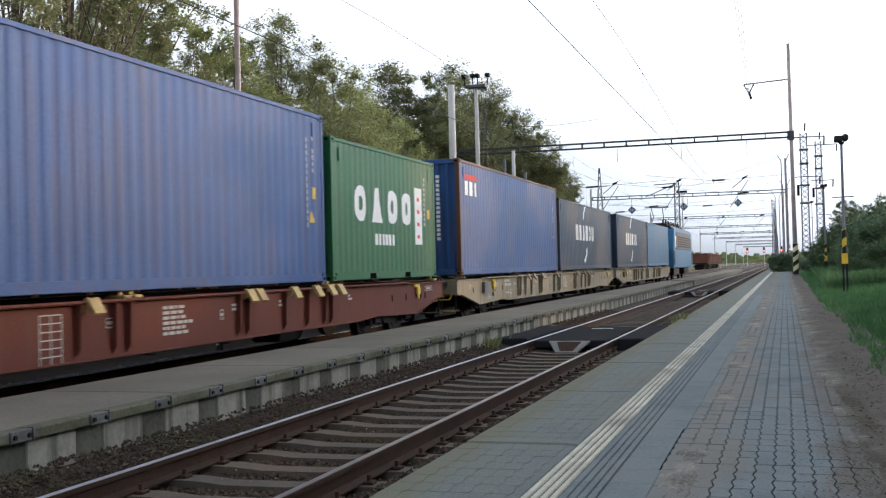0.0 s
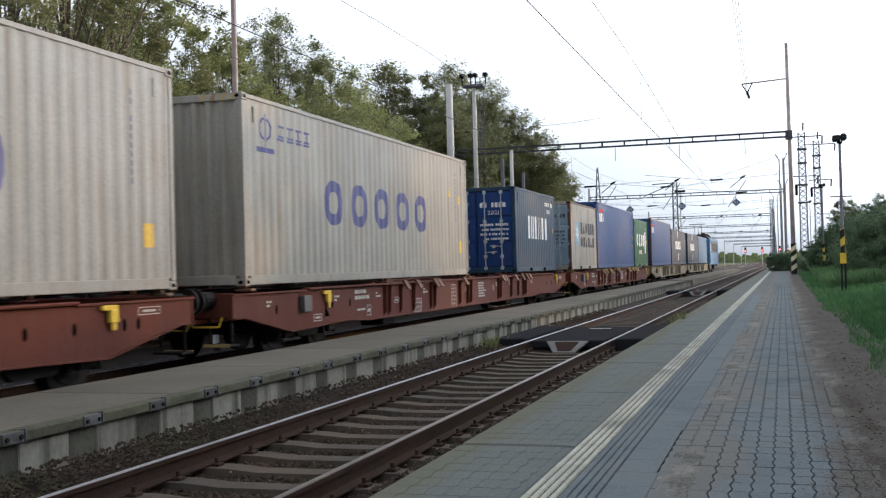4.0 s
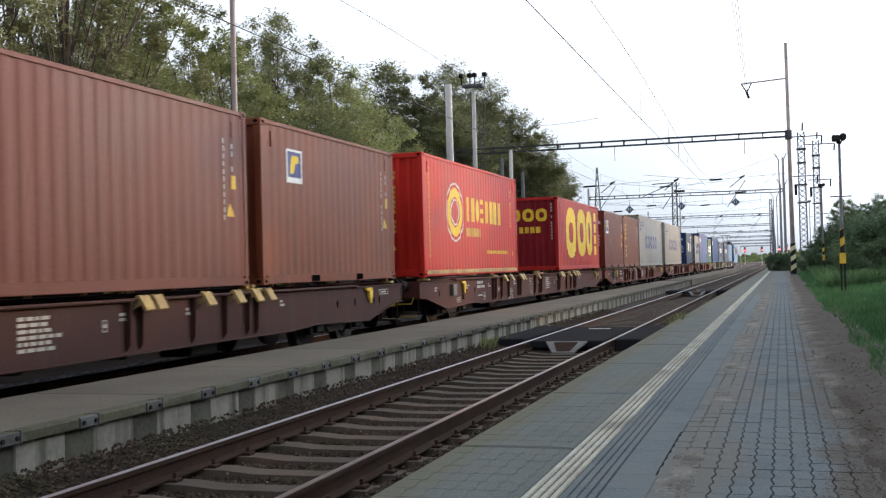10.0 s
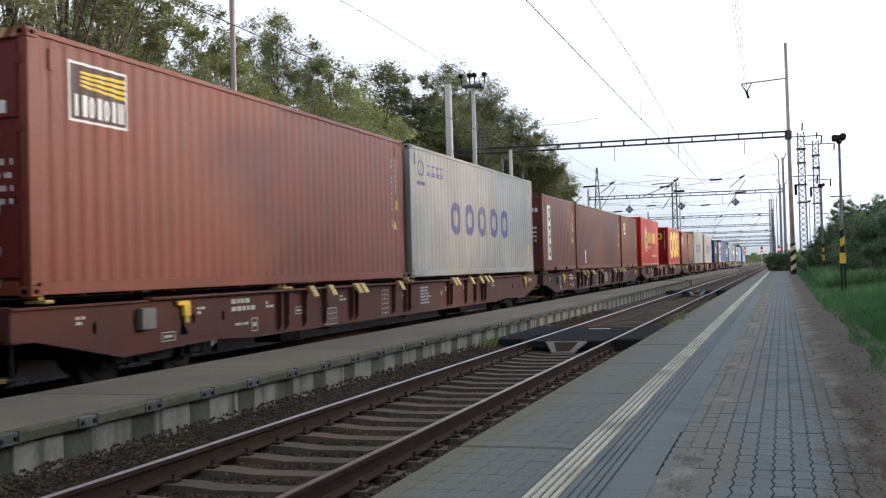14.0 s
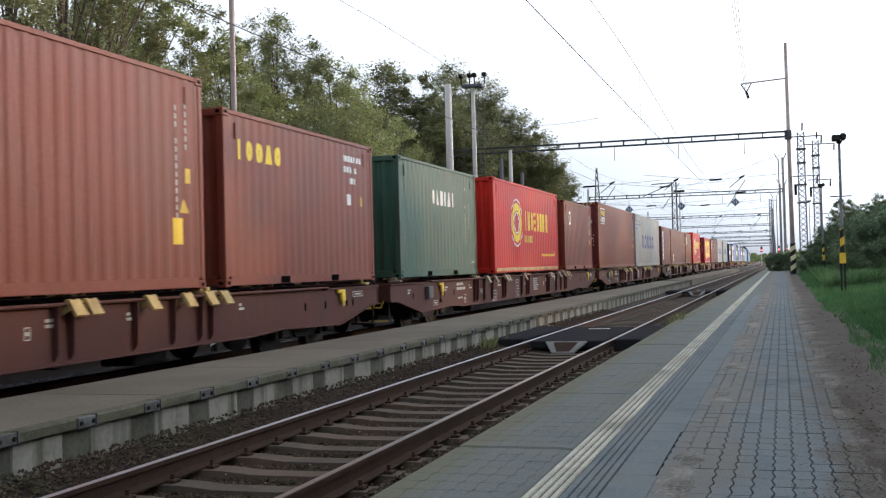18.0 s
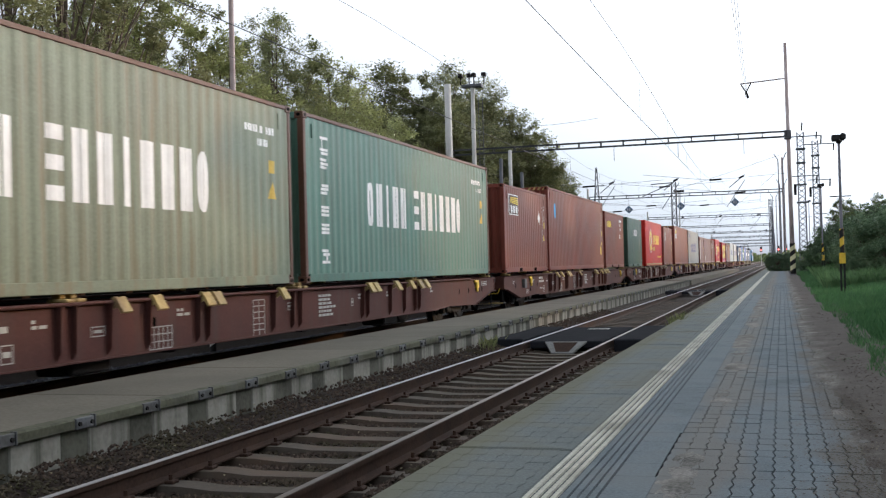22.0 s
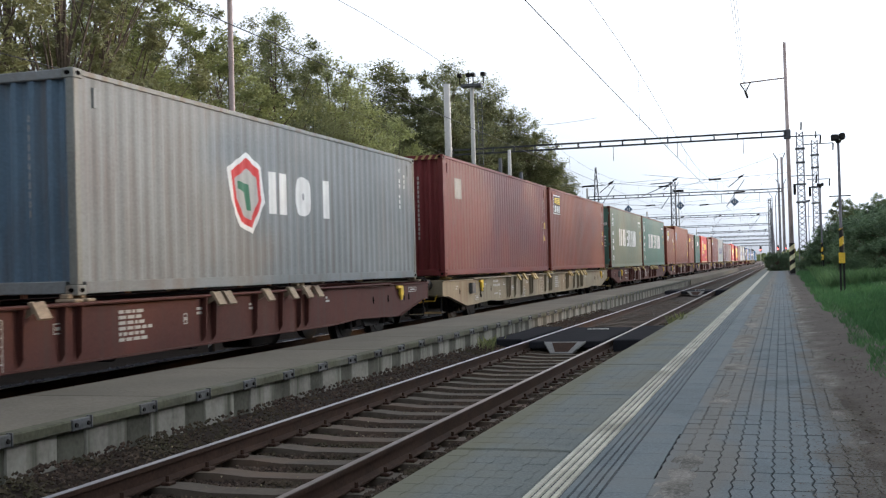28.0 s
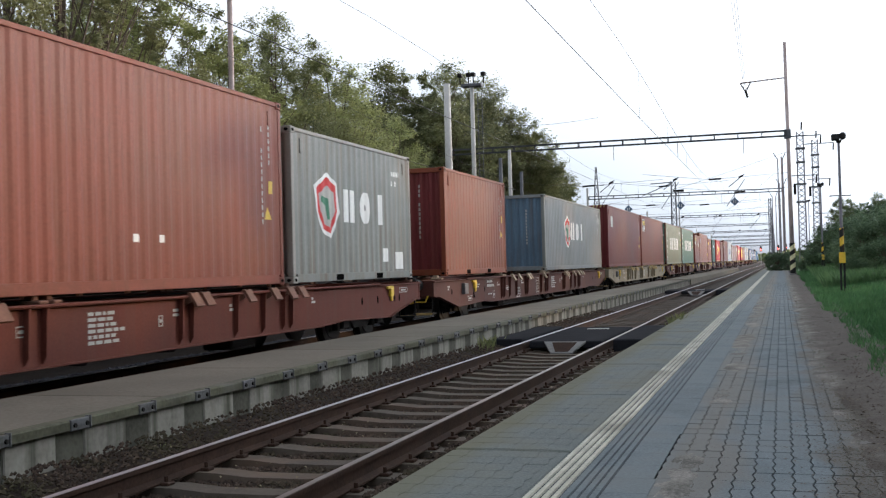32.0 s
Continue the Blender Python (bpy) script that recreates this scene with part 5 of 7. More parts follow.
SIDE_DEEP, END_DEEP, DOORS_Y = 0.0145, 0.058, 0.03


def side_wave(L):
    return corrugation(L, 0.278, 0.16)


def end_wave():
    return corrugation(2 * WIDE, 0.25, 0.13)


def side_panel(bm, L, H):
    f, br = side_wave(L)
    out = [(WIDE - 0.012 - SIDE_DEEP * f(u + 1e-6), u) for u in br if abs(u) <= L / 2 - 0.11]
    lo, hi = -L / 2 + 0.11, L / 2 - 0.11
    out = [(WIDE - 0.012, lo)] + out + [(WIDE - 0.012, hi), (WIDE - 0.075, hi), (WIDE - 0.075, lo)]
    prism(bm, out, "z", 0.155, H - 0.075)


def end_panel(bm, L, H):
    f, br = end_wave()
    out = [(u, -L / 2 + 0.02 + END_DEEP * f(u + 1e-6)) for u in br if abs(u) <= WIDE - 0.11]
    lo, hi = -WIDE + 0.11, WIDE - 0.11
    out = [(lo, -L / 2 + 0.02)] + out + [(hi, -L / 2 + 0.02), (hi, -L / 2 + 0.1), (lo, -L / 2 + 0.1)]
    prism(bm, out, "z", 0.16, H - 0.11)


def corner_posts(bm, L, H, sx, sy):
    soft_box(bm, sx * WIDE - (0.11 if sx > 0 else 0), sx * WIDE + (0.11 if sx < 0 else 0), sy * L / 2 - (0.11 if sy > 0 else 0), sy * L / 2 + (0.11 if sy < 0 else 0), 0.115, H - 0.115, 0.012)


def casting(bm, L, H, sx, sy, top):
    z = H - 0.118 if top else 0.0
    x0 = sx * (WIDE + 0.004) - (0.162 if sx > 0 else 0)
    y0 = sy * (L / 2 + 0.004) - (0.178 if sy > 0 else 0)
    soft_box(bm, x0, x0 + 0.162, y0, y0 + 0.178, z, z + 0.118, 0.012)


def casting_hole(bm, L, H, sx, sy, top, end):
    z = (H - 0.118 if top else 0.0) + 0.06
    turn = [k * math.pi / 4 for k in range(8)]
    if end:
        x, y = sx * (WIDE - 0.08), sy * (L / 2 + 0.0045)
        prism(bm, [(x + 0.04 * math.cos(a), z + 0.028 * math.sin(a)) for a in turn], "y", y - 0.003, y + 0.003)
    else:
        x, y = sx * (WIDE + 0.0045), sy * (L / 2 - 0.085)
        prism(bm, [(y + 0.045 * math.cos(a), z + 0.028 * math.sin(a)) for a in turn], "x", x - 0.003, x + 0.003)


def bottom_rail(bm, L, H, s):
    a, b = (WIDE - 0.05, WIDE) if s > 0 else (-WIDE, -WIDE + 0.05)
    soft_box(bm, a, b, -L / 2 + 0.17, L / 2 - 0.17, 0.018, 0.157, 0.006)


def top_rail(bm, L, H, s):
    a, b = (WIDE - 0.06, WIDE) if s > 0 else (-WIDE, -WIDE + 0.06)
    soft_box(bm, a, b, -L / 2 + 0.17, L / 2 - 0.17, H - 0.078, H - 0.012, 0.008)


def pocket(bm, y):
    box(bm, WIDE - 0.001, WIDE + 0.004, y - 0.17, y + 0.17, 0.03, 0.135)


def roof(bm, L, H):
    n = int(L / 0.21)
    for k in range(n):
        y = -L / 2 + 0.1 + k * (L - 0.2) / n
        box(bm, -WIDE + 0.06, WIDE - 0.06, y, y + (L - 0.2) / n * 0.62, H - 0.045, H - 0.014)
    box(bm, -WIDE + 0.06, WIDE - 0.06, -L / 2 + 0.05, L / 2 - 0.05, H - 0.07, H - 0.032)


def header_rail(bm, L, H, s):
    y = s * L / 2
    a, b = (y - 0.08, y) if s > 0 else (y, y + 0.08)
    soft_box(bm, -WIDE + 0.16, WIDE - 0.16, a, b, H - 0.118, H - 0.008, 0.01)
    

def sill_rail(bm, L, H, s):
    y = s * L / 2
    a, b = (y - 0.08, y) if s > 0 else (y, y + 0.08)
    soft_box(bm, -WIDE + 0.16, WIDE - 0.16, a, b, 0.02, 0.165, 0.01)


def door_leaf(bm, L, H, s):
    x0, x1 = (-WIDE + 0.115, -0.012) if s < 0 else (0.012, WIDE - 0.115)
    y = -L / 2 + DOORS_Y
    box(bm, x0, x1, y + 0.02, y + 0.05, 0.168, H - 0.122)


def door_panel(bm, L, H, s, k):
    x0, x1 = (-WIDE + 0.115, -0.012) if s < 0 else (0.012, WIDE - 0.115)
    y = -L / 2 + DOORS_Y
    zs = [0.168, 0.168 + (H - 0.29) * 0.33, 0.168 + (H - 0.29) * 0.66, H - 0.122]
    soft_box(bm, x0 + 0.02, x1 - 0.02, y - 0.006, y + 0.022, zs[k] + 0.035, zs[k + 1] - 0.035, 0.015)


def lock_rod(bm, L, H, x):
    y = -L / 2 + DOORS_Y - 0.035
    tube(bm, (x, y, 0.1), (x, y, H - 0.1), 0.019, n=8)
    for z in (0.15, 0.5, 0.95, H * 0.6, H - 0.5, H - 0.16):
        soft_box(bm, x - 0.05, x + 0.05, y - 0.02, y + 0.045, z - 0.05, z + 0.05, 0.01)


def lock_handle(bm, L, H, x, d, z):
    y = -L / 2 + DOORS_Y - 0.055
    tube(bm, (x, y, z), (x + d * 0.36, y, z + 0.02), 0.014, n=6)
    soft_box(bm, x + d * 0.25 - 0.04, x + d * 0.25 + 0.04, y - 0.015, y + 0.06, z - 0.05, z + 0.04, 0.008)


def hinge(bm, L, H, s, k):
    z = 0.35 + k * (H - 0.7) / 3
    x = s * (WIDE - 0.09)
    soft_box(bm, x - 0.05, x + 0.03, -L / 2 - 0.012, -L / 2 + 0.03, z - 0.05, z + 0.05, 0.006)


def vent(bm, L, H, e):
    y = e * (L / 2 - 0.42)
    soft_box(bm, WIDE - 0.03, WIDE - 0.002, y - 0.035, y + 0.035, H - 0.42, H - 0.18, 0.006)


def hazard(bm, L, H, k):
    x = -WIDE + 0.2 + k * 0.17
    y = -L / 2
    prism(bm, [(x, H - 0.112), (x + 0.07, H - 0.112), (x + 0.13, H - 0.014), (x + 0.06, H - 0.014)], "y", y - 0.004, y + 0.01)


# painted marks that follow the corrugation
def spans(polys, u):
    """Even-odd spans in v of a set of polygons at u."""
    hits = []
    for poly in polys:
        for (a, b), (c, d) in zip(poly, poly[1:] + poly[:1]):
            if (a <= u < c) or (c <= u < a):
                hits.append(b + (d - b) * (u - a) / (c - a))
    hits.sort()
    return list(zip(hits[::2], hits[1::2]))


def decal(bm, polys, breaks, point, step=0.045):
    us = [u for p in polys for u, _ in p]
    lo, hi = min(us), max(us)
    cuts = {lo, hi} | {b for b in breaks if lo < b < hi} | {u for u in us}
    n = max(1, int((hi - lo) / step))
    cuts |= {lo + (hi - lo) * k / n for k in range(n)}
    cuts = sorted(cuts)
    for a, b in zip(cuts, cuts[1:]):
        if b - a < 1e-5:
            continue
        e = (b - a) * 0.02
        sa, sb, sm = spans(polys, a + e), spans(polys, b - e), spans(polys, (a + b) / 2)
        if not (len(sa) == len(sb) == len(sm)):
            sa = sb = sm
        for (p, q), (r, s) in zip(sa, sb):
            bm.faces.new([bm.verts.new(v) for v in (point(a, p), point(b, r), point(b, s), point(a, q))])


def ring(cu, cv, w, h, t, n=16, power=2.6):
    def loop(a, b):
        pts = []
        for k in range(n):
            an = 2 * math.pi * (k + 0.5) / n
            c, s = math.cos(an), math.sin(an)
            pts.append((cu + a * math.copysign(abs(c) ** (2 / power), c), cv + b * math.copysign(abs(s) ** (2 / power), s)))
        return pts
    return [loop(w / 2, h / 2), loop(w / 2 - t, h / 2 - t)]


def rect(u0, u1, v0, v1):
    return [(u0, v0), (u1, v0), (u1, v1), (u0, v1)]


def disc(cu, cv, r, n=20, ry=None):
    return [(cu + r * math.cos(2 * math.pi * (k + 0.5) / n), cv + (ry or r) * math.sin(2 * math.pi * (k + 0.5) / n)) for k in range(n)]


def word(u0, u1, v, h, pattern, t=0.12):
    """A row of plain shapes: o rings, b blocks, n pairs of bars, i bars, e stacked bars, a wedges."""
    n = len(pattern)
    adv = (u1 - u0) / n
    out = []
    for k, c in enumerate(pattern):
        a, b = u0 + k * adv + adv * 0.17, u0 + (k + 1) * adv - adv * 0.17
        m = (a + b) / 2
        if c == "o":
            out += ring(m, v + h / 2, b - a, h, t)
        elif c == "b":
            out.append(rect(a, b, v, v + h))
        elif c == "n":
            out += [rect(a, a + t, v, v + h), rect(b - t, b, v, v + h)]
        elif c == "i":
            out.append(rect(m - t / 2, m + t / 2, v, v + h))
        elif c == "e":
            out += [rect(a, b, v + q * h, v + q * h + h * 0.2) for q in (0, 0.4, 0.8)]
        elif c == "a":
            out.append([(a, v), (b, v), (m + t * 0.4, v + h), (m - t * 0.4, v + h)])
    return out


def code_bars(seed, u, v0, v1, w=0.04, fill=0.85):
    """A column of small unreadable characters."""
    r = random.Random(seed)
    out, v = [], v1
    while v > v0:
        h = 0.075
        if r.random() < fill:
            out.append(rect(u, u + w, v - h, v))
        v -= h + 0.035
    return out


def code_row(seed, u0, u1, v, h, fill=0.85):
    r = random.Random(seed)
    out, u = [], u0
    while u < u1 - 0.01:
        w = h * r.uniform(0.45, 0.75)
        if r.random() < fill:
            out.append(rect(u, min(u + w, u1), v, v + h))
        u += w + h * 0.25
    return out


M_NAVY = surface("navy_mark", (0.07, 0.075, 0.20), 0.6, vary=0.15, scale=2, bump=0.05, dirt=(0.3, 0.3, 0.36), dirt_amount=0.25, streak=True)
M_MARKYELLOW = surface("yellow_mark", (0.80, 0.55, 0.05), 0.55, vary=0.08, scale=2, bump=0.05)
M_MARKRED = surface("red_mark", (0.55, 0.03, 0.03), 0.6, vary=0.1, bump=0.05)
M_MARKGREEN = surface("green_mark", (0.03, 0.16, 0.09), 0.6, vary=0.1, bump=0.05)
M_MARKBLUE = surface("blue_mark", (0.08, 0.34, 0.62), 0.6, vary=0.1, bump=0.05)
M_MARKDARK = surface("dark_mark", (0.05, 0.045, 0.05), 0.6, vary=0.1, bump=0.05)
M_MARKFADED = surface("faded_white_mark", (0.42, 0.41, 0.38), 0.7, vary=0.1, bump=0.05)
M_MARKPALEBLUE = surface("pale_blue_mark", (0.28, 0.42, 0.50), 0.7, vary=0.15, bump=0.05)
M_MARKBROWN = surface("brown_mark", (0.085, 0.050, 0.042), 0.6, vary=0.12, bump=0.05)
MARKS = {"paleblue": M_MARKPALEBLUE, "brown": M_MARKBROWN, "white": M_WHITEPAINT, "navy": M_NAVY, "yellow": M_MARKYELLOW, "red": M_MARKRED, "green": M_MARKGREEN, "blue": M_MARKBLUE, "dark": M_MARKDARK,
         "pale": M_MARKFADED, "ochre": surface("sticker_yellow", (0.60, 0.40, 0.07), 0.6, vary=0.15, scale=4, bump=0.05)}

PAINTS = {
    "blue": ((0.0330, 0.0836, 0.2255), 0.28), "slate": ((0.0286, 0.0506, 0.0814), 0.2), "steelblue": ((0.0627, 0.1529, 0.2530), 0.2), "green": ((0.0165, 0.1100, 0.0407), 0.15),
    "cream": ((0.386, 0.365, 0.317), 0.5), "greywhite": ((0.298, 0.302, 0.290), 0.3), "navy": ((0.0165, 0.050, 0.088), 0.25), "palegrey": ((0.344, 0.372, 0.392), 0.2), "beige": ((0.311, 0.298, 0.265), 0.25),
    "orangebrown": ((0.2035, 0.0616, 0.0308), 0.35), "redbrown": ((0.1815, 0.0462, 0.0319), 0.3), "red": ((0.40, 0.020, 0.016), 0.12), "brightred": ((0.52, 0.024, 0.016), 0.12),
    "brown": ((0.1430, 0.0462, 0.0363), 0.35), "maroon": ((0.1375, 0.0286, 0.0297), 0.25), "darkrust": ((0.115, 0.058, 0.040), 0.4), "shadedred": ((0.20, 0.011, 0.018), 0.15), "mistgrey": ((0.195, 0.212, 0.215), 0.3), "teal": ((0.098, 0.198, 0.158), 0.3), "palegreen": ((0.190, 0.222, 0.160), 0.4),
    "forest": ((0.042, 0.100, 0.074), 0.25), "greyblue": ((0.105, 0.165, 0.222), 0.3), "greyolive": ((0.215, 0.226, 0.208), 0.35), "rust": ((0.1925, 0.0517, 0.0341), 0.3),
    # first colour here: rust paint with the sun's orange mixed in
    "sunlitrust": ((0.200, 0.054, 0.028), 0.35), "royal": ((0.010, 0.042, 0.150), 0.15), "doorblue": ((0.255, 0.350, 0.430), 0.3)}


STAINS = {"cream": ((0.26, 0.17, 0.10), 0.8), "palegreen": ((0.20, 0.155, 0.09), 0.7), "greyolive": ((0.17, 0.115, 0.075), 0.7), "beige": ((0.24, 0.185, 0.13), 0.6),
          "greywhite": ((0.25, 0.20, 0.15), 0.5), "greyblue": ((0.13, 0.12, 0.11), 0.6)}


def coat(color):
    c, wear = PAINTS[color]
    if color in STAINS:
        return paint(color, c, STAINS[color][1], STAINS[color][0])
    return paint(color, c, wear)


def pieces(polys):
    """Split painted shapes into those that touch; many tiny ones stay together."""
    def frame_of(p):
        return min(u for u, _ in p), max(u for u, _ in p), min(v for _, v in p), max(v for _, v in p)
    groups = []
    for p in polys:
        b = frame_of(p)
        hit = [g for g in groups if any(b[0] <= q[1] + 0.002 and q[0] <= b[1] + 0.002 and b[2] <= q[3] + 0.002 and q[2] <= b[3] + 0.002 for q in g[1])]
        new_group = ([p], [b])
        for g in hit:
            new_group[0].extend(g[0])
            new_group[1].extend(g[1])
            groups.remove(g)
        groups.append(new_group)
    if len(groups) > 9:
        return [(True, polys)]
    return [(False, g[0]) for g in groups]


def container(spec):
    name, start, L, H, color, label = spec["name"], spec["at"], spec["L"], spec["H"], spec["paint"], spec["label"]
    t = thing(name, label, spec.get("category", "container"), "containers on the train")
    m = coat(color)
    frame_m = coat(spec.get("frame", color))
    k = (L, H)
    for s in (1, -1):
        part("side_panel", shared(("side",) + k, lambda bm: side_panel(bm, L, H)), m, t, at=pose(0, 0, 0) if s > 0 else pose(0, 0, 0, 0, 0, 180))
        part("bottom_rail", shared(("brail", s) + k, lambda bm: bottom_rail(bm, L, H, s)), m, t)
        part("top_rail", shared(("trail", s) + k, lambda bm: top_rail(bm, L, H, s)), frame_m, t)
        part("header", shared(("head", s) + k, lambda bm: header_rail(bm, L, H, s)), m, t)
        part("sill", shared(("sill", s) + k, lambda bm: sill_rail(bm, L, H, s)), m, t)
    part("roof", shared(("roof",) + k, lambda bm: roof(bm, L, H)), m, t)
    for sx in (1, -1):
        for sy in (1, -1):
            part("corner_post", shared(("post", sx, sy) + k, lambda bm: corner_posts(bm, L, H, sx, sy)), frame_m, t)
            for top in (0, 1):
                cc = part("corner_casting", shared(("cast", sx, sy, top) + k, lambda bm: casting(bm, L, H, sx, sy, top)), frame_m, t)
                if sx > 0:
                    for end in ((0, 1) if sy < 0 else (0,)):
                        part("hole", shared(("hole", sx, sy, top, end) + k, lambda bm: casting_hole(bm, L, H, sx, sy, top, end)), M_VOID, cc)
    part("end_wall", shared(("end",) + k, lambda bm: end_panel(bm, L, H)), m, t, at=pose(0, 0, 0, 0, 0, 180))
    if spec["end"] == "doors":
        dm = coat(spec.get("door_paint", color))
        for s in (-1, 1):
            d = part("door", shared(("door", s) + k, lambda bm: door_leaf(bm, L, H, s)), dm, t)
            for q in range(4):
                part("hinge", shared(("hinge", s, q) + k, lambda bm: hinge(bm, L, H, s, q)), dm, d)
            for q in range(3):
                part("door_panel", shared(("dpanel", s, q) + k, lambda bm: door_panel(bm, L, H, s, q)), dm, d)
            for x in (0.27, 0.78):
                part("lock_rod", shared(("rod", s, x) + k, lambda bm: lock_rod(bm, L, H, s * x)), M_GALV, d, "galvanised lock rod")
                part("handle", shared(("handle", s, x) + k, lambda bm: lock_handle(bm, L, H, s * x, s if x < 0.5 else -s, 0.62 if x < 0.5 else 0.8)), M_GALV, d)
    else:
        part("end_wall", shared(("end",) + k, lambda bm: end_panel(bm, L, H)), coat(spec.get("end_tone", color)), t)
    for e in (-1, 1):
        part("vent", shared(("vent", e) + k, lambda bm: vent(bm, L, H, e)), m, t)
    if H > 2.85 and spec.get("paint") not in ("teal", "palegreen", "blue"):
        for q in (0, 1, 2, 3, 9, 10, 11, 12):
            part("hazard_stripe", shared(("hazard", q) + k, lambda bm: hazard(bm, L, H, q)), M_OCHRE, t)
    if L < 7:
        for y in (-1.03, 1.03):
            part("fork_pocket", shared(("pocket", y), lambda bm: pocket(bm, y)), M_VOID, t, "black plate standing in for a shaded fork-lift pocket")
    f, br = side_wave(L)

    def on_side(u, v):
        return (WIDE - 0.012 - SIDE_DEEP * f(u) + 0.004, u, v)
    g, gb = end_wave()

    def on_end(u, v):
        if spec["end"] == "doors":
            return (u, -L / 2 + DOORS_Y - 0.011, v)
        return (u, -L / 2 + 0.02 + END_DEEP * g(u) - 0.004, v)
    for key, polys, lab in spec["marks"]:
        for many, group in pieces(polys):
            bm = bmesh.new()
            decal(bm, [[(u - L / 2, v) for u, v in p] for p in group], br, on_side)
            tagged(part("small_print" if many else "marking", bm, MARKS[key], t, lab), kind="stuff" if many else "")
    for key, polys, lab in spec.get("end_marks", ()):
        for many, group in pieces(polys):
            bm = bmesh.new()
            decal(bm, group, gb if spec["end"] != "doors" else [], on_end)
            tagged(part("small_print" if many else "end_marking", bm, MARKS[key], t, lab), kind="stuff" if many else "")
    for text, u, v, size in spec.get("end_text", ()):
        lettering(text, size, M_WHITEPAINT if color != "cream" else M_MARKDARK, t, Matrix.Translation((u, -L / 2 + DOORS_Y - 0.012, v)) @ ON_END, "size code")
    for extra in spec.get("extra", ()):
        extra(t, L, H)
    MOVING.append((t, AX2, start + L / 2, BASE))
    return t


def yellow_skid(t, L, H):
    bm = bmesh.new()
    n = 3
    for k in range(n):
        soft_box(bm, WIDE - 0.01, WIDE + 0.012, -L / 2 + 0.2 + k * (L - 0.4) / n, -L / 2 + 0.17 + (k + 1) * (L - 0.4) / n, 0.06, 0.15, 0.006)
    part("yellow_pipe", bm, M_OCHRE, t, "yellow pipe stowed along the bottom rail")


def end_ladder(t, L, H):
    bm = bmesh.new()
    for z in np.arange(0.55, H - 0.2, 0.33):
        tube(bm, (-0.72, -L / 2 - 0.02, z), (-0.42, -L / 2 - 0.02, z), 0.012, n=5)
    part("ladder", bm, PAINTED_RED, t, "red rungs welded to the end wall")


PAINTED_RED = coat("red")


def usual(seed, L, H, color="pale", sticker=True):
    """Columns of small codes near the far post, and handling stickers."""
    out = [(color, code_bars(seed, L - 0.72, 0.95, H - 0.45, 0.036) + code_bars(seed + 1, L - 0.46, 1.75, H - 0.4, 0.036), "small painted codes")]
    if sticker:
        out.append(("ochre", [rect(L - 0.47, L - 0.33, 1.42, 1.62), [(L - 0.62, 1.02), (L - 0.4, 1.02), (L - 0.51, 1.22)]], "yellow handling stickers"))
    return out


def beacon(u0, u1, v0, v1):
    w, h = u1 - u0, v1 - v0
    stripes = [[(u0 + w * 0.2, v0 + h * (0.60 + 0.07 * k)), (u1 - 0.03, v0 + h * (0.52 + 0.10 * k)), (u1 - 0.03, v0 + h * (0.58 + 0.10 * k)), (u0 + w * 0.2, v0 + h * (0.64 + 0.07 * k))] for k in range(4)]
    return [("white", [rect(u0, u1, v0, v1), rect(u0 + 0.03, u1 - 0.03, v0 + 0.03, v1 - 0.03)], "pale emblem border"),
            ("brown", [rect(u0 + 0.035, u1 - 0.035, v0 + 0.035, v1 - 0.035)], "brown emblem panel")], stripes


def emblem_panel(u0, u1, v0, v1):
    base, stripes = beacon(u0, u1, v0, v1)
    w, h = u1 - u0, v1 - v0
    fg = word(u0 + w * 0.08, u1 - 0.05, v0 + h * 0.10, h * 0.36, "ibobobn", 0.055)
    # cut the bright pieces out of the dark panel so that no two faces share a plane
    base[1] = ("brown", base[1][1] + stripes + fg, base[1][2])
    return base + [("yellow", stripes, "yellow emblem rays"), ("white", fg, "white blocks")]


def shield(u, v, w, h):
    red = [(u - w / 2, v + h * 0.28), (u, v + h / 2), (u + w * 0.42, v + h * 0.35), (u + w / 2, v - h * 0.1), (u + w * 0.15, v - h / 2), (u - w * 0.2, v - h * 0.42), (u - w * 0.42, v - h * 0.1)]
    inner = [(u + (a - u) * 0.74, v + (b - v) * 0.74 - 0.02) for a, b in red]
    grn = [(u - w * 0.28, v + h * 0.16), (u + w * 0.05, v + h * 0.12), (u + w * 0.12, v - h * 0.25), (u + w * 0.0, v - h * 0.25), (u - w * 0.08, v + h * 0.0), (u - w * 0.28, v + h * 0.05)]
    rim = [(u + (a - u) * 1.2, v + (b - v) * 1.16) for a, b in red]
    return [("white", [rim, red], "white shield rim"), ("red", [red, inner], "red shield"), ("pale", [inner, grn], "pale shield field"), ("green", [grn], "green shape")]


def star(u, v, r, n=7):
    return [(u + (r if k % 2 == 0 else r * 0.42) * math.sin(math.pi * k / n), v + (r if k % 2 == 0 else r * 0.42) * math.cos(math.pi * k / n)) for k in range(2 * n)]


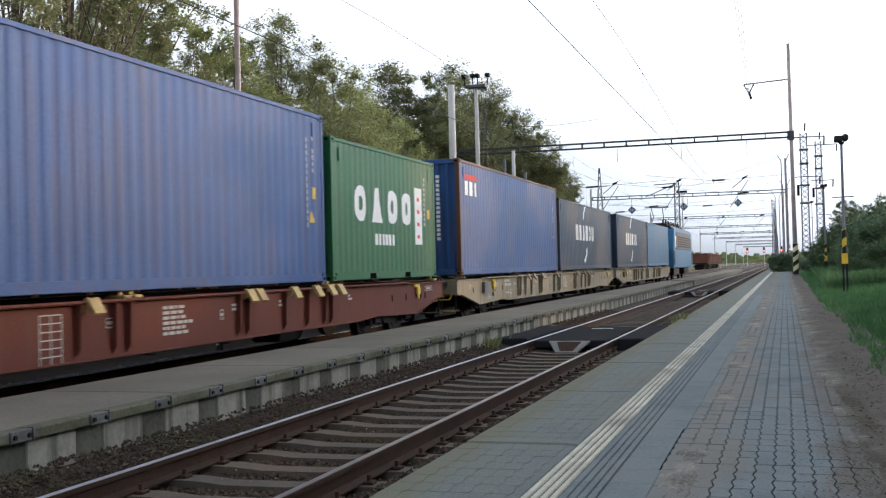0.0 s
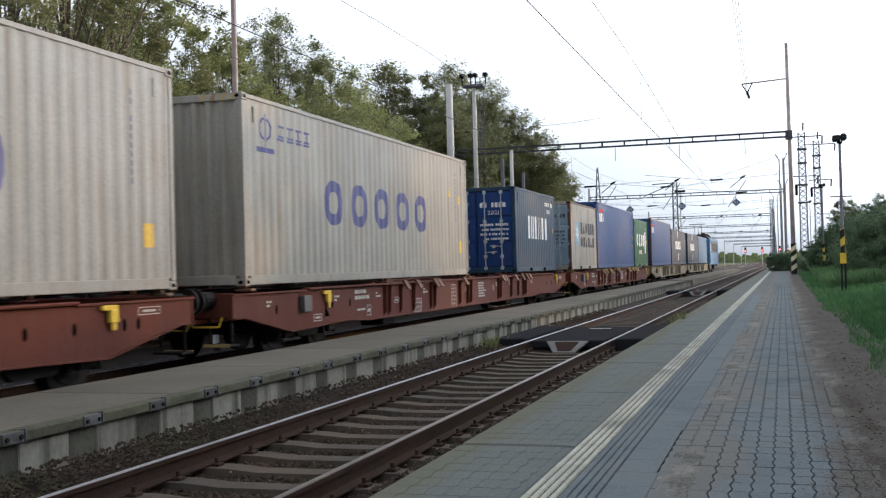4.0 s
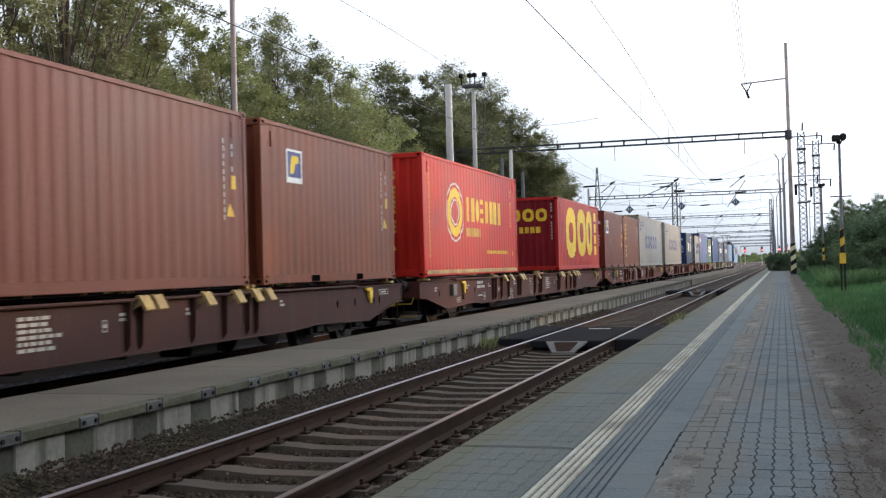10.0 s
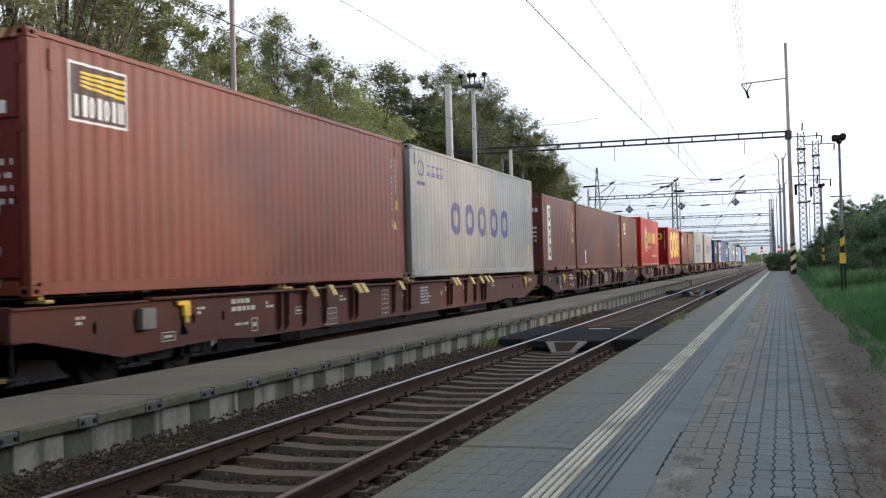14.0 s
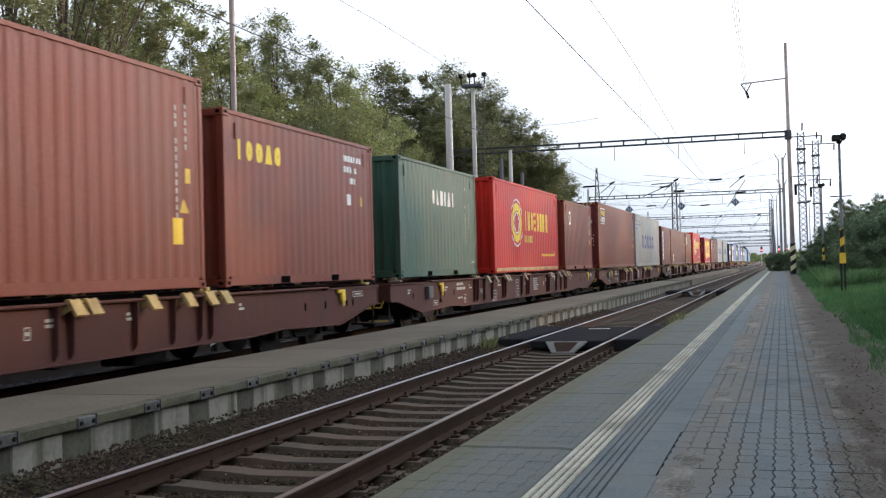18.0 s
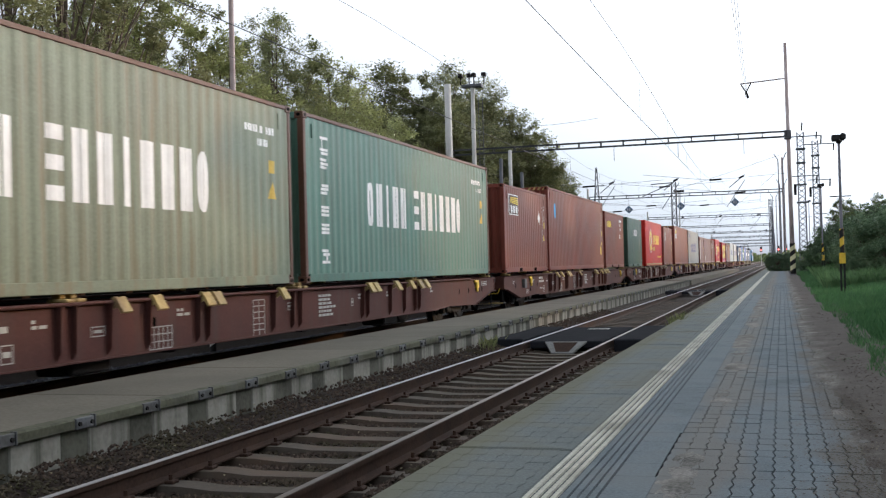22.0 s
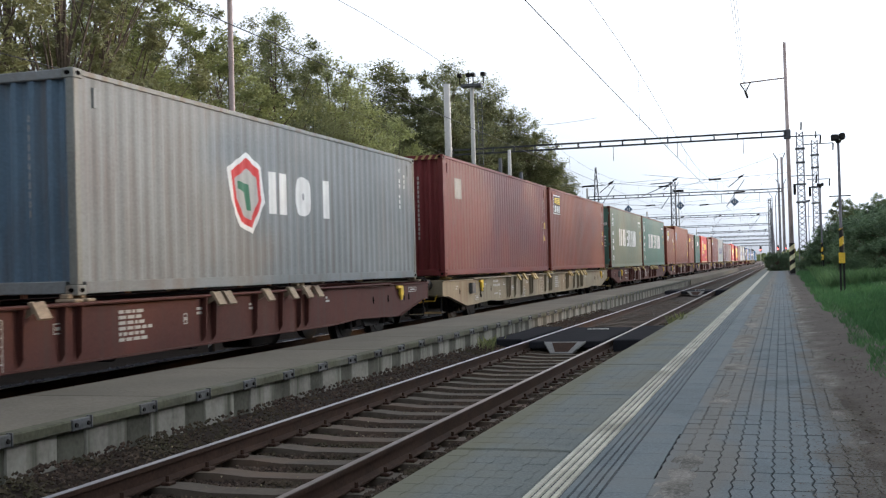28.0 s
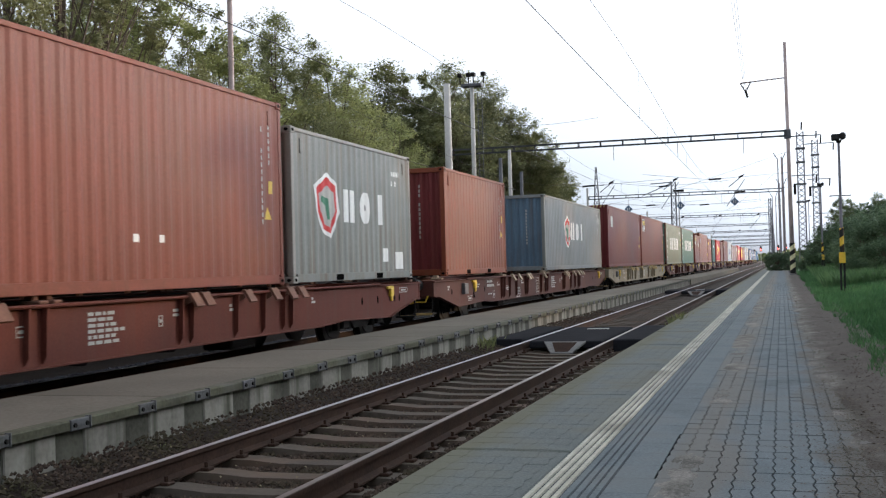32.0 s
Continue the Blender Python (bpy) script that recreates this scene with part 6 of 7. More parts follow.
def columns(u, v0, v1, n, w, t=0.06):
    """A column of n unreadable square signs made of a few plain strokes each."""
    out = []
    h = (v1 - v0) / n
    for k in range(n):
        r = random.Random(k * 7 + n)
        b, g, e = v1 - (k + 1) * h + h * 0.08, h * 0.84, 0.004
        q = w * 0.15
        cuts = sorted(r.sample((0.0, 0.2, 0.42, 0.62, 0.84), 3))
        for c in cuts:
            a0, a1 = r.choice(((0.0, 1.0), (0.12, 1.0), (0.0, 0.8)))
            out.append(rect(u + w * a0, u + w * a1, b + g * c, b + g * (c + 0.15)))
        mid = u + w * r.choice((0.25, 0.45, 0.6))
        for c, d in zip(cuts, cuts[1:]):
            if d - c > 0.18:
                out.append(rect(mid, mid + q, b + g * (c + 0.15) + e, b + g * d - e))
    return out


def arcs(u, v, w, h):
    """Two pale crescents, one above and one below a row of blocks."""
    out = []
    for s in (1, -1):
        outer = [(u + s * (0.55 - 0.95 * math.cos(a)), v + s * (h * 0.30 + h * 0.32 * math.sin(a))) for a in np.linspace(-0.15, 1.25, 9)]
        inner = [(u + s * (0.66 - 0.80 * math.cos(a)), v + s * (h * 0.30 + h * 0.25 * math.sin(a))) for a in np.linspace(0.15, 1.20, 9)]
        out.append(outer + inner[::-1])
    return out


def dark_text_box(seed):
    return [("white", word(3.2, 7.6, 1.15, 0.6, "nbabon", 0.16), "white blocks"), ("white", arcs(5.4, 1.45, 3.4, 2.0), "white arcs"), ("white", code_bars(seed, 11.3, 1.6, 2.2), "small painted codes")]


def cosco(seed, L=L40):
    return [("navy", word(2.88, 9.1, 1.0, 0.80, "ooooo", 0.2), "dark blue letter shapes"),
            ("navy", ring(0.8, 2.42, 0.4, 0.36, 0.04) + [rect(0.77, 0.83, 2.14, 2.66), rect(0.48, 1.12, 2.05, 2.13)], "dark blue emblem"),
            ("navy", columns(1.22, 2.26, 2.56, 1, 0.26) + columns(1.56, 2.26, 2.56, 1, 0.26) + columns(1.90, 2.26, 2.56, 1, 0.26) + columns(2.24, 2.26, 2.56, 1, 0.26), "dark blue signs"),
            ("ochre", [rect(11.45, 11.7, 0.55, 0.85)], "yellow sticker"), ("navy", code_bars(seed, 11.2, 1.3, 2.5, 0.03), "small codes")]


def chinasea(seed):
    return [("white", columns(0.72, 0.30, 2.58, 6, 0.34), "white column of signs"), ("white", word(2.9, 5.4, 1.05, 0.85, "oninn", 0.15), "white letter shapes"),
            ("white", word(5.8, 9.55, 1.05, 0.85, "ennibbno", 0.15), "white letter shapes"), ("white", code_row(seed, 10.6, 11.6, 2.35, 0.11) + code_row(seed + 1, 11.0, 11.5, 2.15, 0.11), "small painted codes"),
            ("ochre", [rect(11.4, 11.6, 1.75, 1.95), [(11.35, 1.35), (11.65, 1.35), (11.5, 1.62)]], "yellow stickers")]


def codes_on_door(seed, dark=False):
    return [("dark" if dark else "white", code_row(seed, 0.12, 1.05, 1.98, 0.14) + code_row(seed + 1, 0.12, 0.55, 1.42, 0.07) + code_row(seed + 2, 0.6, 1.0, 1.42, 0.07) + code_row(seed + 3, 0.12, 1.0, 1.28, 0.06)
             + code_row(seed + 4, 0.12, 1.0, 1.14, 0.06) + code_row(seed + 5, 0.2, 1.0, 1.0, 0.06), "rows of small door codes")]


def end_code(seed, H):
    return [("pale", code_bars(seed, 0.55, 0.9, H - 0.4, 0.06, 0.9), "vertical painted code")]


HC, STD = 2.896, 2.591
BOX = [
    dict(name="shipping_container", at=65.35, L=L40, H=STD, paint="steelblue", end="wall", label="faded blue-grey forty-foot shipping container", marks=[("white", code_bars(1, 0.8, 1.7, 2.3, 0.1), "small marks")]),
    dict(name="shipping_container", at=52.95, L=L40, H=STD, paint="slate", end="wall", label="dark slate shipping container with white blocks and arcs", marks=dark_text_box(2)),
    dict(name="shipping_container", at=38.85, L=L40, H=STD, paint="slate", end="wall", label="dark slate shipping container with white blocks and arcs", marks=dark_text_box(3)),
    dict(name="shipping_container", at=26.19, L=L40, H=HC, paint="blue", frame="darkrust", end="wall", label="blue high-cube shipping container with rusty corner posts",
         marks=[("red", [rect(0.55, 1.7, 2.42, 2.55)], "red bar"), ("white", word(0.45, 1.75, 2.02, 0.36, "bbi", 0.12), "white blocks"), ("white", code_bars(4, 11.6, 1.0, 2.2, 0.05, 0.3), "small codes")], end_marks=[("white", code_bars(31, 0.6, 0.9, 2.5, 0.09, 0.95), "vertical white code")]),
    dict(name="shipping_container", at=18.05, L=L20, H=STD, paint="green", end="wall", label="bright green twenty-foot shipping container with white shapes",
         marks=[("white", word(1.0, 4.55, 1.12, 0.68, "oaoo", 0.2), "white letter shapes"), ("white", code_row(5, 2.2, 3.4, 0.68, 0.22, 1.0), "white small blocks"),
                ("white", [rect(4.68, 5.12, 0.72, 1.95)] + [rect(4.80, 5.0, 0.85 + 0.27 * k, 0.93 + 0.27 * k) for k in range(4)], "white panel"), ("red", [rect(4.80, 5.0, 0.85 + 0.27 * k, 0.93 + 0.27 * k) for k in range(4)], "red bars"),
                ("pale", code_bars(6, 5.3, 1.1, 2.2, 0.05), "small codes"), ("ochre", [rect(5.55, 5.68, 1.3, 1.5)], "yellow sticker")]),
    dict(name="shipping_container", at=5.53, L=L40, H=HC, paint="blue", end="wall", label="faded blue high-cube container with rust stains",
         marks=[("red", [rect(0.75, 1.95, 2.48, 2.6)], "red bar"), ("white", word(0.7, 2.1, 2.05, 0.38, "bbi", 0.13), "white blocks")] + usual(7, L40, HC)),
    dict(name="shipping_container", at=-0.73, L=L20, H=STD, paint="cream", frame="darkrust", door_paint="doorblue", end="doors", label="dirty cream twenty-foot container with a pale star emblem",
         marks=[("paleblue", [rect(1.0, 1.9, 0.95, 1.85), star(1.45, 1.40, 0.36)], "faded blue emblem square"), ("white", [star(1.45, 1.40, 0.36)], "white star"),
                ("dark", word(2.15, 5.45, 1.40, 0.46, "naobbn", 0.15) + word(2.15, 5.45, 0.88, 0.40, "obanan", 0.13), "black letter shapes")],
         end_marks=codes_on_door(40, True) + [("blue", [rect(-1.0, -0.42, 1.25, 1.75), star(-0.71, 1.5, 0.2)], "blue emblem square"), ("white", [star(-0.71, 1.5, 0.2)], "white star")], end_text=[("22G1", 0.55, 1.75, 0.17)]),
    dict(name="shipping_container", at=-9.80, L=L20, H=STD, paint="navy", door_paint="royal", end="doors", label="dark blue twenty-foot container with white block lettering shapes",
         marks=[("white", word(1.65, 4.75, 1.05, 0.72, "ininia", 0.26), "white letter shapes"), ("white", code_row(8, 4.3, 5.6, 2.18, 0.13, 0.75) + code_row(9, 4.75, 5.2, 1.94, 0.13), "small codes"), ("ochre", [rect(5.62, 5.75, 1.28, 1.46)], "yellow sticker")],
         end_marks=codes_on_door(50) + [("pale", [disc(-0.87, 1.98, 0.22, 20, 0.15)], "pale oval emblem"), ("pale", [disc(-0.85, 1.30, 0.08, 14, 0.11)], "small oval sticker"), ("dark", [rect(-0.97, -0.78, 0.5, 0.85)], "dark plate")], end_text=[("22G1", 0.55, 1.76, 0.17)]),
    # pale grey paint with the sun's warmth put into its beige
    dict(name="shipping_container", at=-27.34, L=L40, H=HC, paint="beige", end="wall", label="pale grey high-cube container in a sun-warmed beige tone, with dark blue shapes", marks=cosco(10) + [("ochre", [[(10.6, 1.9), (10.85, 1.9), (10.72, 2.15)], rect(11.45, 11.6, 1.75, 1.95)], "yellow stickers")]),
    dict(name="shipping_container", at=-41.49, L=L40, H=HC, paint="greywhite", end="wall", label="pale grey high-cube container with dark blue shapes", marks=cosco(11)),
    dict(name="shipping_container", at=-47.91, L=L20, H=STD, paint="orangebrown", end="wall", label="orange-brown container with a column of yellow shapes",
         marks=[("yellow", ring(0.98, 2.02, 0.34, 0.36, 0.07) + ring(0.98, 1.58, 0.34, 0.36, 0.07) + [rect(0.82, 0.88, 1.0, 1.35), rect(0.88, 1.15, 1.0, 1.06)] + ring(0.98, 0.72, 0.34, 0.36, 0.07), "yellow letter shapes")] + usual(12, L20, STD, "pale", False)),
    dict(name="shipping_container", at=-54.19, L=L20, H=STD, paint="redbrown", end="doors", label="red-brown container with a small blue emblem",
         marks=[("white", [rect(0.62, 1.25, 1.58, 2.16), rect(0.66, 1.21, 1.68, 2.12)], "white emblem border"), ("navy", [rect(0.665, 1.205, 1.685, 2.115), [(0.78, 1.75), (0.92, 1.75), (1.0, 1.93), (1.15, 1.95), (1.15, 2.07), (0.88, 2.07)]], "blue emblem"),
                ("yellow", [[(0.78, 1.75), (0.92, 1.75), (1.0, 1.93), (1.15, 1.95), (1.15, 2.07), (0.88, 2.07)]], "yellow emblem shape")] + usual(14, L20, STD), end_marks=codes_on_door(60)),
    # the end wall is a darker red: its shade is put into the colour
    dict(name="bulk_container", at=-65.04, L=L30, H=STD + 0.05, paint="red", frame="red", end_tone="shadedred", end="wall", label="red thirty-foot bulk container with large yellow shapes",
         marks=[("yellow", ring(2.66, 1.40, 2.05, 1.92, 0.56) + ring(4.94, 1.45, 1.95, 1.90, 0.55) + ring(6.77, 1.47, 1.46, 1.85, 0.48), "large yellow letter shapes"), ("yellow", [rect(7.95, 8.42, 0.58 + 0.47 * k, 0.95 + 0.47 * k) for k in range(4)], "yellow blocks")],
         end_marks=[("yellow", ring(-0.36, 2.0, 0.42, 0.46, 0.12) + ring(0.14, 2.0, 0.42, 0.46, 0.12) + ring(0.62, 2.0, 0.42, 0.46, 0.12), "yellow letter shapes"), ("yellow", [rect(-0.22 + 0.21 * q, -0.06 + 0.21 * q, 1.36, 1.58) for q in range(4)], "yellow blocks"), ("pale", code_bars(71, 0.95, 1.1, 2.4, 0.05), "vertical code"), ("yellow", [[(-0.92, 1.95), (-0.76, 1.95), (-0.84, 2.14)]], "warning triangle")], extra=(end_ladder,)),
    dict(name="bulk_container", at=-80.60, L=L30, H=2.80, paint="brightred", end="wall", label="bright red thirty-foot bulk container with yellow rings",
         marks=[("yellow", ring(2.58, 1.55, 1.26, 1.2, 0.23, 28, 2.0), "yellow ring emblem"), ("white", ring(2.58, 1.55, 1.52, 1.45, 0.05, 28, 2.0), "white outer ring"), ("white", ring(2.58, 1.55, 0.7, 0.66, 0.05, 20, 2.0), "white inner ring"), ("yellow", word(3.5, 7.25, 1.36, 0.62, "inoeobnb", 0.15), "yellow letter shapes"), ("ochre", code_row(15, 3.6, 4.9, 0.98, 0.22, 1.0), "dull yellow blocks"),
                ("yellow", code_row(16, 5.6, 7.9, 0.55, 0.09, 1.0), "small yellow blocks"), ("yellow", code_bars(17, 8.35, 1.3, 2.4, 0.04) + [rect(8.5, 8.62, 0.5, 0.65)] + code_bars(18, 0.45, 0.5, 2.5, 0.05, 1.0), "small yellow codes")],
         end_marks=[("ochre", code_bars(72, 0.5, 1.0, 2.4, 0.05), "vertical code"), ("yellow", [[(0.35, 0.62), (0.55, 0.62), (0.45, 0.8)]], "warning triangle")], extra=(yellow_skid,)),
    dict(name="shipping_container", at=-88.63, L=L20, H=STD, paint="orangebrown", end="wall", label="faded brown container with a small blue emblem",
         marks=[("white", [rect(0.95, 1.55, 1.65, 2.2), rect(0.99, 1.51, 1.74, 2.16)], "white emblem border"), ("navy", [rect(0.995, 1.505, 1.745, 2.155), [(1.08, 1.8), (1.22, 1.8), (1.3, 1.97), (1.45, 1.99), (1.45, 2.1), (1.18, 2.1)]], "blue emblem"),
                ("yellow", [[(1.08, 1.8), (1.22, 1.8), (1.3, 1.97), (1.45, 1.99), (1.45, 2.1), (1.18, 2.1)]], "yellow emblem shape")] + usual(19, L20, STD)),
    dict(name="shipping_container", at=-101.30, L=L40, H=STD, paint="brown", end="wall", label="dark brown forty-foot container with a small white label", marks=[("white", [rect(2.0, 2.2, 0.25, 0.75), rect(2.05, 2.15, 0.35, 0.4), rect(2.05, 2.15, 0.5, 0.55)], "small white label")] + usual(21, L40, STD)),
    dict(name="shipping_container", at=-107.64, L=L20, H=STD, paint="brown", end="doors", label="brown container with a white upright panel",
         marks=[("white", [rect(0.9, 1.45, 0.38, 2.25)] + ring(1.17, 1.93, 0.36, 0.44, 0.1) + ring(1.17, 1.32, 0.36, 0.44, 0.1) + ring(1.17, 0.72, 0.36, 0.44, 0.1), "white upright panel")] + usual(23, L20, STD), end_marks=codes_on_door(80), end_text=[("2251", 0.55, 1.76, 0.17)]),
    dict(name="shipping_container", at=-121.40, L=L40, H=HC, paint="greywhite", end="wall", label="pale grey high-cube container with dark blue shapes", marks=cosco(25)),
    dict(name="shipping_container", at=-134.09, L=L40, H=HC, paint="rust", door_paint="maroon", end="doors", label="rust-red high-cube container with a beacon emblem panel", marks=emblem_panel(0.73, 1.9, 1.97, 2.66) + usual(27, L40, HC), end_marks=codes_on_door(90), end_text=[("45G1", 0.55, 1.76, 0.17)]),
    dict(name="shipping_container", at=-142.04, L=L20, H=STD, paint="rust", end="wall", label="plain rust-red twenty-foot container", marks=[("white", [rect(1.0, 1.3, 1.7, 2.2), rect(1.06, 1.24, 1.8, 2.1)], "white frame")] + usual(29, L20, STD)),
    dict(name="bulk_container", at=-152.50, L=L30, H=2.70, paint="brightred", end="wall", label="bright red thirty-foot bulk container with yellow rings",
         marks=[("yellow", ring(2.85, 1.5, 1.26, 1.2, 0.23, 28, 2.0), "yellow ring emblem"), ("white", ring(2.85, 1.5, 1.52, 1.45, 0.05, 28, 2.0), "white outer ring"), ("white", ring(2.85, 1.5, 0.7, 0.66, 0.05, 20, 2.0), "white inner ring"), ("yellow", word(3.85, 7.45, 1.3, 0.60, "inoeobnb", 0.14), "yellow letter shapes"), ("ochre", code_row(33, 3.9, 5.1, 0.92, 0.22, 1.0), "dull yellow blocks"),
                ("yellow", code_row(34, 6.3, 8.4, 0.5, 0.08, 1.0) + [rect(8.4, 8.55, 0.5, 0.65)], "small yellow blocks")], extra=(yellow_skid,)),
    dict(name="shipping_container", at=-160.46, L=L20, H=STD, paint="forest", end="wall", label="green twenty-foot container with white shapes and a patch",
         marks=[("white", word(2.3, 4.15, 1.66, 0.34, "oabiai", 0.08), "white letter shapes"), ("pale", code_bars(36, 5.05, 0.8, 2.2, 0.05) + code_bars(37, 5.35, 1.2, 1.8, 0.05) + [rect(5.6, 5.85, 0.3, 0.36)], "small codes")], end_marks=end_code(100, STD)),
    dict(name="shipping_container", at=-168.08, L=L20, H=STD, paint="rust", end="wall", label="rust-red container with yellow letter shapes",
         marks=[("yellow", word(0.35, 2.0, 1.88, 0.30, "iooao", 0.1), "yellow letter shapes"), ("white", code_row(38, 4.6, 5.5, 2.2, 0.11) + code_row(39, 4.6, 5.4, 2.0, 0.11) + code_row(40, 4.8, 5.2, 1.8, 0.11) + [rect(4.75, 4.95, 1.4, 1.6)], "small codes"), ("ochre", [rect(5.4, 5.52, 1.4, 1.58)], "yellow sticker")]),
    dict(name="shipping_container", at=-180.86, L=L40, H=HC, paint="redbrown", end="wall", label="scuffed red-brown high-cube container with a round blue sticker", marks=[("blue", [[(1.03, 2.12), (1.09, 1.96), (1.25, 1.84), (1.41, 1.96), (1.47, 2.12), (1.41, 2.27), (1.25, 2.38), (1.09, 2.27)]], "blue sticker"), ("yellow", [rect(11.4, 11.65, 0.6, 0.95)], "yellow sticker")] + usual(41, L40, HC)),
    dict(name="shipping_container", at=-187.22, L=L20, H=STD, paint="redbrown", end="wall", label="red-brown container with a beacon emblem panel", marks=emblem_panel(0.66, 1.84, 1.72, 2.33) + [("white", [[(4.7, 1.75), (4.87, 1.5), (5.04, 1.75), (4.87, 2.0)]], "white diamond")] + usual(43, L20, STD),
         end_marks=end_code(101, STD) + [("pale", [[(-0.95, 1.9), (-0.75, 1.65), (-0.55, 1.9), (-0.75, 2.15)]], "pale diamond")]),
    dict(name="shipping_container", at=-201.24, L=L40, H=HC, paint="teal", frame="darkrust", end="wall", label="teal green high-cube container with white shapes", marks=chinasea(45)),
    dict(name="shipping_container", at=-213.93, L=L40, H=HC, paint="palegreen", frame="darkrust", door_paint="teal", end="doors", label="faded pale green high-cube container with white shapes", marks=chinasea(47), end_marks=codes_on_door(110)),
    dict(name="shipping_container", at=-228.14, L=L40, H=HC, paint="redbrown", end="wall", label="red-brown high-cube container with a beacon emblem panel", marks=emblem_panel(0.7, 1.92, 2.0, 2.67) + usual(49, L40, HC), end_marks=end_code(102, HC)),
    dict(name="shipping_container", at=-240.85, L=L40, H=HC, paint="maroon", end="wall", label="dark red high-cube container with a pale label", marks=[("pale", [rect(1.0, 1.6, 1.9, 2.4)], "pale label")] + usual(51, L40, HC), end_marks=end_code(103, HC)),
    # the end wall has a bluer, darker tone than the side
    dict(name="shipping_container", at=-255.22, L=L40, H=STD, paint="mistgrey", frame="greyolive", end_tone="greyblue", end="wall", label="grey-blue container with a red and green shield", marks=shield(4.25, 1.40, 1.0, 1.05) + [("white", word(4.85, 7.75, 1.12, 0.66, "noi", 0.27), "white letter shapes"), ("white", code_bars(53, 11.2, 1.4, 2.3, 0.05) + code_bars(54, 11.5, 1.8, 2.3, 0.05), "small codes")], end_marks=end_code(104, STD)),
    # sunlight is put into the side's orange, shade into the maroon end
    dict(name="shipping_container", at=-266.86, L=L20, H=STD, paint="sunlitrust", end_tone="maroon", end="wall", label="rust-brown twenty-foot container in a sunlit orange tone, with vertical codes", marks=usual(55, L20, STD), end_marks=end_code(105, STD)),
    dict(name="shipping_container", at=-275.47, L=L20, H=STD, paint="greyolive", frame="beige", end="wall", label="dirty grey container with a red and green shield", marks=shield(1.5, 1.35, 0.95, 1.0) + [("white", word(2.15, 4.6, 1.08, 0.6, "noi", 0.24), "white letter shapes"), ("white", code_row(57, 4.9, 5.35, 2.1, 0.1) + code_row(58, 4.9, 5.3, 1.9, 0.1) + [rect(4.3, 4.6, 0.35, 0.62), rect(5.05, 5.55, 0.2, 0.55)], "small codes and patches")]),
    dict(name="shipping_container", at=-288.02, L=L40, H=HC, paint="rust", end="wall", label="rust-red high-cube container with yellow warning marks", marks=[("white", [rect(7.9, 8.05, 0.62, 0.72), rect(8.5, 8.65, 0.62, 0.72)], "small white patches")] + usual(59, L40, HC)),
]
for s in BOX:
    container(s)

# ---- container wagons: 26.6 m from coupling to coupling ----
HALF = 12.83
SILL_X = 1.225
WAGON_PAINT = {"brown": paint("wagon_brown", (0.0830, 0.0310, 0.0250), 0.5, (0.07, 0.045, 0.04), 0.75), "reddish": paint("wagon_reddish", (0.1104, 0.0317, 0.0221), 0.35, (0.10, 0.05, 0.04), 0.75),
               "dark": paint("wagon_dark", (0.0600, 0.0265, 0.0232), 0.5, (0.06, 0.045, 0.04), 0.75), "tan": paint("wagon_tan", (0.245, 0.212, 0.150), 0.6, (0.16, 0.11, 0.07), 0.75)}


def sill_outline():
    h = HALF
    half = [(h, 1.06), (h, 0.74), (h - 0.35, 0.74), (h - 2.0, 0.44), (h - 4.4, 0.50), (h - 5.5, 0.45)]
    return half + [(-y, z) for y, z in half[::-1]]


def side_sill(bm, s):
    prism(bm, sill_outline(), "x", s * SILL_X - 0.012, s * SILL_X + 0.012)


def flange(bm, s):
    x0 = s * SILL_X
    soft_box(bm, x0 - (0.07 if s > 0 else 0.09), x0 + (0.09 if s > 0 else 0.07), -HALF + 2.6, HALF - 2.6, 1.075, 1.115, 0.014)
    for e in (-1, 1):
        soft_box(bm, x0 - 0.07, x0 + 0.05, min(e * (HALF - 2.6), e * HALF), max(e * (HALF - 2.6), e * HALF), 1.055, 1.085, 0.006)
    out = sill_outline()[1:-1]
    for (a, b), (c, d) in zip(out, out[1:]):
        prism(bm, [(a, b), (c, d), (c, d - 0.02), (a, b - 0.02)], "x", x0 - 0.06, x0 + 0.05)


def stiffener(bm, s):
    x = s * (SILL_X + 0.012)
    prism(bm, [(x, 1.075), (x + s * 0.085, 1.075), (x + s * 0.075, 0.98), (x + s * 0.06, 0.56), (x, 0.47)], "y", -0.012, 0.012)


def flap(bm, s):
    """A folded container spigot hanging over the sill."""
    x = s * (SILL_X + 0.085)
    for a, b in ((-0.11, -0.045), (0.045, 0.11)):
        tube(bm, (x, a, 1.125), (x, b, 1.125), 0.03, n=8)
    prism(bm, [(x - s * 0.01, 1.125), (x + s * 0.025, 1.145), (x + s * 0.125, 0.975), (x + s * 0.095, 0.955)], "y", -0.105, 0.105)
    prism(bm, [(x - s * 0.08, 1.09), (x, 1.10), (x + s * 0.03, 1.03), (x - s * 0.08, 0.97)], "y", -0.10, -0.085)


def centre_frame(bm):
    box(bm, -0.3, 0.3, -HALF, HALF, 0.62, 1.02)
    for k in range(11):
        y = -HALF + 0.25 + k * (2 * HALF - 0.5) / 10
        box(bm, -SILL_X + 0.02, SILL_X - 0.02, y - 0.1, y + 0.1, 0.72, 1.0)


def headstock(bm, e):
    y = e * (HALF + 0.0)
    soft_box(bm, -1.25, 1.25, min(y, y - e * 0.06), max(y, y - e * 0.06), 0.74, 1.10, 0.01)


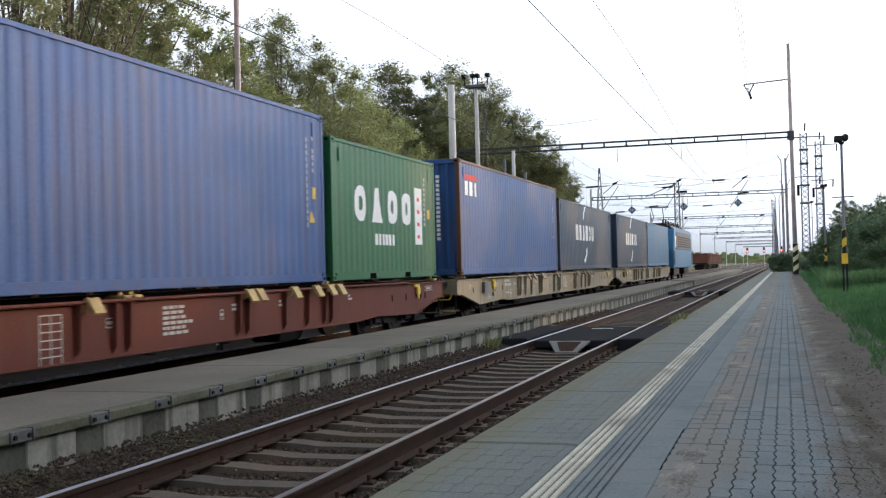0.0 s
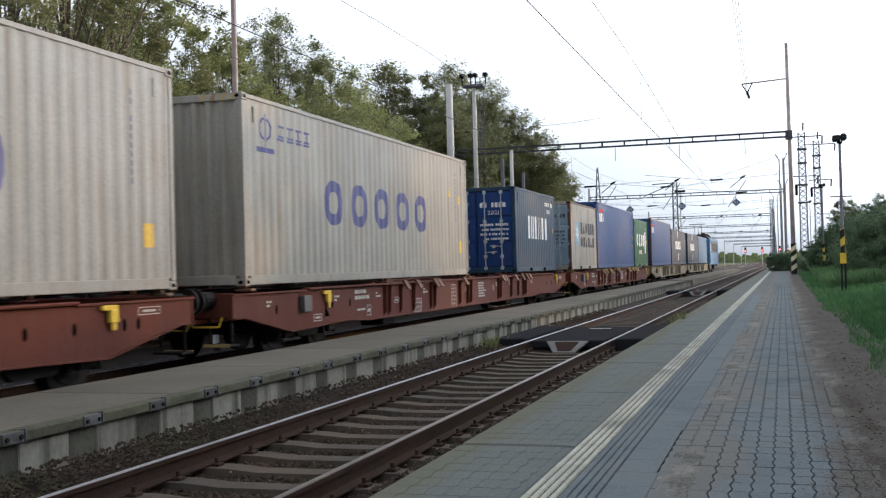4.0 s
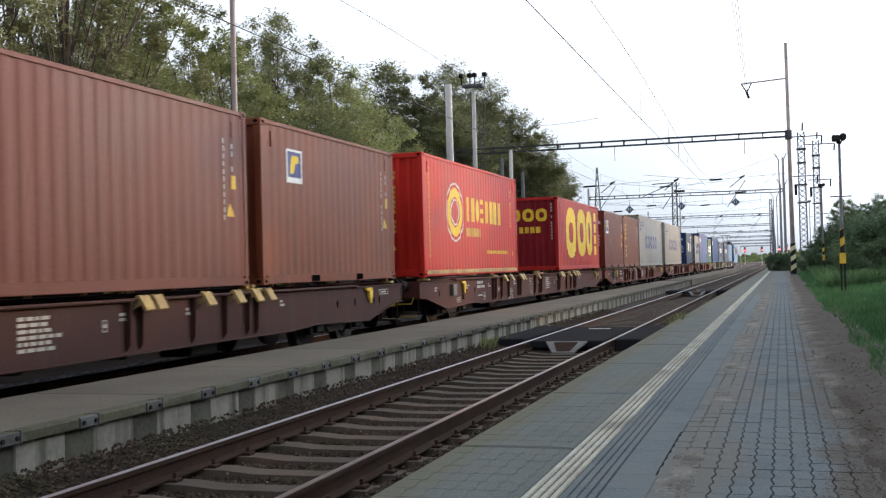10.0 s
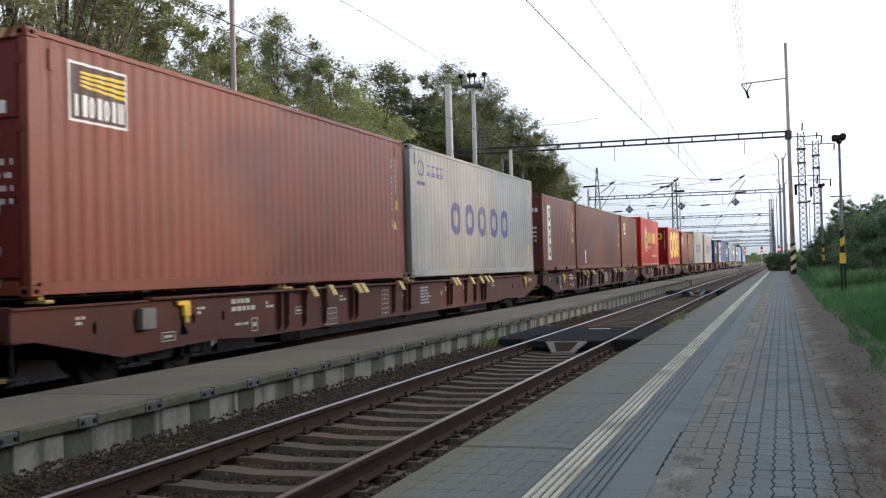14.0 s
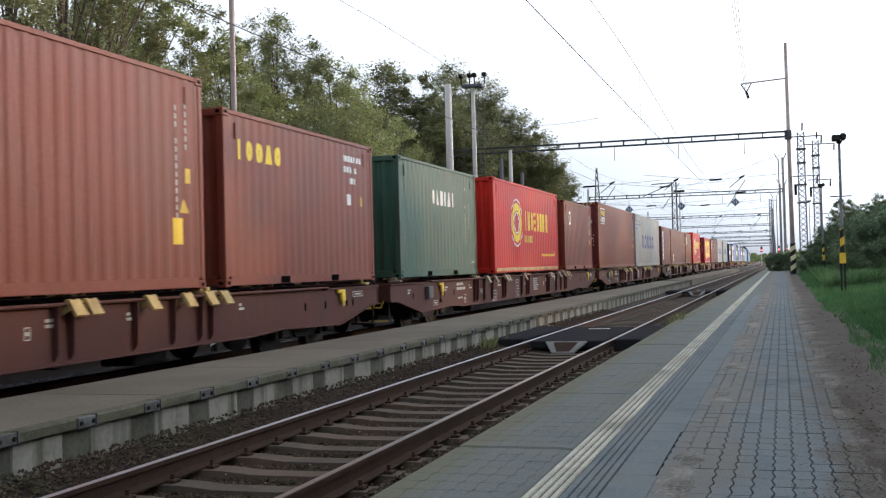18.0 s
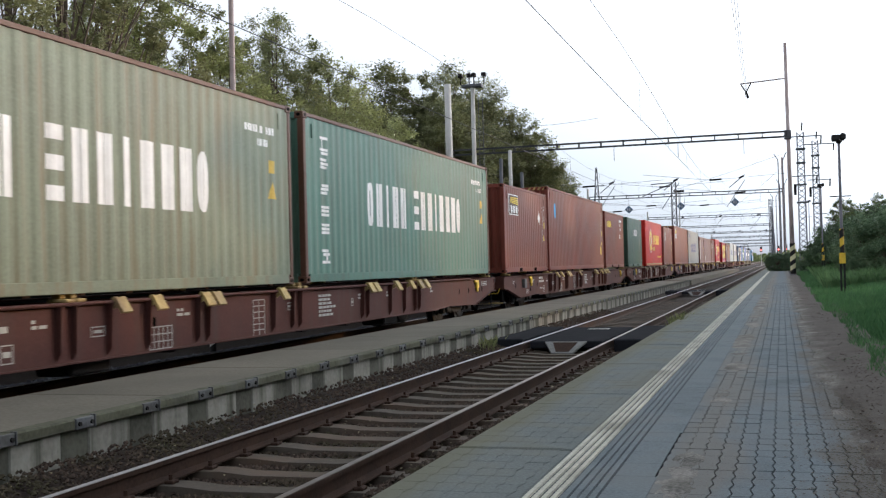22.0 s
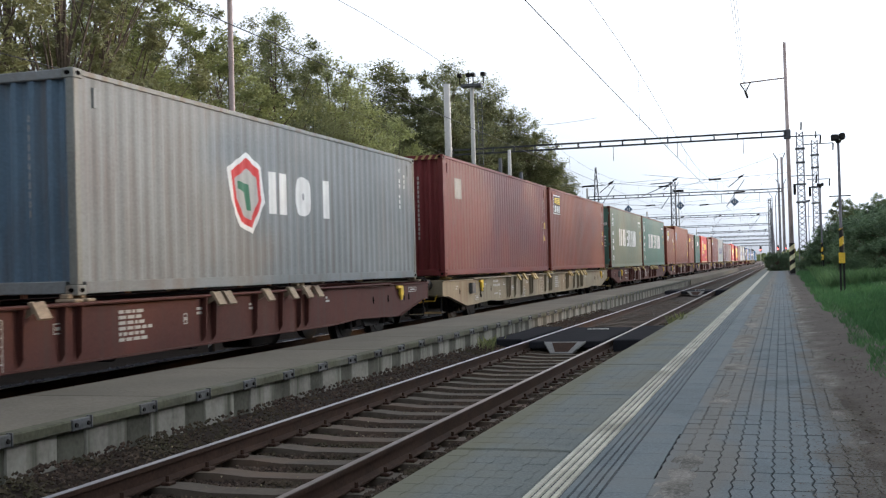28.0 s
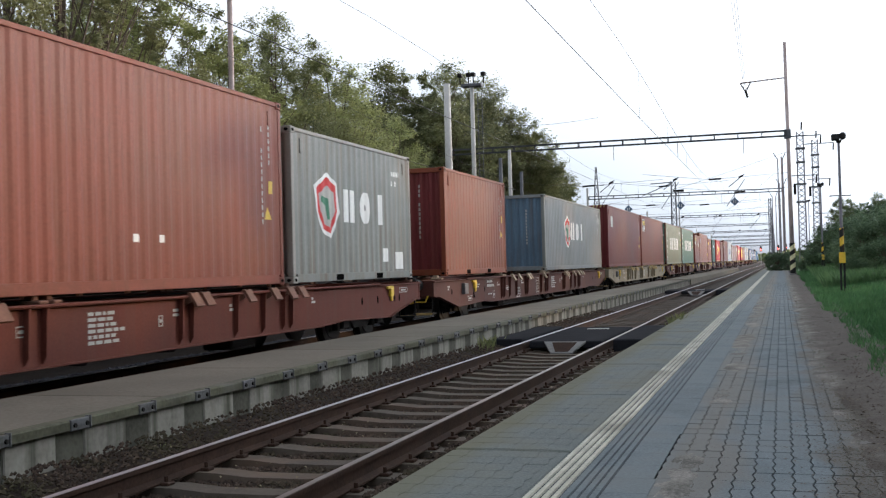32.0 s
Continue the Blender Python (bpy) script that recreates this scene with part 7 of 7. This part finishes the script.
def buffer_part(bm, e, s):
    y = e * HALF
    tube(bm, (s * 0.875, y, 1.0), (s * 0.875, y + e * 0.28, 1.0), 0.13, n=14)
    tube(bm, (s * 0.875, y + e * 0.28, 1.0), (s * 0.875, y + e * 0.43, 1.0), 0.10, n=14)
    tube(bm, (s * 0.875, y + e * 0.43, 1.0), (s * 0.875, y + e * 0.48, 1.0), 0.19, n=16)


def coupling(bm, e):
    y = e * HALF
    tube(bm, (0, y, 0.98), (0, y + e * 0.48, 0.86), 0.04, n=6)
    soft_box(bm, -0.1, 0.1, min(y, y + e * 0.3), max(y, y + e * 0.3), 0.9, 1.05, 0.02)
    tube(bm, (0.45, y, 0.8), (0.3, y + e * 0.45, 0.45), 0.03, n=6)


def step_part(bm, e):
    x, y = SILL_X - 0.06, e * (HALF - 0.12)
    tube(bm, (x, y, 0.74), (x, y, 0.36), 0.022, n=6)
    tube(bm, (x - 0.35, y, 0.74), (x - 0.35, y, 0.36), 0.022, n=6)
    soft_box(bm, x - 0.4, x + 0.05, y - 0.14, y + 0.14, 0.33, 0.36, 0.006)


def step_edge(bm, e):
    x, y = SILL_X - 0.06, e * (HALF - 0.12)
    soft_box(bm, x - 0.38, x + 0.04, y + e * 0.142 - 0.012, y + e * 0.142 + 0.012, 0.322, 0.368, 0.004)


def handrail(bm, e):
    y = e * (HALF + 0.1)
    tube(bm, (0.62, y, 0.74), (0.66, y, 0.62), 0.014, n=6)
    tube(bm, (0.66, y, 0.62), (1.08, y, 0.62), 0.014, n=6)
    tube(bm, (1.08, y, 0.62), (1.14, y, 0.76), 0.014, n=6)


def bogie_frame(bm, e):
    y = e * 9.75
    for s in (-1, 1):
        prism(bm, [(y - 1.5, 0.5), (y - 1.2, 0.62), (y + 1.2, 0.62), (y + 1.5, 0.5), (y + 1.2, 0.40), (y + 0.5, 0.42), (y + 0.35, 0.30), (y - 0.35, 0.30), (y - 0.5, 0.42), (y - 1.2, 0.40)], "x", s * 1.0 - 0.05, s * 1.0 + 0.05)
        for a in (-0.9, 0.9):
            soft_box(bm, s * 1.04 - 0.08, s * 1.04 + 0.08, y + a - 0.16, y + a + 0.16, 0.32, 0.58, 0.03)
            for d in (-0.27, 0.27):
                tube(bm, (s * 1.02, y + a + d, 0.3), (s * 1.02, y + a + d, 0.52), 0.075, n=8)
    box(bm, -1.0, 1.0, y - 0.22, y + 0.22, 0.42, 0.72)


def wheelset(bm):
    for s in (-1, 1):
        tube(bm, (s * 0.685, 0, 0), (s * 0.705, 0, 0), 0.485, n=28)
        tube(bm, (s * 0.70, 0, 0), (s * 0.82, 0, 0), 0.46, n=28)
        tube(bm, (s * 0.82, 0, 0), (s * 0.835, 0, 0), 0.33, 0.31, 20)
        for k in range(4):
            a = k * math.pi / 2
            tube(bm, (s * 0.83, 0.2 * math.cos(a), 0.2 * math.sin(a)), (s * 0.85, 0.2 * math.cos(a), 0.2 * math.sin(a)), 0.03, n=6)
    tube(bm, (-1.0, 0, 0), (1.0, 0, 0), 0.085, n=10)


def grid_label(bm, y, z0, z1, w, rows, cols, s=1):
    x = s * (SILL_X + 0.013)
    for k in range(rows + 1):
        z = z0 + (z1 - z0) * k / rows
        box(bm, x - 0.001, x + 0.003, y, y + w, z - 0.006, z + 0.006)
    for k in range(cols + 1):
        u = y + w * k / cols
        box(bm, x - 0.001, x + 0.0035, u - 0.006, u + 0.006, z0, z1)


def text_bars(bm, seed, y, z, w, h, rows):
    r = random.Random(seed)
    x = SILL_X + 0.013
    for k in range(rows):
        zz = z + h - (k + 1) * h / rows
        u = y
        while u < y + w * r.uniform(0.6, 1.0):
            b = r.uniform(0.05, 0.16)
            box(bm, x, x + 0.003, u, u + b, zz + h / rows * 0.2, zz + h / rows * 0.8)
            u += b + 0.035


def numbers_part(bm):
    text_bars(bm, 1, -8.02, 0.82, 0.75, 0.22, 2)
    text_bars(bm, 2, -7.92, 0.62, 0.5, 0.06, 1)
    text_bars(bm, 3, 0.70, 0.60, 0.75, 0.40, 6)
    text_bars(bm, 4, -3.95, 0.84, 0.3, 0.12, 2)
    for y in (-11.7, -9.0, -6.9, 2.55, 4.1, 7.0):
        text_bars(bm, int(y * 10), y, 0.84, 0.14, 0.12, 2)


PLATES = ((-9.92, 0.34, 0.54, 0.12), (11.5, 0.5, 0.9, 0.1), (-5.85, 0.28, 0.70, 0.12), (-7.4, 0.2, 0.52, 0.2), (-0.55, 0.18, 0.78, 0.12), (2.2, 0.1, 0.74, 0.14))


def plate_part(bm, y, w, z, h):
    x = SILL_X + 0.013
    for a, b, c, d in ((y, y + w, z, z + 0.012), (y, y + w, z + h - 0.012, z + h), (y, y + 0.012, z, z + h), (y + w - 0.012, y + w, z, z + h)):
        box(bm, x, x + 0.003, a, b, c, d)
    box(bm, x, x + 0.003, y + w * 0.2, y + w * 0.8, z + h * 0.35, z + h * 0.65)


def brake_handle(bm):
    x, y = SILL_X + 0.02, 0.0
    soft_box(bm, x, x + 0.05, y - 0.16, y + 0.16, 0.99, 1.05, 0.01)
    soft_box(bm, x, x + 0.06, y - 0.02, y + 0.15, 0.84, 1.0, 0.012)
    soft_box(bm, x + 0.01, x + 0.05, y + 0.03, y + 0.12, 0.75, 0.85, 0.012)


def cabinet_part(bm):
    x, y = SILL_X + 0.012, -10.32
    soft_box(bm, x, x + 0.09, y - 0.16, y + 0.16, 0.72, 0.99, 0.012)


def holes_part(bm):
    for y in (0.0,):
        prism(bm, [(y + 0.04 * math.cos(k * math.pi / 5), 0.80 + 0.075 * math.sin(k * math.pi / 5)) for k in range(10)], "x", SILL_X + 0.010, SILL_X + 0.0145)


def under_part(bm):
    for y in (-3.0, 1.5, 3.6):
        tube(bm, (-0.5, y, 0.5), (0.6, y, 0.5), 0.2, n=12)
    box(bm, -0.9, 0.9, -6.5, 6.5, 0.38, 0.42)
    for y in (-5.5, 5.0):
        soft_box(bm, 0.5, 1.0, y - 0.4, y + 0.4, 0.25, 0.45, 0.03)


STIFF = (-6.48, -6.20, -5.52, -4.68, -3.45, -3.17, -1.12, -0.42, -0.12, 2.70, 2.98, 4.25, 5.13, 5.83, 6.13)
FLAPS = (-5.38, -4.57, -3.33, -3.03, -0.92, 2.95, 3.26, 4.51, 5.39, 5.97, 6.40)
CORNERS = (-12.2, -6.25, -6.05, -0.12, 0.12, 6.05, 6.25, 12.2)
WHEELS = []


# no cut in the web: a black triangle gives the opening's shade
def notch_part(bm):
    prism(bm, [(-9.46, 0.60), (-9.24, 0.60), (-9.40, 0.79)], "x", SILL_X + 0.010, SILL_X + 0.0145)


def wagon(centre, color, label, flaps=M_OCHRE):
    t = thing("container_wagon", label, "wagon", "wagons of the train")
    m = WAGON_PAINT[color]
    for s in (1, -1):
        sill = part("side_sill", shared(("sill_web", s), lambda bm: side_sill(bm, s)), m, t)
        part("flange", shared(("sill_flange", s), lambda bm: flange(bm, s)), m, sill)
        if s > 0:
            for y in STIFF:
                part("stiffener", shared(("stiff", s), lambda bm: stiffener(bm, s)), m, sill, at=pose(0, y, 0))
    for y in FLAPS:
        part("spigot_flap", shared(("flap", 1), lambda bm: flap(bm, 1)), flaps, t, at=pose(0, y, 0))
    part("centre_beam", shared("centre_frame", centre_frame), m, t)
    for e in (-1, 1):
        part("headstock", shared(("headstock", e), lambda bm: headstock(bm, e)), m, t)
        for s in (-1, 1):
            part("buffer", shared(("buffer", e, s), lambda bm: buffer_part(bm, e, s)), M_STEEL_DARK, t)
        part("coupling", shared(("coupling", e), lambda bm: coupling(bm, e)), M_STEEL_DARK, t)
        st = part("step", shared(("step", e), lambda bm: step_part(bm, e)), M_STEEL_DARK, t)
        part("step_edge", shared(("step_edge", e), lambda bm: step_edge(bm, e)), M_OCHRE, st, "yellow step edge")
        part("handrail", shared(("handrail", e), lambda bm: handrail(bm, e)), M_YELLOW, t, "thin yellow shunter handrail")
        b = part("bogie", shared(("bogie", e), lambda bm: bogie_frame(bm, e)), M_STEEL_DARK, t)
        for a in (-0.9, 0.9):
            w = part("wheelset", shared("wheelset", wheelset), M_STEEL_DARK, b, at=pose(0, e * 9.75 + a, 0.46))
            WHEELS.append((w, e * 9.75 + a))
    tagged(part("ladder_label", shared("ladder_label", lambda bm: grid_label(bm, -1.76, 0.44, 0.98, 0.38, 6, 2)), M_MARKFADED, t, "white load table grid"), kind="stuff")
    tagged(part("load_table", shared("load_table", lambda bm: grid_label(bm, -4.62, 0.46, 0.74, 0.54, 3, 5)), M_MARKFADED, t, "pale load table"), kind="stuff")
    tagged(part("small_print", shared("numbers", numbers_part), M_MARKFADED, t, "small white painted lines"), kind="stuff")
    for k, q in enumerate(PLATES):
        part("framed_label", shared(("plate", k), lambda bm: plate_part(bm, *q)), M_MARKFADED, t)
    for y in (-9.42, 10.85):
        part("brake_lever", shared("brake", brake_handle), M_YELLOW, t, "yellow brake lever", at=pose(0, y, 0))
    part("cabinet", shared("cabinet", cabinet_part), M_CLAMP, t, "grey equipment box")
    for y in (-11.35, -10.25, -9.1, -8.27, -4.5, 9.36, 10.21, 11.2, 11.5):
        part("web_hole", shared("hole", holes_part), M_VOID, t, at=pose(0, y, 0))
    part("web_notch", shared("notch", notch_part), M_VOID, t, "black triangle standing in for a shaded sill opening")
    part("underframe_gear", shared("gear", under_part), M_STEEL_DARK, t)
    for y in CORNERS:
        part("corner_spigot", shared("spigot", lambda bm: (soft_box(bm, SILL_X - 0.22, SILL_X + 0.05, -0.08, 0.08, 1.112, 1.155, 0.012), soft_box(bm, SILL_X - 0.18, SILL_X - 0.06, -0.05, 0.05, 1.155, BASE + 0.02, 0.01))), flaps, t, at=pose(0, y, 0))
        part("corner_spigot", shared("spigot_far", lambda bm: (soft_box(bm, -SILL_X - 0.05, -SILL_X + 0.22, -0.08, 0.08, 1.112, 1.155, 0.012), soft_box(bm, -SILL_X + 0.06, -SILL_X + 0.18, -0.05, 0.05, 1.155, BASE + 0.02, 0.01))), flaps, t, at=pose(0, y, 0))
    MOVING.append((t, AX2, centre, 0.0))
    return t


W_B = "red-brown eighty-foot container wagon with yellow spigot flaps"
W_R = "red-brown eighty-foot container wagon with rusty brown spigot flaps"
W_T = "dirty tan eighty-foot container wagon with worn spigot flaps"
for c, k, f in ((65.0, "tan", M_FLAPDULL), (38.5, "tan", M_FLAPDULL), (11.68, "reddish", M_OCHRE), (-15.0, "reddish", M_FLAPRUST), (-41.75, "reddish", M_FLAPDULL), (-68.25, "brown", M_OCHRE), (-95.1, "dark", M_OCHRE),
                (-121.65, "brown", M_OCHRE), (-148.4, "brown", M_FLAPDULL), (-174.75, "brown", M_OCHRE), (-201.5, "brown", M_OCHRE), (-228.38, "tan", M_OCHRE), (-255.15, "brown", M_FLAPDULL), (-281.83, "reddish", M_FLAPRUST)):
    wagon(c, k, W_T if k == "tan" else (W_R if f == M_FLAPRUST else W_B), f)


# ---- locomotive ----
def locomotive(rear):
    t = thing("locomotive", "blue electric freight locomotive with raised pantograph", "locomotive")
    mb = paint("loco_blue", (0.03, 0.15, 0.29), 0.2)
    mg = paint("loco_grey", (0.028, 0.030, 0.036), 0.2, (0.03, 0.025, 0.02))
    L = 16.4
    ends = [(-L / 2, 1.0), (-L / 2 - 0.0, 2.3), (-L / 2 + 0.55, 3.65), (-L / 2 + 0.9, 3.85), (L / 2 - 0.9, 3.85), (L / 2 - 0.55, 3.65), (L / 2, 2.3), (L / 2, 1.0)]
    bm = bmesh.new()
    prism(bm, ends, "x", -1.45, 1.45)
    bmesh.ops.bevel(bm, geom=[e for e in bm.edges], offset=0.05, segments=2, affect="EDGES")
    body = part("body", bm, mb, t)
    bm = bmesh.new()
    soft_box(bm, -1.47, 1.47, -L / 2 + 2.2, L / 2 - 2.2, 2.3, 3.6, 0.02)
    part("machine_room_side", bm, mg, body)
    for k in range(6):
        y = -L / 2 + 3.4 + k * 1.75
        bm = bmesh.new()
        for z in range(5):
            soft_box(bm, 1.46, 1.49, y, y + 1.2, 2.5 + z * 0.17, 2.6 + z * 0.17, 0.01)
        part("louvre", bm, M_STEEL_DARK, body)
    for e in (-1, 1):
        bm = bmesh.new()
        prism(bm, [(e * (L / 2 - 0.03), 2.42), (e * (L / 2 + 0.03), 2.40), (e * (L / 2 - 0.42), 3.45), (e * (L / 2 - 0.5), 3.45)], "x", -1.1, 1.1)
        part("windscreen", bm, surface("dark_glass", (0.015, 0.018, 0.02), 0.1, vary=0.05, bump=0), body)
        bm = bmesh.new()
        soft_box(bm, 1.452, 1.475, e * (L / 2 - 1.9), e * (L / 2 - 1.2), 2.45, 3.25, 0.02)
        # rear window's bright look is put in as white; the front one is dark glass
        part("side_window", bm, M_WHITEPAINT if e < 0 else MATS["dark_glass"], body)
        bm = bmesh.new()
        soft_box(bm, 1.45, 1.48, e * (L / 2 - 0.95), e * (L / 2 - 0.3) , 1.2, 2.2, 0.02)
        part("door", bm, mg, body)
        for s in (-1, 1):
            bm = bmesh.new()
            tube(bm, (s * 0.85, e * L / 2, 1.04), (s * 0.85, e * (L / 2 + 0.6), 1.04), 0.12, n=10)
            tube(bm, (s * 0.85, e * (L / 2 + 0.55), 1.04), (s * 0.85, e * (L / 2 + 0.6), 1.04), 0.24, n=14)
            part("buffer", bm, M_STEEL_DARK, t)
        bm = bmesh.new()
        y = e * 4.15
        box(bm, -1.25, 1.25, y - 2.1, y + 2.1, 0.5, 0.95)
        for a in (-1.6, 1.6):
            for s in (-1, 1):
                tube(bm, (s * 0.7, y + a, 0.62), (s * 0.84, y + a, 0.62), 0.62, n=24)
        part("bogie", bm, M_STEEL_DARK, t)
    bm = bmesh.new()
    for k in range(7):
        y = -L / 2 + 2.5 + k * 1.9
        soft_box(bm, -0.8, 0.8, y, y + 1.1, 4.0, 4.2 + 0.12 * (k % 2), 0.05)
        tube(bm, (0.5, y + 0.3, 4.0), (0.5, y + 0.3, 4.5), 0.07, n=8)
    part("roof_gear", bm, M_STEEL_DARK, body)
    bm = bmesh.new()
    prism(bm, [(-1.36, 3.70), (1.36, 3.70), (1.2, 3.95), (0.9, 4.06), (-0.9, 4.06), (-1.2, 3.95)], "y", -L / 2 + 0.75, L / 2 - 0.75)
    part("roof", bm, mg, body, "dark grey rounded roof")
    y = -L / 2 + 3.2
    pan = new("pantograph")
    pan.parent = t
    for name, a, b, r in (("lower_arm", (-0.45, y, 4.1), (-0.36, y + 1.5, 4.75), 0.035), ("lower_arm", (0.45, y, 4.1), (0.36, y + 1.5, 4.75), 0.035),
                          ("upper_arm", (-0.36, y + 1.5, 4.75), (-0.4, y + 0.2, 5.4), 0.03), ("upper_arm", (0.36, y + 1.5, 4.75), (0.4, y + 0.2, 5.4), 0.03),
                          ("collector_bar", (-0.85, y + 0.2, 5.42), (0.85, y + 0.2, 5.42), 0.04), ("base_bar", (-0.5, y - 0.2, 4.12), (0.5, y - 0.2, 4.12), 0.06)):
        bm = bmesh.new()
        tube(bm, a, b, r, n=5)
        part(name, bm, M_STEEL_DARK, pan)
    MOVING.append((t, AX2, rear + L / 2, 0.0))
    return t


locomotive(78.6)


# ---- what moves ----
def run(t):
    """Metres that the braking train has gone since the start."""
    u = (t - 16) / 16
    return 161.925 + 153.406 * u - 15.612 * u ** 2 - 7.309 * u ** 3 - 1.779 * u ** 4


RUN0 = run(0.0)


def motions():
    for ob, x, y, z in MOVING:
        walk(ob, [(float(t), pose(x, y + run(t) - RUN0, z)) for t in range(0, 33)])
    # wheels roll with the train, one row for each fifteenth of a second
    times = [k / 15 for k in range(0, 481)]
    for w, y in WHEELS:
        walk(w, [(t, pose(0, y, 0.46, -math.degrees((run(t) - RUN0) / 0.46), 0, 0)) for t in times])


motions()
